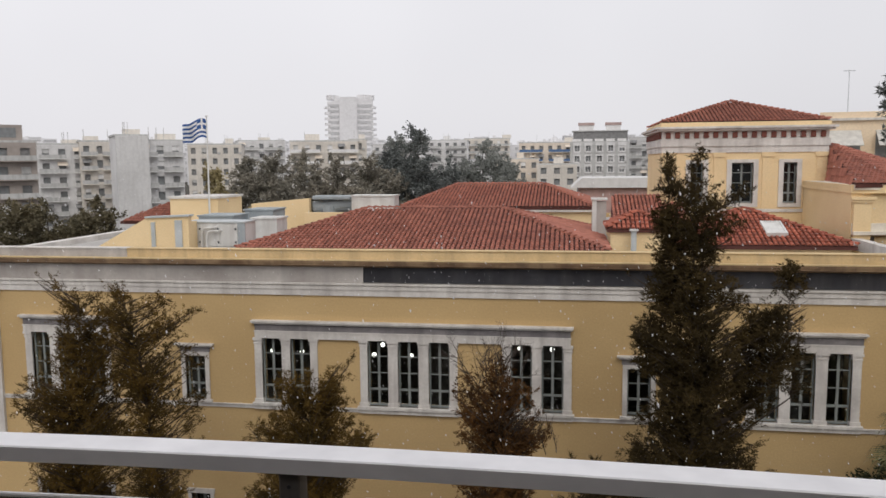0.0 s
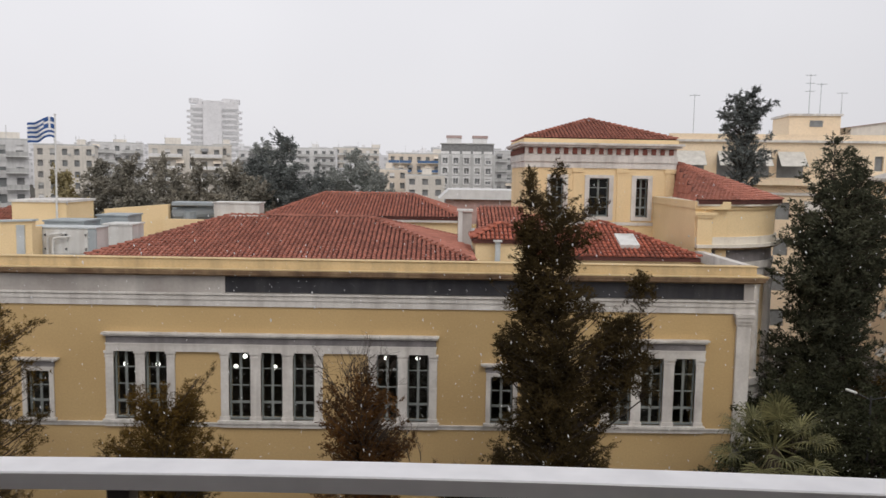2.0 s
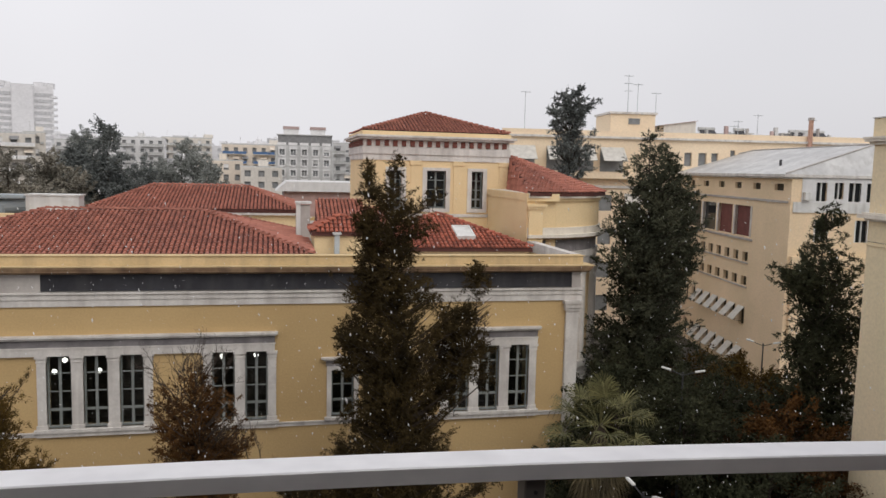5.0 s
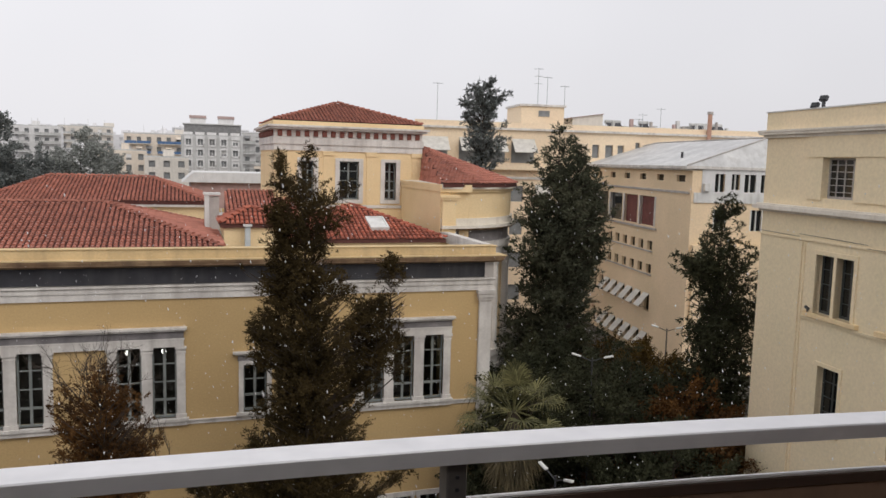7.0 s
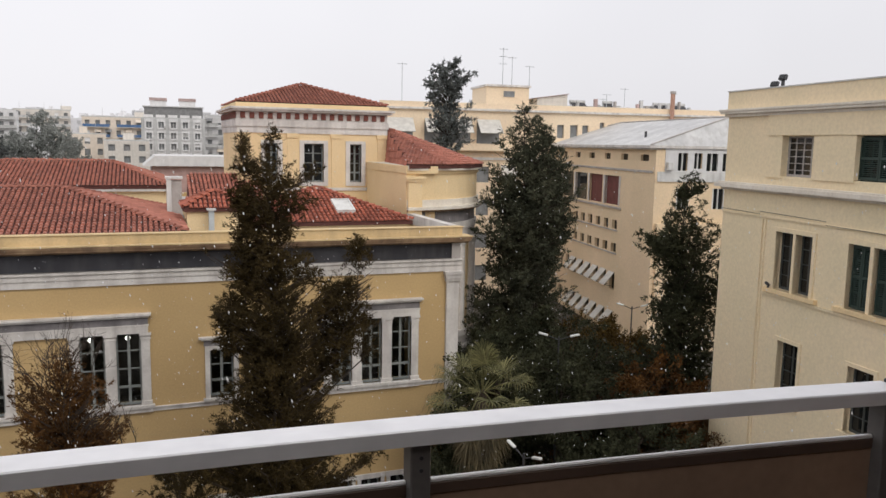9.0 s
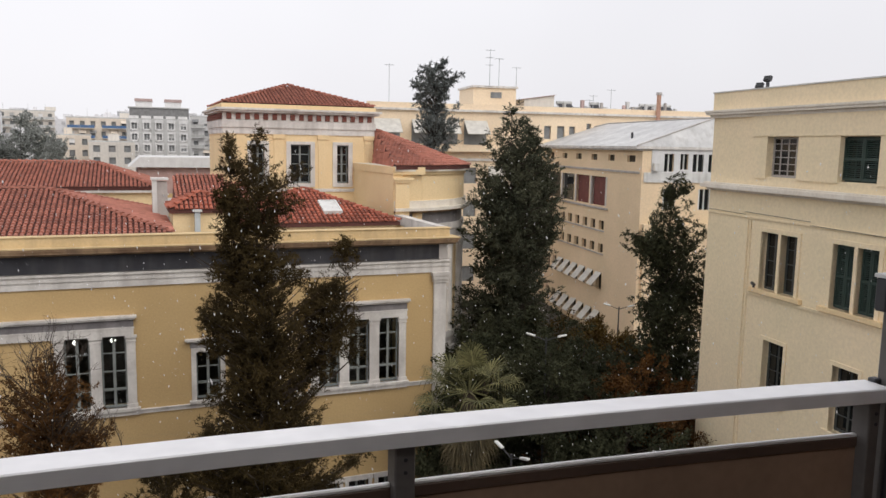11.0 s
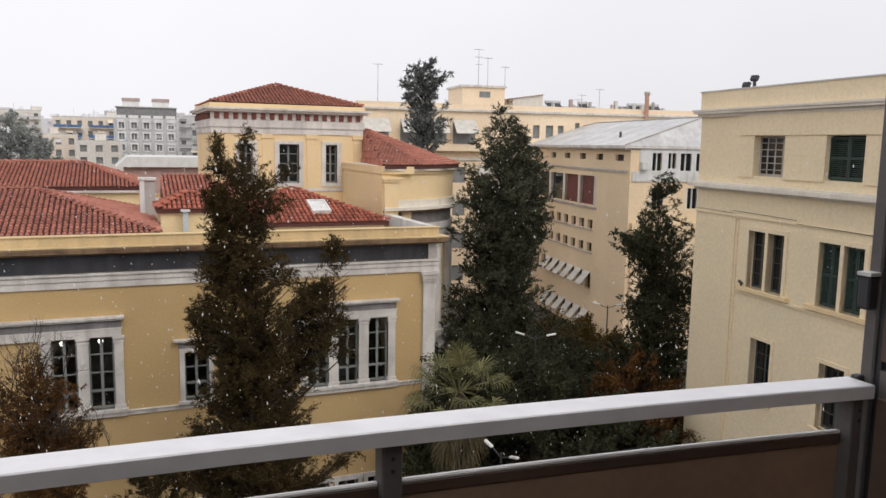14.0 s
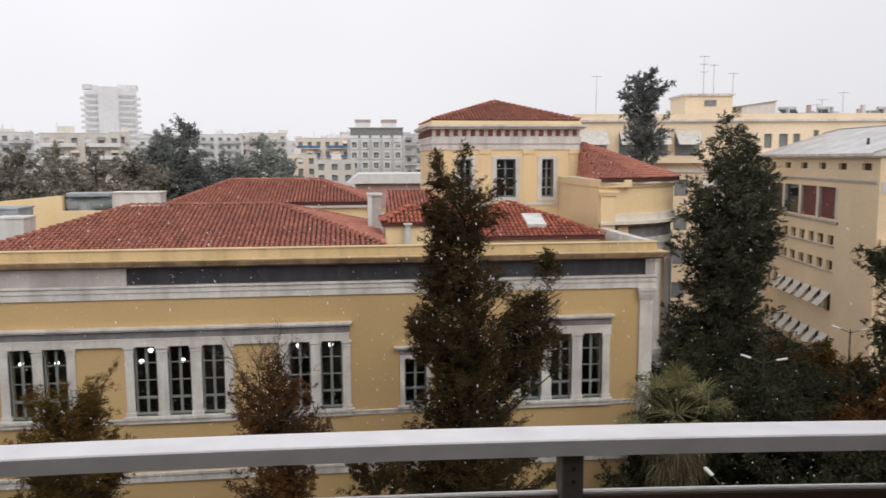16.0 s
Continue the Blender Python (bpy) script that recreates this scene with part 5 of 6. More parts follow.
def needles(starts, ways, reach, count, length, width, rng, splay=0.75, sag=0.12):
    """Slim needle triangles along each twig."""
    m = len(starts)
    p, d, far = np.repeat(starts, count, 0), np.repeat(ways, count, 0), np.repeat(reach, count)[:, None]
    n = len(p)
    s = rng.random(n)[:, None]
    c = p + d * far * s + np.array([0, 0, -sag]) * far * s * s + rng.normal(size=(n, 3)) * 0.16 * far * (1 - 0.6 * s)
    e = d + rng.normal(size=(n, 3)) * splay + np.array([0, 0, -0.1])
    e /= np.linalg.norm(e, axis=1)[:, None] + 1e-9
    side = np.cross(e, rng.normal(size=(n, 3)))
    side /= np.linalg.norm(side, axis=1)[:, None] + 1e-9
    ln = length * rng.uniform(0.55, 1.3, n)[:, None]
    v = np.stack([c - side * width * 0.5, c + side * width * 0.5, c + e * ln], 1).reshape(-1, 3)
    return v, np.arange(n * 3).reshape(-1, 3)


def feather_tree(name, x, y, rows, limbs, mat, label, seed, needle=(0.17, 0.026), per=24, twig_gap=0.13, twig_len=0.5, rise=0.55, trunk=0.2, bend=(), spikes=(), depth=0.8, rough=0.5, skip=0.0, sag=0.12, start=0.12, clump=0.9, leaders=()):
    """An evergreen of feathery sprays. rows: height, reach to one side, reach to the other; bend: height, sideways shift of the trunk; spikes: shift and height of the tips of long sprays; leaders: side stems as shift, depth shift, lower and upper height, reach."""
    rng = np.random.default_rng(seed)
    t = thing(name, (x, y, 0), label, "tree")
    rows = sorted(rows)
    zs, ls, rs_ = [r[0] for r in rows], [r[1] for r in rows], [r[2] for r in rows]
    top, low = zs[-1], zs[0]
    bend = sorted(bend) or [(0, 0.0)]
    bz, bx = [p[0] for p in bend], [p[1] for p in bend]

    def stem(z):
        w = 0.07 * math.sin(z * 0.9 + seed)
        return np.array([x + float(np.interp(z, bz, bx)) + w, y + 0.07 * math.cos(z * 0.7 + seed), z])

    bm = bmesh.new()
    zz = [top * 0.995 * k / 14 for k in range(15)]
    for k in range(14):
        tube(bm, stem(zz[k]), stem(zz[k + 1]), trunk * (1.03 - k / 14.2), trunk * (1.03 - (k + 1) / 14.2), 8)
    part("trunk", bm, BARK, t)
    lv, lf, starts, ways, reach = [], [], [], [], []
    weight = np.interp(np.linspace(low, top, 80), zs, [l + r for l, r in zip(ls, rs_)]) + 0.35
    ends = []
    for z in rng.choice(np.linspace(low, top, 80), limbs, p=weight / weight.sum()):
        z = float(z) + rng.uniform(-0.08, 0.08)
        a = rng.uniform(0, math.tau)
        c = math.cos(a)
        side = float(np.interp(z, zs, rs_ if c > 0 else ls))
        mean = 0.5 * float(np.interp(z, zs, ls) + np.interp(z, zs, rs_))
        r = abs(c) * side + (1 - abs(c)) * mean * depth
        swell = 1.0 + rough * 1.5 * noise.noise(Vector((c * 0.9 + seed, math.sin(a) * 0.9, z * 0.6)))
        r = max(0.12, r * min(1.15, rng.uniform(0.35, 1.0) ** 0.5 * 1.08 * swell))
        o = stem(z)
        ends.append(o + np.array([r * c, r * math.sin(a), 0.0]))
    for dx, z in spikes:
        for _ in range(5):
            ends.append(np.array([x + dx + rng.normal() * 0.1, y + rng.normal() * 0.35, z + rng.normal() * 0.08]))
    ends = [(e, None) for e in ends]
    for dx, dy, z0, z1, w in leaders:
        foot = stem(z0 - 0.9 * abs(dx) * rise - 0.6)
        axis = [foot, (foot + np.array([x + dx, y + dy, z0])) / 2 + np.array([0, 0, -0.15]), np.array([x + dx, y + dy, z0]), np.array([x + dx * 1.06, y + dy, z1])]
        bough(axis, 0.055, 0.012, lv, lf)
        for _ in range(int((z1 - z0) * w * 42)):
            u = rng.random()
            a = rng.uniform(0, math.tau)
            r = w * math.sin(math.pi * min(1.0, 0.18 + 0.82 * u)) ** 0.6 * rng.uniform(0.4, 1.05) + 0.05
            o = axis[2] * (1 - u) + axis[3] * u
            ends.append((o + np.array([r * math.cos(a), r * math.sin(a), 0.35 * r]), o - np.array([0, 0, 0.3 * r])))
    for e, o in ends:
        if o is None:
            r = math.hypot(e[0] - x, e[1] - y)
            o = stem(max(0.6, e[2] - rise * r - 0.15))
        else:
            r = math.hypot(e[0] - o[0], e[1] - o[1])
        mid = (o + e) / 2 + np.array([0, 0, -0.10 * r]) + rng.normal(size=3) * 0.05
        pts = [o * (1 - u) ** 2 + mid * 2 * u * (1 - u) + e * u * u for u in (0, 0.25, 0.5, 0.75, 1.0)]
        ln = sum(np.linalg.norm(q - p) for p, q in zip(pts, pts[1:]))
        bough(pts, 0.012 + 0.011 * ln, 0.006, lv, lf)
        if rng.random() < skip:
            continue
        n = max(3, int(ln * (1 - start) / twig_gap))
        for k in range(n):
            u = start + (1 - start) * (k + rng.random()) / n
            p = pts[0] * (1 - u) ** 2 + mid * 2 * u * (1 - u) + e * u * u
            g = (2 * (1 - u) * (mid - pts[0]) + 2 * u * (e - mid))
            g = g / (np.linalg.norm(g) + 1e-9)
            w = g * 0.6 + rng.normal(size=3) * 0.62 + np.array([0, 0, 0.3])
            if noise.noise(Vector(p) * clump + Vector((seed * 3.1, 0, 0))) < -0.19 - 0.25 * (1 - u):
                continue
            starts.append(p)
            ways.append(w / np.linalg.norm(w))
            reach.append(twig_len * rng.uniform(0.5, 1.15) * (1.1 - 0.45 * u))
    raw("branchwork", np.array(lv), lf, BARK, t, kind="stuff")
    v, f = needles(np.array(starts), np.array(ways), np.array(reach), per, *needle, rng, sag=sag)
    raw("crown", v, f, mat, t, kind="stuff")
    return t


feather_tree("casuarina_tree", 3.93, 25.0, [(3.0, 2.0, 2.2), (7.2, 2.2, 2.6), (8.4, 1.7, 2.6), (9.85, 1.7, 2.2), (10.8, 1.45, 2.0), (11.8, 1.5, 2.1), (12.8, 1.7, 2.3), (13.6, 1.6, 2.1), (14.3, 1.25, 1.8), (15.0, 1.1, 1.5), (15.6, 1.0, 1.4), (16.4, 1.0, 1.2), (17.2, 0.95, 1.05), (17.9, 0.7, 0.85), (18.6, 0.4, 0.45), (19.2, 0.05, 0.05)], 1000, LEAF, "tall dark feathery evergreen in front of the facade", 3, per=26, twig_gap=0.14, twig_len=0.6, needle=(0.13, 0.036), trunk=0.2, spikes=((-1.95, 15.35), (-1.4, 15.2), (-1.8, 13.6), (-1.1, 16.2), (-1.75, 12.7), (1.3, 18.1), (1.15, 17.3), (3.4, 8.5), (-2.0, 9.6), (-2.8, 8.7), (-2.4, 9.0), (-2.2, 8.4)), rough=0.45, depth=0.75, bend=((13.5, 0), (19.2, -0.22)), leaders=((1.6, 0.2, 11.4, 14.2, 0.7), (2.65, 0.1, 12.6, 15.7, 0.62), (2.1, -0.4, 12.0, 14.4, 0.75), (2.95, 0.3, 11.6, 13.9, 0.5), (-1.35, 0.2, 12.2, 14.0, 0.6)))
feather_tree("casuarina_tree", 3.05, 25.4, [(14.4, 0.3, 0.3), (16.0, 0.5, 0.45), (17.0, 0.45, 0.45), (18.2, 0.35, 0.35), (19.1, 0.04, 0.04)], 110, LEAF, "slender second leader of the dark evergreen", 31, per=24, twig_gap=0.13, twig_len=0.5, trunk=0.1, needle=(0.16, 0.036))
feather_tree("conifer_tree", 20.15, 39.6, [(3.0, 3.0, 3.0), (8.0, 3.2, 3.2), (10.0, 3.0, 3.0), (12.0, 2.6, 2.7), (13.8, 2.3, 2.8), (15.3, 2.8, 3.4), (16.2, 2.9, 3.3), (17.1, 2.2, 2.9), (18.3, 2.0, 2.2), (19.4, 1.5, 1.1), (20.3, 1.0, 0.55), (20.95, 0.05, 0.05)], 850, LEAF_CONIFER, "dense dark green conifer beside the yard", 5, needle=(0.2, 0.075), per=18, twig_gap=0.22, twig_len=0.8, trunk=0.3, spikes=((-2.6, 16.1), (2.8, 15.7), (2.7, 14.9)), rise=0.4, rough=0.4)
feather_tree("conifer_tree", 21.75, 40.4, [(12.0, 1.2, 1.6), (15.0, 1.3, 1.6), (17.0, 1.3, 1.5), (18.4, 1.05, 1.1), (19.5, 0.7, 0.7), (20.5, 0.04, 0.04)], 340, LEAF_CONIFER, "second spire of the dense dark conifer", 55, needle=(0.2, 0.075), per=18, twig_gap=0.22, twig_len=0.7, trunk=0.2, rise=0.4)
# The cypress's leaf colour already holds the pallor of haze.
feather_tree("cypress_tree", 24.75, 63.3, [(10.0, 1.0, 1.0), (17.0, 1.1, 1.2), (19.0, 1.4, 1.6), (21.0, 1.7, 1.9), (23.0, 1.7, 1.9), (24.5, 1.8, 1.8), (25.3, 1.2, 1.3), (26.0, 0.25, 0.3)], 240, LEAF_FAR_DARK, "tall slender conifer with haze painted into its foliage", 7, needle=(0.32, 0.10), per=18, twig_gap=0.28, twig_len=0.8, trunk=0.2, spikes=((0.8, 26.1), (-1.0, 25.6), (1.9, 25.2)), rise=0.9, rough=0.7)
feather_tree("conifer_tree", 23.3, 29.4, [(3.0, 1.9, 2.4), (9.0, 1.9, 2.4), (11.0, 1.5, 2.4), (12.0, 1.45, 2.3), (13.5, 1.3, 2.2), (14.6, 1.3, 1.9), (15.7, 0.7, 1.5), (16.4, 0.45, 1.1), (17.1, 0.25, 0.7), (17.9, 0.05, 0.05)], 620, LEAF_DEEP, "dark conifer beside the cream building", 9, needle=(0.18, 0.065), per=20, twig_gap=0.18, twig_len=0.7, trunk=0.22, spikes=((-2.0, 15.1), (-1.6, 14.8), (-1.9, 14.5), (0.85, 17.2)), rise=0.4, rough=0.35)
feather_tree("casuarina_tree", -17.6, 25.2, [(3.0, 1.5, 1.5), (8.2, 1.7, 1.9), (9.7, 1.5, 2.0), (10.7, 1.9, 2.2), (11.7, 1.7, 2.0), (12.65, 0.8, 1.7), (13.65, 0.6, 1.4), (14.3, 0.2, 0.9), (14.6, 0.1, 0.5)], 680, LEAF_OLIVE, "wispy olive-brown evergreen before the facade", 11, per=24, twig_gap=0.16, needle=(0.12, 0.032), trunk=0.14, bend=((0, 0), (11, 0), (14.6, 0.4)), spikes=((-1.5, 15.0), (-1.0, 14.5), (-2.0, 11.0)), skip=0.12, rough=0.45, twig_len=0.6)
feather_tree("casuarina_tree", -15.0, 25.2, [(3.0, 1.1, 1.1), (8.0, 1.0, 1.5), (9.5, 1.0, 1.5), (10.7, 0.9, 1.8), (11.7, 1.1, 1.8), (12.7, 1.0, 1.8), (13.7, 0.7, 1.8), (14.2, 0.8, 1.3), (14.8, 0.3, 0.35)], 520, LEAF_OLIVE, "wispy olive-brown evergreen with a thin crown", 13, per=24, twig_gap=0.17, needle=(0.12, 0.032), trunk=0.13, bend=((0, 0.1), (11.5, 0.12), (12.4, 0.0), (13.9, -0.5), (14.8, -1.0)), spikes=((1.75, 13.9), (1.6, 12.6), (0.8, 14.3)), skip=0.12, rough=0.6, twig_len=0.6)
feather_tree("shrubby_tree", -8.85, 25.0, [(3.0, 1.3, 1.3), (8.2, 1.8, 1.7), (9.4, 1.3, 1.6), (10.0, 1.7, 1.7), (10.7, 1.3, 1.2), (11.2, 0.9, 1.0), (11.7, 0.3, 0.7), (11.9, 0.1, 0.4)], 420, LEAF_OLIVE, "low olive-brown feathery tree before the facade", 17, per=26, twig_gap=0.13, twig_len=0.65, needle=(0.13, 0.03), trunk=0.14, rise=1.0, spikes=((1.3, 12.3), (1.15, 11.8), (1.0, 11.4), (-0.8, 11.8), (-0.7, 11.3), (2.1, 9.6), (1.9, 9.8), (-1.9, 9.9), (-1.6, 10.2)), sag=0.2, rough=0.35)
feather_tree("shrubby_tree", -2.3, 25.0, [(3.0, 1.1, 1.1), (8.5, 1.5, 1.2), (9.6, 1.1, 1.1), (10.1, 1.4, 1.4), (10.6, 1.3, 1.6), (11.1, 1.4, 1.6), (11.55, 1.5, 1.5), (12.1, 1.0, 0.8), (12.6, 0.4, 0.4)], 560, LEAF_RUST, "rust-brown tree with bare twigs at the top", 19, per=22, twig_gap=0.14, twig_len=0.5, needle=(0.11, 0.034), trunk=0.14, rise=0.8, skip=0.12, rough=0.4)
feather_tree("shrubby_tree", 0.9, 24.4, [(3.0, 1.4, 1.4), (7.0, 1.6, 1.6), (8.2, 1.3, 1.5), (9.0, 0.6, 0.9), (9.5, 0.1, 0.2)], 160, LEAF, "low dark feathery shrub at the tree's foot", 23, per=24, twig_gap=0.14, trunk=0.1, rise=0.8, spikes=((-0.9, 9.3), (0.9, 9.6)), needle=(0.17, 0.036))


def bare_twigs(x, y, z, h, seed):
    """Thin leafless boughs that fork twice as they spread."""
    rng = np.random.default_rng(seed)
    t = thing("bare_branches", (x, y, z), "bare thin twigs above a rusty tree", "branches")
    v, f = [], []

    def grow(p, d, ln, w, level):
        pts = [p]
        for _ in range(4):
            d = d + rng.normal(size=3) * 0.16 + np.array([0, 0, 0.05])
            d = d / np.linalg.norm(d)
            pts.append(pts[-1] + d * ln / 4)
        bough(pts, w, w * 0.5, v, f)
        if level:
            for k in (1, 2, 3, 3, 4):
                e = d + rng.normal(size=3) * 0.6
                grow(pts[k], e / np.linalg.norm(e), ln * rng.uniform(0.35, 0.6), w * 0.55, level - 1)

    for k in range(15):
        a = rng.uniform(0, math.tau)
        lean_ = rng.uniform(0.1, 1.0)
        d = np.array([math.cos(a) * lean_, math.sin(a) * lean_ * 0.6, 1.0])
        grow(np.array([x + rng.normal() * 0.35, y + rng.normal() * 0.2, z]), d / np.linalg.norm(d), h * rng.uniform(0.35, 0.72), 0.02, 2)
    raw("branchwork", np.array(v), f, BARK, t, kind="stuff")


bare_twigs(-2.3, 25.0, 11.6, 2.3, 4)
bare_twigs(-1.3, 24.9, 9.6, 1.5, 9)
BROAD = [(0.25, 1.5), (0.4, 3.0), (0.6, 3.4), (0.8, 2.7), (0.95, 1.3), (1.0, 0.3)]
for k, (x, y, h, mat, lab) in enumerate(((17.2, 29.5, 10.4, LEAF_DEEP, "broad deep green tree in the yard"), (20.3, 31.6, 10.0, LEAF_DEEP, "broad deep green tree in the yard"), (18.6, 25.5, 8.6, LEAF_DEEP, "low deep green tree in the yard"), (24.4, 35.3, 9.3, LEAF_OLIVE, "olive-brown tree in the yard"), (21.3, 28.4, 9.6, LEAF_RUST, "rust-tinged tree in the yard"), (15.5, 24.5, 7.2, LEAF_DEEP, "low deep green tree in the yard"), (28.5, 43.0, 7.4, LEAF_OLIVE, "olive-green tree by the ochre building"), (17.6, 37.0, 9.6, LEAF_DEEP, "dark green tree behind the palm"), (23.5, 31.5, 9.6, LEAF_OLIVE, "olive-brown tree in the yard"), (20.6, 35.6, 10.6, LEAF_DEEP, "full deep green tree in the yard"), (14.6, 30.6, 10.6, LEAF_DEEP, "full deep green tree behind the palm"), (22.6, 38.0, 9.4, LEAF_OLIVE, "olive-brown tree beside the conifer"))):
    tree("broadleaf_tree", x, y, h, BROAD, 140, mat, lab, 40 + k, size=0.135, count=84, spread=0.3, gap=0.6, trunk=0.2, slim=0.3, uneven=0.6, inner=0.4)


def palm(x, y, z, seed):
    """A fan palm: stalks that each carry a pleated fan with drooping tips, over hanging dry fans."""
    rng = np.random.default_rng(seed)
    t = thing("fan_palm", (x, y, 0), "fan palm with green fronds over a skirt of dry leaves", "palm tree")
    bm = bmesh.new()
    for k in range(12):
        tube(bm, (x, y, z * k / 12), (x, y, z * (k + 1) / 12), 0.31 - 0.006 * k, 0.27 - 0.006 * k, 10)
    part("trunk", bm, BARK, t)
    for dry in (False, True):
        verts, faces, sv = [], [], bmesh.new()
        count = 25 if not dry else 56
        for k in range(count):
            a = k * 2.39996 + rng.normal() * 0.15
            u = k / (count - 1)
            el = radians(80 - 100 * u ** 0.8 + rng.normal() * 6) if not dry else radians(-48 - 36 * u + rng.normal() * 5)
            ln = rng.uniform(1.05, 1.4) if not dry else rng.uniform(0.7, 1.0)
            d = np.array([math.cos(a) * math.cos(el), math.sin(a) * math.cos(el), math.sin(el)])
            base = np.array([x, y, z - (0.0 if not dry else 0.15 + 2.6 * u)]) + np.array([d[0], d[1], 0]) * 0.18
            sagged = np.array([0, 0, -0.16 * ln]) * math.cos(el)
            hub = base + d * ln + sagged
            mid = base + d * ln * 0.55 + sagged * 0.2
            tube(sv, base, mid, 0.028, 0.02, 4)
            tube(sv, mid, hub, 0.02, 0.014, 4)
            d = (hub - mid) / np.linalg.norm(hub - mid)
            side = np.cross(d, [0, 0, 1.0])
            side /= np.linalg.norm(side) + 1e-6
            up = np.cross(side, d)
            n = 25
            for j in range(n):
                s = radians(-112 + 224 * j / (n - 1))
                e = d * math.cos(s) + side * math.sin(s) + up * (0.18 + 0.10 * (j % 2))
                e /= np.linalg.norm(e)
                L = rng.uniform(0.82, 1.08) * (0.62 + 0.34 * math.cos(s * 0.7))
                w = np.cross(e, up)
                w /= np.linalg.norm(w) + 1e-6
                p1 = hub + e * L * 0.5
                p2 = hub + e * L * 0.8 + np.array([0, 0, -0.07 * L])
                tip = hub + e * L * 1.0 + np.array([0, 0, -0.36 * L - rng.uniform(0, 0.16)])
                o = len(verts)
                verts += [hub, p1 + w * 0.030, p1 - w * 0.030, p2 + w * 0.016, p2 - w * 0.016, tip]
                faces += [(o, o + 1, o + 2), (o + 1, o + 3, o + 4, o + 2), (o + 3, o + 5, o + 4)]
        part("stalkwork", sv, PALM_DRY if dry else PALM_LEAF, t, kind="stuff")
        raw("dry_skirt" if dry else "fronds", np.array(verts), faces, PALM_DRY if dry else PALM_LEAF, t, kind="stuff")


palm(12.0, 26.6, 9.6, 6)

# street lamps among the trees
for (x, y, z, yaw) in ((16.7, 29.0, 10.82, -29), (26.0, 37.0, 10.0, -34), (11.2, 21.4, 9.2, 100)):
    sl = thing("street_lamp", (x, y, 0), "white twin-headed street lamp above the shrubs", "street lamp", "street lamps")
    bm = bmesh.new()
    tube(bm, (x, y, 0), (x, y, z), 0.06, 0.035)
    part("pole", bm, DARK_METAL, sl)
    for s in (-1, 1):
        hm = pose(x, y, z, 0, 0, yaw)
        bm = bmesh.new()
        tube(bm, hm @ Vector((0, 0, -0.15)), hm @ Vector((s * 0.45, 0, 0.02)), 0.02)
        part("arm", bm, DARK_METAL, sl)
        part("lamp_head", boxes((-0.21, 0.21, -0.07, 0.07, -0.03, 0.05), m=hm @ pose(s * 0.68, 0, 0.08, 0, -s * 14, 0), bevel=0.025), WHITE_BOX, sl)


# ---- the city beyond ----
def top_at(el, d):
    return 19.0 + d * math.tan(radians(el))


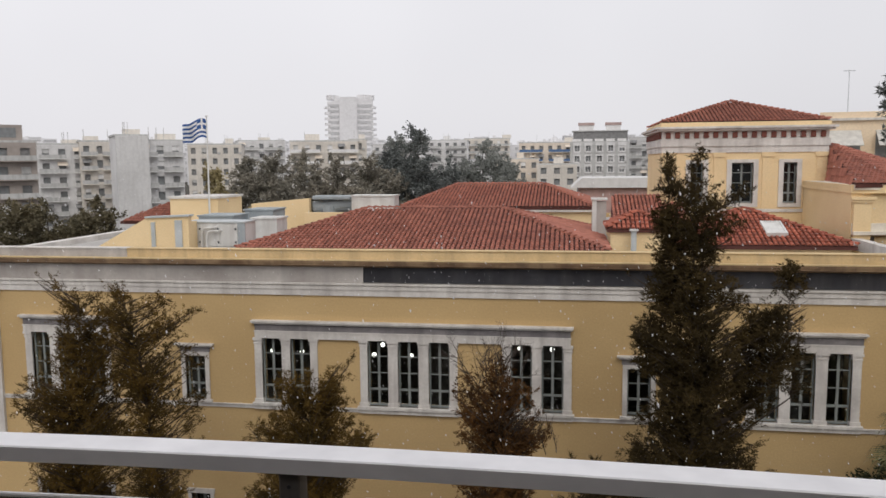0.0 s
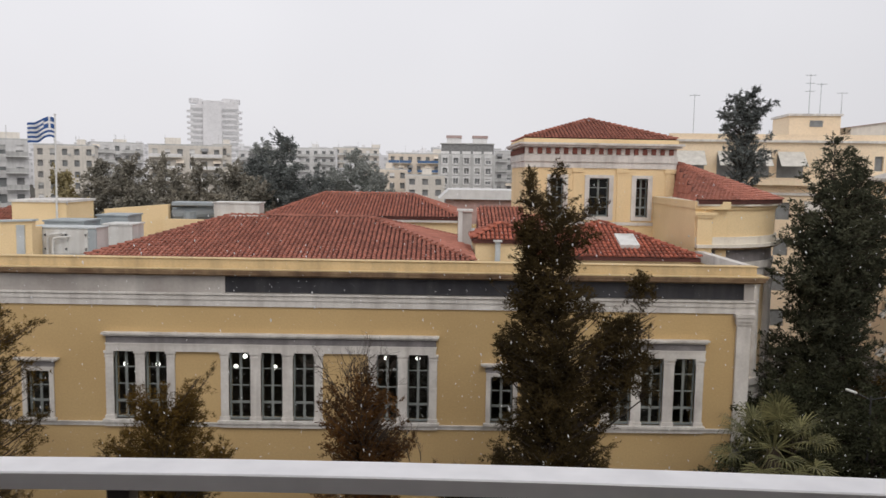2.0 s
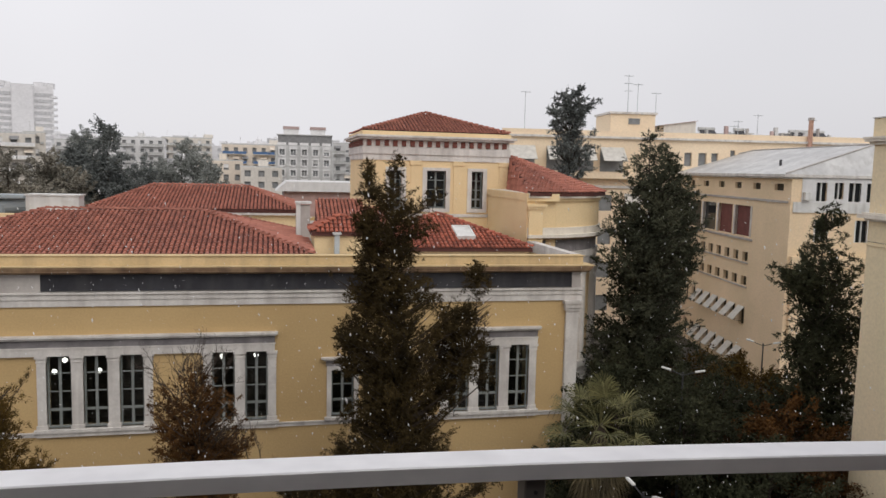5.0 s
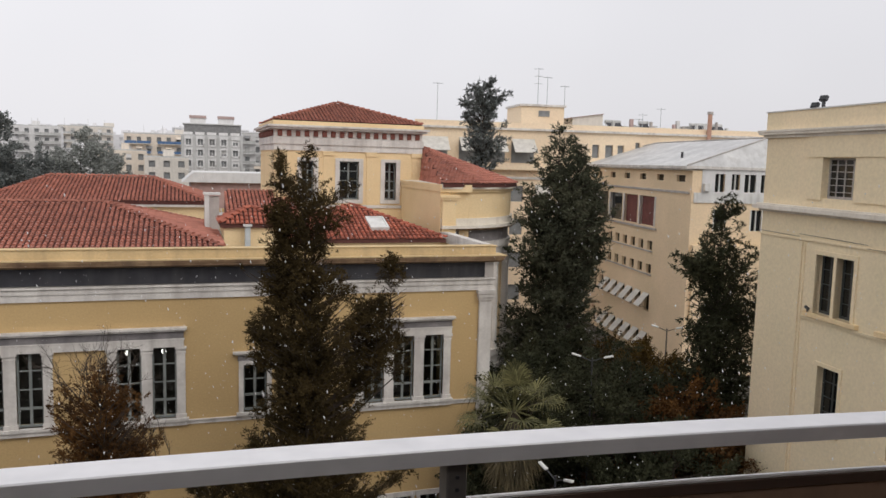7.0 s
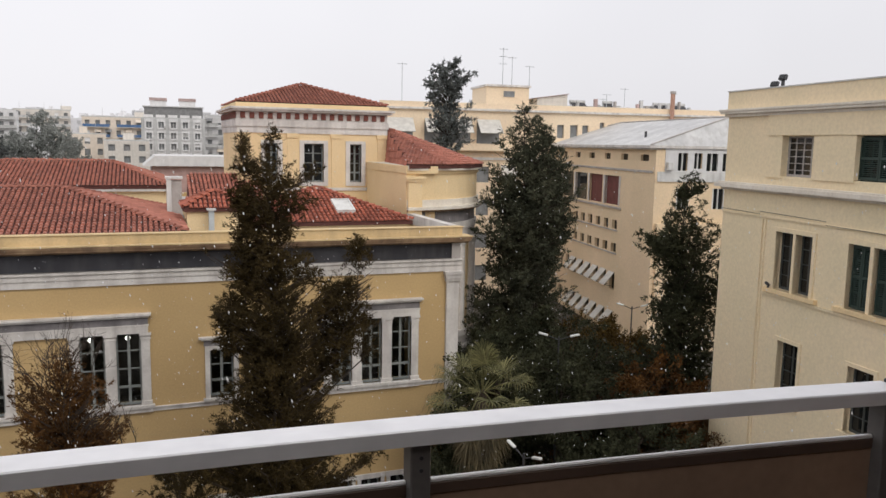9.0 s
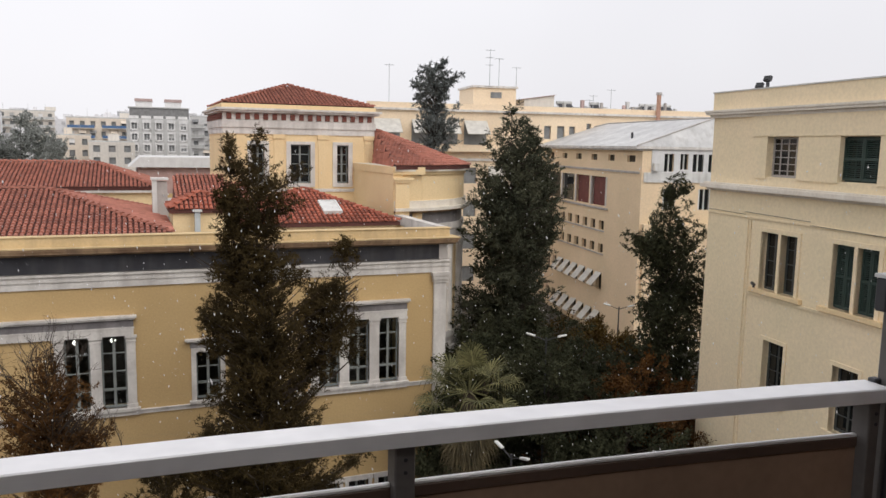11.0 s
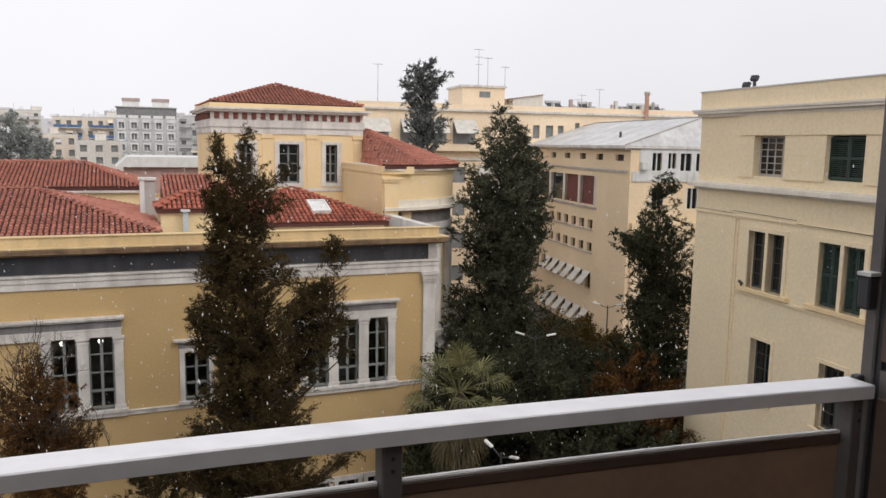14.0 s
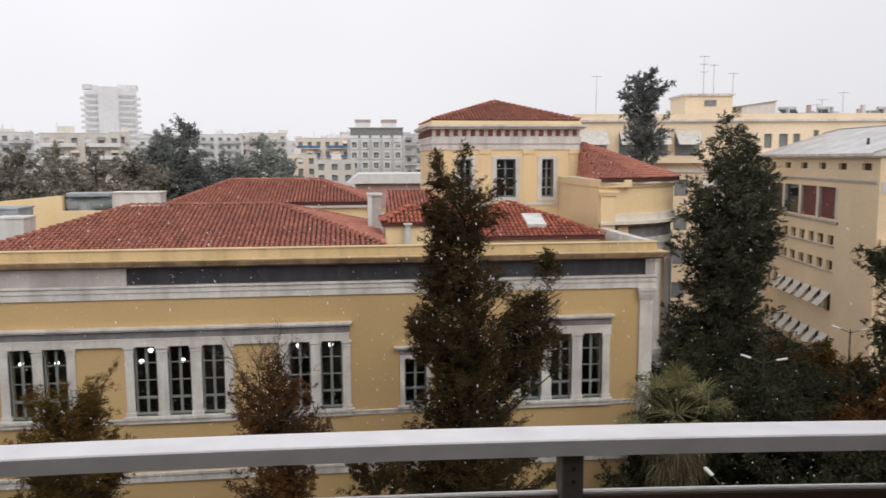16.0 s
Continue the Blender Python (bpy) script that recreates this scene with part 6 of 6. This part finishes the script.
def block(az_, dist, width, el, floors, wall, label, depth=12.0, balcony=True, cols=0, turn=0.0, band=None, bottom=None, name="apartment_block", store=3.1, setback=0):
    """An apartment house facing the yard: az in degrees to the right of the wall's normal, top in metres."""
    dist, width, floors = dist * 1.6, width * 1.6, math.ceil(floors * 1.5)
    top = top_at(el, dist)
    c = polar(az_, dist)
    g = ground_z(c.x, c.y)
    m = Matrix.Translation((c.x, c.y, 0)) @ pose(0, 0, 0, 0, 0, -az_ + turn)
    t = thing(name, (c.x, c.y, g), label, "building")
    cols = cols or max(3, int(width / 2.9))
    bm = bmesh.new()
    box(bm, -width / 2, width / 2, 0.6, depth, g - 1, top, m=m)
    part("body", bm, wall, t)
    part("roof_edge", boxes((-width / 2 - 0.2, width / 2 + 0.2, 0.3, depth + 0.2, top, top + 0.35), m=m), CITY_GREY, t)
    step = width / cols
    holes = []
    for f in range(floors):
        z = top - store * (f + 1)
        for k in range(cols):
            x = -width / 2 + step * (k + 0.5)
            holes.append((x - step * 0.22, x + step * 0.22, z + 0.5, z + 2.2))
    bm = bmesh.new()
    pierced(bm, -width / 2, width / 2, g - 1, top, 0.0, 0.6, holes, m=m)
    part("facade", bm, wall, t)
    for k, (a, b, z0, z1) in enumerate(holes):
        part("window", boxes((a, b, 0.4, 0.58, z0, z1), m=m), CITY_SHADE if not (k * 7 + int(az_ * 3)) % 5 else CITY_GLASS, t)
    if balcony:
        for f in range(floors):
            z = top - store * (f + 1)
            for s in ((-width / 2 + 0.2, -width * 0.06), (width * 0.06, width / 2 - 0.2)):
                b = part("balcony", boxes((s[0], s[1], -1.3, -0.003, z - 0.05, z + 0.12), m=m), wall, t)
                part("railing", boxes((s[0], s[1], -1.3, -1.22, z + 0.12, z + 0.95), m=m), band or (CITY_BROWN if wall is CITY_BROWN else CITY_GREY), b)
    vary = random.Random(int(az_ * 31 + 900))
    for k, (a, b, z0, z1) in enumerate(holes):
        q = vary.random()
        if q < 0.22:
            part("roller_shutter", boxes((a, b, 0.2, 0.3, z0 + (z1 - z0) * vary.uniform(0.2, 0.6), z1), m=m), CITY_WHITE if q < 0.12 else CITY_GREY, t)
        elif q < 0.34 and balcony:
            bm = bmesh.new()
            prism(bm, [(0, -0.02, z1 + 0.3), (0, -1.25, z1 - 0.5), (0, -1.25, z1 - 0.56), (0, -0.02, z1 + 0.2)], (a - 0.3, 0, 0), (b + 0.3, 0, 0))
            bm.transform(m)
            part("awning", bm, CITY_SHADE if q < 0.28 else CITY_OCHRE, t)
        elif q < 0.44 and not balcony:
            part("air_conditioner", boxes((b + 0.1, b + 0.9, -0.35, -0.003, z0 - 0.1, z0 + 0.45), m=m), CITY_GREY, t)
    if setback:
        part("setback_floor", boxes((-width / 2 + 1.5, width / 2 - 1.5, 2.6, depth - 1, top + 0.35, top + 3.0), m=m), wall, t)
        part("setback_window", boxes((-width / 2 + 2.5, width / 2 - 2.5, 2.5, 2.58, top + 0.9, top + 2.5), m=m), CITY_GLASS, t)
    rng = random.Random(int(az_ * 100 + dist))
    for k in range(3):
        x = rng.uniform(-width / 2 + 1, width / 2 - 2)
        if k < 1:
            hw, hh = rng.uniform(1.6, 4.2), rng.uniform(0.8, 1.8)
            part("roof_hut", boxes((x, x + hw, 4, 7, top + 0.35, top + 0.35 + hh), m=m), CITY_CREAM if rng.random() < 0.5 else wall, t)
        bm = bmesh.new()
        tube(bm, m @ Vector((x, 2, top)), m @ Vector((x, 2, top + 2.8)), 0.06, sides=4)
        part("aerial", bm, CITY_GREY, t)
    return t


block(-38.95, 92, 8.5, 1.55, 7, CITY_BROWN, "brownish weathered apartment block with grey balconies", turn=8, setback=1, band=CITY_GREY)
block(-34.4, 120, 8.0, 1.4, 6, CITY_WHITE, "white apartment block with grey balconies", turn=4)
block(-32.6, 118, 5.0, 1.6, 7, CITY_CREAM, "narrow cream apartment block", turn=4)
block(-30.55, 104, 3.8, 2.0, 0, CITY_WHITE, "blank white party wall of an apartment house", balcony=False, cols=1, turn=6, depth=14)
block(-28.8, 106, 5.6, 1.65, 6, CITY_WHITE, "white apartment block with deep grey balconies", turn=4, setback=0)
block(-25.2, 150, 9.5, 1.4, 3, CITY_CREAM, "cream house with few windows", balcony=False, turn=-6)
block(-22.0, 175, 10, 1.65, 4, CITY_WHITE, "apartment block paled in colour to look hazed", turn=5)
block(-17.6, 135, 11.5, 1.6, 4, CITY_CREAM, "cream apartment block with balconies and blue shades", turn=0, band=CITY_WHITE)
block(-15.2, 136, 3.0, 1.7, 2, CITY_CREAM, "cream party wall beside the balconies", balcony=False, cols=1)
mb = block(2.2, 150, 10.3, 1.35, 6, CITY_WHITE, "white modernist block with framed grey windows", cols=5, balcony=False, store=3.1)
mm = Matrix.Translation(polar(2.2, 240)) @ pose(0, 0, 0, 0, 0, -2.2)
mt = top_at(1.35, 240)
for k in range(6):
    x = -8.24 + 3.296 * k
    part("pilaster", boxes((x - 0.42, x + 0.42, -0.3, -0.003, 0, mt), m=mm), CITY_GREY, mb)
for f in range(7):
    for k in range(5):
        x = -8.24 + 3.296 * (k + 0.5)
        z = mt - 3.1 * (f + 1)
        part("window_frame", boxes((x - 1.05, x - 0.74, -0.22, -0.003, z + 0.3, z + 2.4), (x + 0.74, x + 1.05, -0.22, -0.003, z + 0.3, z + 2.4), (x - 0.74, x + 0.74, -0.22, -0.003, z + 2.2, z + 2.4), (x - 0.74, x + 0.74, -0.35, -0.003, z + 0.1, z + 0.5), m=mm), CITY_WHITE, mb)
        part("mullion", boxes((x - 0.06, x + 0.06, 0.3, 0.398, z + 0.5, z + 2.2), m=mm), CITY_WHITE, mb)
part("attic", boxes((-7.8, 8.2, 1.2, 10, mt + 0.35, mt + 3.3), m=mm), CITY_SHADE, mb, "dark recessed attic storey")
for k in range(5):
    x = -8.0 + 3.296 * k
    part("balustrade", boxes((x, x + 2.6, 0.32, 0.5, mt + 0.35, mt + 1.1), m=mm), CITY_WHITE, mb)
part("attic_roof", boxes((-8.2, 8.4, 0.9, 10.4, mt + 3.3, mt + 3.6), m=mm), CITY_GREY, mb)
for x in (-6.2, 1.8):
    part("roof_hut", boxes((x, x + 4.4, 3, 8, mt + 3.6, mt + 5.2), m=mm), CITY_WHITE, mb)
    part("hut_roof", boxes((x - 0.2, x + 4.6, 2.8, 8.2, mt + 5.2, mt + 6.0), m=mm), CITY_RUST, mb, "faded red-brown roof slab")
block(5.3, 158, 6.0, 1.6, 6, CITY_WHITE, "white block with continuous ribbon balconies", turn=-6)
block(-1.6, 165, 11.0, 1.35, 3, CITY_OCHRE, "low block with blue awnings", band=BLUE_AWNING)
block(-3.6, 150, 8.0, 0.2, 3, CITY_OCHRE, "ochre house with rubble-coloured roof", balcony=False)
block(-0.8, 140, 7.0, -0.2, 2, CITY_CREAM, "low cream rendered house with small windows", balcony=False)
block(-12.6, 190, 10, 1.3, 4, CITY_WHITE, "pale apartment block behind trees", turn=5)
block(-9.0, 200, 12, 1.6, 4, CITY_WHITE, "pale apartment block behind trees", turn=-5)
block(-5.8, 210, 12, 1.7, 4, CITY_CREAM, "cream apartment block paled in colour to look hazed", turn=3)

# the tower block on the skyline, haze put into its wall colour
hr = thing("tower_block", (*polar(-15.7, 380).xy, 0), "tower block with snowfall haze painted into its walls", "building")
hm = Matrix.Translation(polar(-15.7, 380)) @ pose(0, 0, 0, 0, 0, 15.7)
ht_ = top_at(4.75, 380)
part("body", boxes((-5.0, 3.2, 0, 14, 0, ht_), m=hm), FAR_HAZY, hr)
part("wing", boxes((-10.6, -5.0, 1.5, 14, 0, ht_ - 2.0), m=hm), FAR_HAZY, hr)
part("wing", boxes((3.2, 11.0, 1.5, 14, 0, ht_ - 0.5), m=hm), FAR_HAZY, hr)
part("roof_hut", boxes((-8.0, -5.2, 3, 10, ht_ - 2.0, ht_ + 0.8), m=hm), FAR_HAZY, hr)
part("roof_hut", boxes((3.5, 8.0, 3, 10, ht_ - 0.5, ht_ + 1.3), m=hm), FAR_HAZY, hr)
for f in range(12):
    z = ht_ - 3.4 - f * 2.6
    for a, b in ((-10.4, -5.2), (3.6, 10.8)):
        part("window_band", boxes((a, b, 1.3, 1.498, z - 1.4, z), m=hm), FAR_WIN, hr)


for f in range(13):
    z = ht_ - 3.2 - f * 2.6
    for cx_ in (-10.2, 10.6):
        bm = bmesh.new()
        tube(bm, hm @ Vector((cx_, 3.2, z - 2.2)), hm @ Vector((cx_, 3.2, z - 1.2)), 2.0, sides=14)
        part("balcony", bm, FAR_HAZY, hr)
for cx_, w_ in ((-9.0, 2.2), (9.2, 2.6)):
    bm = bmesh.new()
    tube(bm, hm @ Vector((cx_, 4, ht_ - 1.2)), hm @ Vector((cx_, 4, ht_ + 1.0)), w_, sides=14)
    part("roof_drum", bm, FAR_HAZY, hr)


def far_city():
    """Countless houses climbing to the skyline, their colours paled to mimic haze."""
    rng = random.Random(12)
    body, win = bmesh.new(), bmesh.new()
    for k in range(620):
        az_ = rng.uniform(-42, 48)
        d = rng.choice((330, 400, 480, 560, 660, 780, 900)) * rng.uniform(0.92, 1.08)
        c = polar(az_, d)
        g = ground_z(c.x, c.y)
        h = rng.uniform(9, 17) + (4 if rng.random() < 0.15 else 0)
        h = min(h, top_at(1.75 + rng.uniform(-0.5, 0.25), d) - g)
        w, dp = rng.uniform(8, 18), rng.uniform(8, 14)
        m = Matrix.Translation((c.x, c.y, g)) @ pose(0, 0, 0, 0, 0, -az_ + rng.uniform(-35, 35))
        box(body, -w / 2, w / 2, 0, dp, -2, h, m=m)
        if rng.random() < 0.6:
            x = rng.uniform(-w / 2, w / 2 - 3)
            box(body, x, x + 3, 3, 6, h, h + 2.2, m=m)
        for f in range(int(h / 3)):
            z = h - 1.0 - f * 3
            if d < 620:
                n = int(w / 3)
                for i in range(n):
                    x = -w / 2 + (i + 0.5) * w / n
                    box(win, x - 0.7, x + 0.7, -0.25, -0.02, z - 1.3, z, m=m)
            else:
                box(win, -w / 2 + 0.6, w / 2 - 0.6, -0.3, -0.02, z - 1.1, z, m=m)
    t = thing("far_city", (0, 300, 0), "countless houses climbing to the skyline, haze painted into their colour", "city", kind="stuff")
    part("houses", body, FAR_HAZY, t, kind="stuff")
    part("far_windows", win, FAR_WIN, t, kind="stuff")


far_city()
# Park trees: haze over the crowns comes from their leaf colours.
ROUND = [(0.25, 2.0), (0.45, 4.2), (0.65, 4.4), (0.85, 3.0), (1.0, 0.6)]
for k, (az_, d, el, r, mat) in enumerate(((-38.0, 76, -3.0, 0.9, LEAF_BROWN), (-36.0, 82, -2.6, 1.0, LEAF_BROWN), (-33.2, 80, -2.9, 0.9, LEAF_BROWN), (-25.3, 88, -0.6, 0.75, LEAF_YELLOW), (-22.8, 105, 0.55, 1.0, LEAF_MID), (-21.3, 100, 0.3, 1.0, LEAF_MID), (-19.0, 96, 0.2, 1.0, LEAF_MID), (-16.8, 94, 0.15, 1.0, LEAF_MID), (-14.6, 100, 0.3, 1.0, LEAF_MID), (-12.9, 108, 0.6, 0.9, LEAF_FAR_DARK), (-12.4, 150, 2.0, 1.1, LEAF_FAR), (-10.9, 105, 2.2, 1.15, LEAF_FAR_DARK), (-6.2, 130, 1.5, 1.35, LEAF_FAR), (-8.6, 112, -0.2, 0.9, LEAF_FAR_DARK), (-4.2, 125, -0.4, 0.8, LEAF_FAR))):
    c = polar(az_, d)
    tree("park_tree", c.x, c.y, top_at(el, d), [(a, b * r) for a, b in ROUND], 130, mat, "dark park tree between the houses" if mat is not LEAF_FAR else "park tree with haze greyed into its leaf colour", 70 + k, size=0.27, count=110, spread=0.6, gap=0.9, trunk=0.35, twig=False, slim=0.36, uneven=0.7, inner=0.4)

# low far roofs just behind the tiled ones
lr = thing("pale_roof_lantern", (4.0, 78, 0), "low pale metal roof lantern", "roof")
part("base", boxes((1.0, 8.2, 74, 84, 0, 16.6)), PINK, lr)
bm = bmesh.new()
prism(bm, [(0.2, 73.5, 16.6), (9.2, 73.5, 16.6), (8.0, 73.5, 17.5), (1.2, 73.5, 17.5)], (0, 0, 0), (0, 8, 0))
part("roof", bm, CITY_WHITE, lr)

# ---- balcony ----
ZR = 19.0 - 0.75


def rail_y(x):
    """The rail's outer edge, slightly bowed."""
    return 2.012 - 0.0345 * x - 0.0219 * x * x


def bar(x0, x1, dy0, dy1, z0, z1, n=16):
    bm = bmesh.new()
    rows = []
    for k in range(n + 1):
        x = x0 + (x1 - x0) * k / n
        y = rail_y(x)
        rows.append([bm.verts.new(p) for p in ((x, y + dy0, z0), (x, y + dy1, z0), (x, y + dy1, z1 - 0.004), (x, y + dy1 - 0.004, z1), (x, y + dy0 + 0.004, z1), (x, y + dy0, z1 - 0.004))])
    for a, b in zip(rows, rows[1:]):
        for k in range(6):
            bm.faces.new((a[k], a[(k + 1) % 6], b[(k + 1) % 6], b[k]))
    bm.faces.new(rows[0][::-1])
    bm.faces.new(rows[-1])
    bmesh.ops.recalc_face_normals(bm, faces=bm.faces[:])
    return bm


bal = thing("balcony_railing", (0.3, 1.95, 17.25), "pale aluminium balcony railing with brown infill panels", "railing")
part("top_rail", bar(-4.2, 2.255, -0.109, 0.0, ZR - 0.045, ZR), ALU, bal, "white-topped aluminium handrail")
for x in (-3.79, -2.31, -0.83, 0.664, 2.215):
    y = rail_y(x)
    p_ = part("post", boxes((x - 0.029, x + (0.029 if x < 2 else 0.02), y - 0.095, y - 0.03, 17.25, ZR - 0.046), bevel=0.004), ALU_DARK, bal)
    for zz in (ZR - 0.085, ZR - 0.12):
        bm = bmesh.new()
        tube(bm, (x, y - 0.0955, zz), (x, y - 0.0985, zz), 0.006, sides=6)
        part("screw", bm, DARK_METAL, p_)
for x0, x1 in ((-4.2, -3.82), (-3.76, -2.34), (-2.28, -0.86), (-0.8, 0.634), (0.694, 2.185)):
    part("panel_cap", bar(x0, x1, -0.060, -0.043, ZR - 0.172, ZR - 0.162, 6), ALU, bal)
    pn = part("panel_frame", bar(x0, x1, -0.062, -0.041, ZR - 0.205, ZR - 0.173, 6), SASH_BROWN, bal, "dark brown panel frame")
    part("infill_panel", bar(x0, x1, -0.058, -0.045, 17.33, ZR - 0.206, 6), BROWN, bal, "brown ribbed infill panel")
part("rail_bracket", boxes((2.255, 2.288, 1.78, 1.81, ZR - 0.03, ZR + 0.012), bevel=0.004), DARK_METAL, bal)

# glazed screen closing the balcony's end
gs = thing("glazed_screen", (2.3, 1.2, 17.25), "grey aluminium glazed screen at the balcony end", "screen")
part("corner_post", boxes((2.285, 2.38, 1.752, 1.8, 17.25, 20.4), bevel=0.006), ALU_DARK, gs)
part("seal", boxes((2.30, 2.36, 1.735, 1.752, 17.25, 20.4)), DARK_METAL, gs, "black rubber seal")
part("sash", boxes((2.292, 2.37, 1.655, 1.735, 18.32, 20.3), (2.292, 2.37, 1.655, 1.735, 17.38, 18.2), bevel=0.005), SASH_BROWN, gs)
part("post", boxes((2.32, 2.38, -0.55, -0.45, 17.25, 20.4)), ALU_DARK, gs)
for z in (17.3, 18.2, 20.3):
    part("transom", boxes((2.30, 2.375, -0.45, 1.735, z, z + 0.09 if z < 20 else z + 0.1)), ALU_DARK, gs)
part("pane", boxes((2.342, 2.35, -0.45, 1.655, 18.29, 20.3)), GLASS_DARK, gs)
part("panel", boxes((2.335, 2.355, -0.45, 1.655, 17.39, 18.2)), BROWN, gs)
part("lock_box", boxes((2.24, 2.2845, 1.755, 1.80, 18.49, 18.60), bevel=0.006), DARK_METAL, gs, "small black lock box")
part("lock_cap", boxes((2.237, 2.2845, 1.752, 1.803, 18.60, 18.612)), WHITE_BOX, gs)

# unseen building round the balcony; its height and dark colours shade the rail
own_b = thing("own_building", (0, -4, 0), "unseen grey-brown building behind the balcony, added to shade the rail", "building")
part("balcony_slab", boxes((-5.5, 2.9, -0.6, 2.06, 17.05, 17.25)), FLOOR_DARK, own_b, "unseen balcony floor, darkened to cut bounce light on the rail")
part("lintel_band", boxes((-5.5, 2.9, -0.597, -0.5, 20.1, 20.4)), CITY_BROWN, own_b)
bm = bmesh.new()
pierced(bm, -12, 6, 0, 22.2, -0.9, -0.6, [(-5.0, 2.1, 17.25, 20.1)])
part("wall", bm, CITY_BROWN, own_b)
# Unseen dark room, so the rail's near side reflects little light.
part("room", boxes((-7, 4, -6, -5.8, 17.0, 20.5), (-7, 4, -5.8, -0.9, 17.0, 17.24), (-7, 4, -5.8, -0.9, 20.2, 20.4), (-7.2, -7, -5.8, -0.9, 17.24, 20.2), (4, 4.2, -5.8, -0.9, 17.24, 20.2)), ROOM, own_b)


# ---- falling snow ----
def snow():
    rng = np.random.default_rng(8)
    n = 5200
    a = np.radians(rng.uniform(-45, 62, n))
    d = 3.5 + 24 * rng.random(n) ** 0.6
    z = 9.5 + 9.4 * rng.random(n)
    c = np.stack([np.sin(a) * d, np.cos(a) * d, z], 1)
    r = 0.002 + 0.0075 * rng.random(n) ** 2.4 * np.clip(d / 9, 0.6, 1.7)
    fall = np.stack([rng.normal(0.18, 0.12, n), rng.normal(0, 0.08, n), -np.ones(n)], 1) * (r * rng.uniform(1.2, 3.2, n))[:, None]
    side = np.stack([np.cos(a), -np.sin(a), np.zeros(n)], 1) * r[:, None]
    deep = np.stack([np.sin(a), np.cos(a), np.zeros(n)], 1) * r[:, None]
    v = np.stack([c + fall, c + side, c + deep, c - side, c - deep, c - fall], 1).reshape(-1, 3)
    f = []
    for k in range(n):
        o = 6 * k
        for p, q in ((1, 2), (2, 3), (3, 4), (4, 1)):
            f += [(o, o + p, o + q), (o + 5, o + q, o + p)]
    ob = raw("falling_snow", v, f, SNOW)
    tagged(ob, "sparse white snowflakes falling through the air", "snow", kind="stuff")


snow()
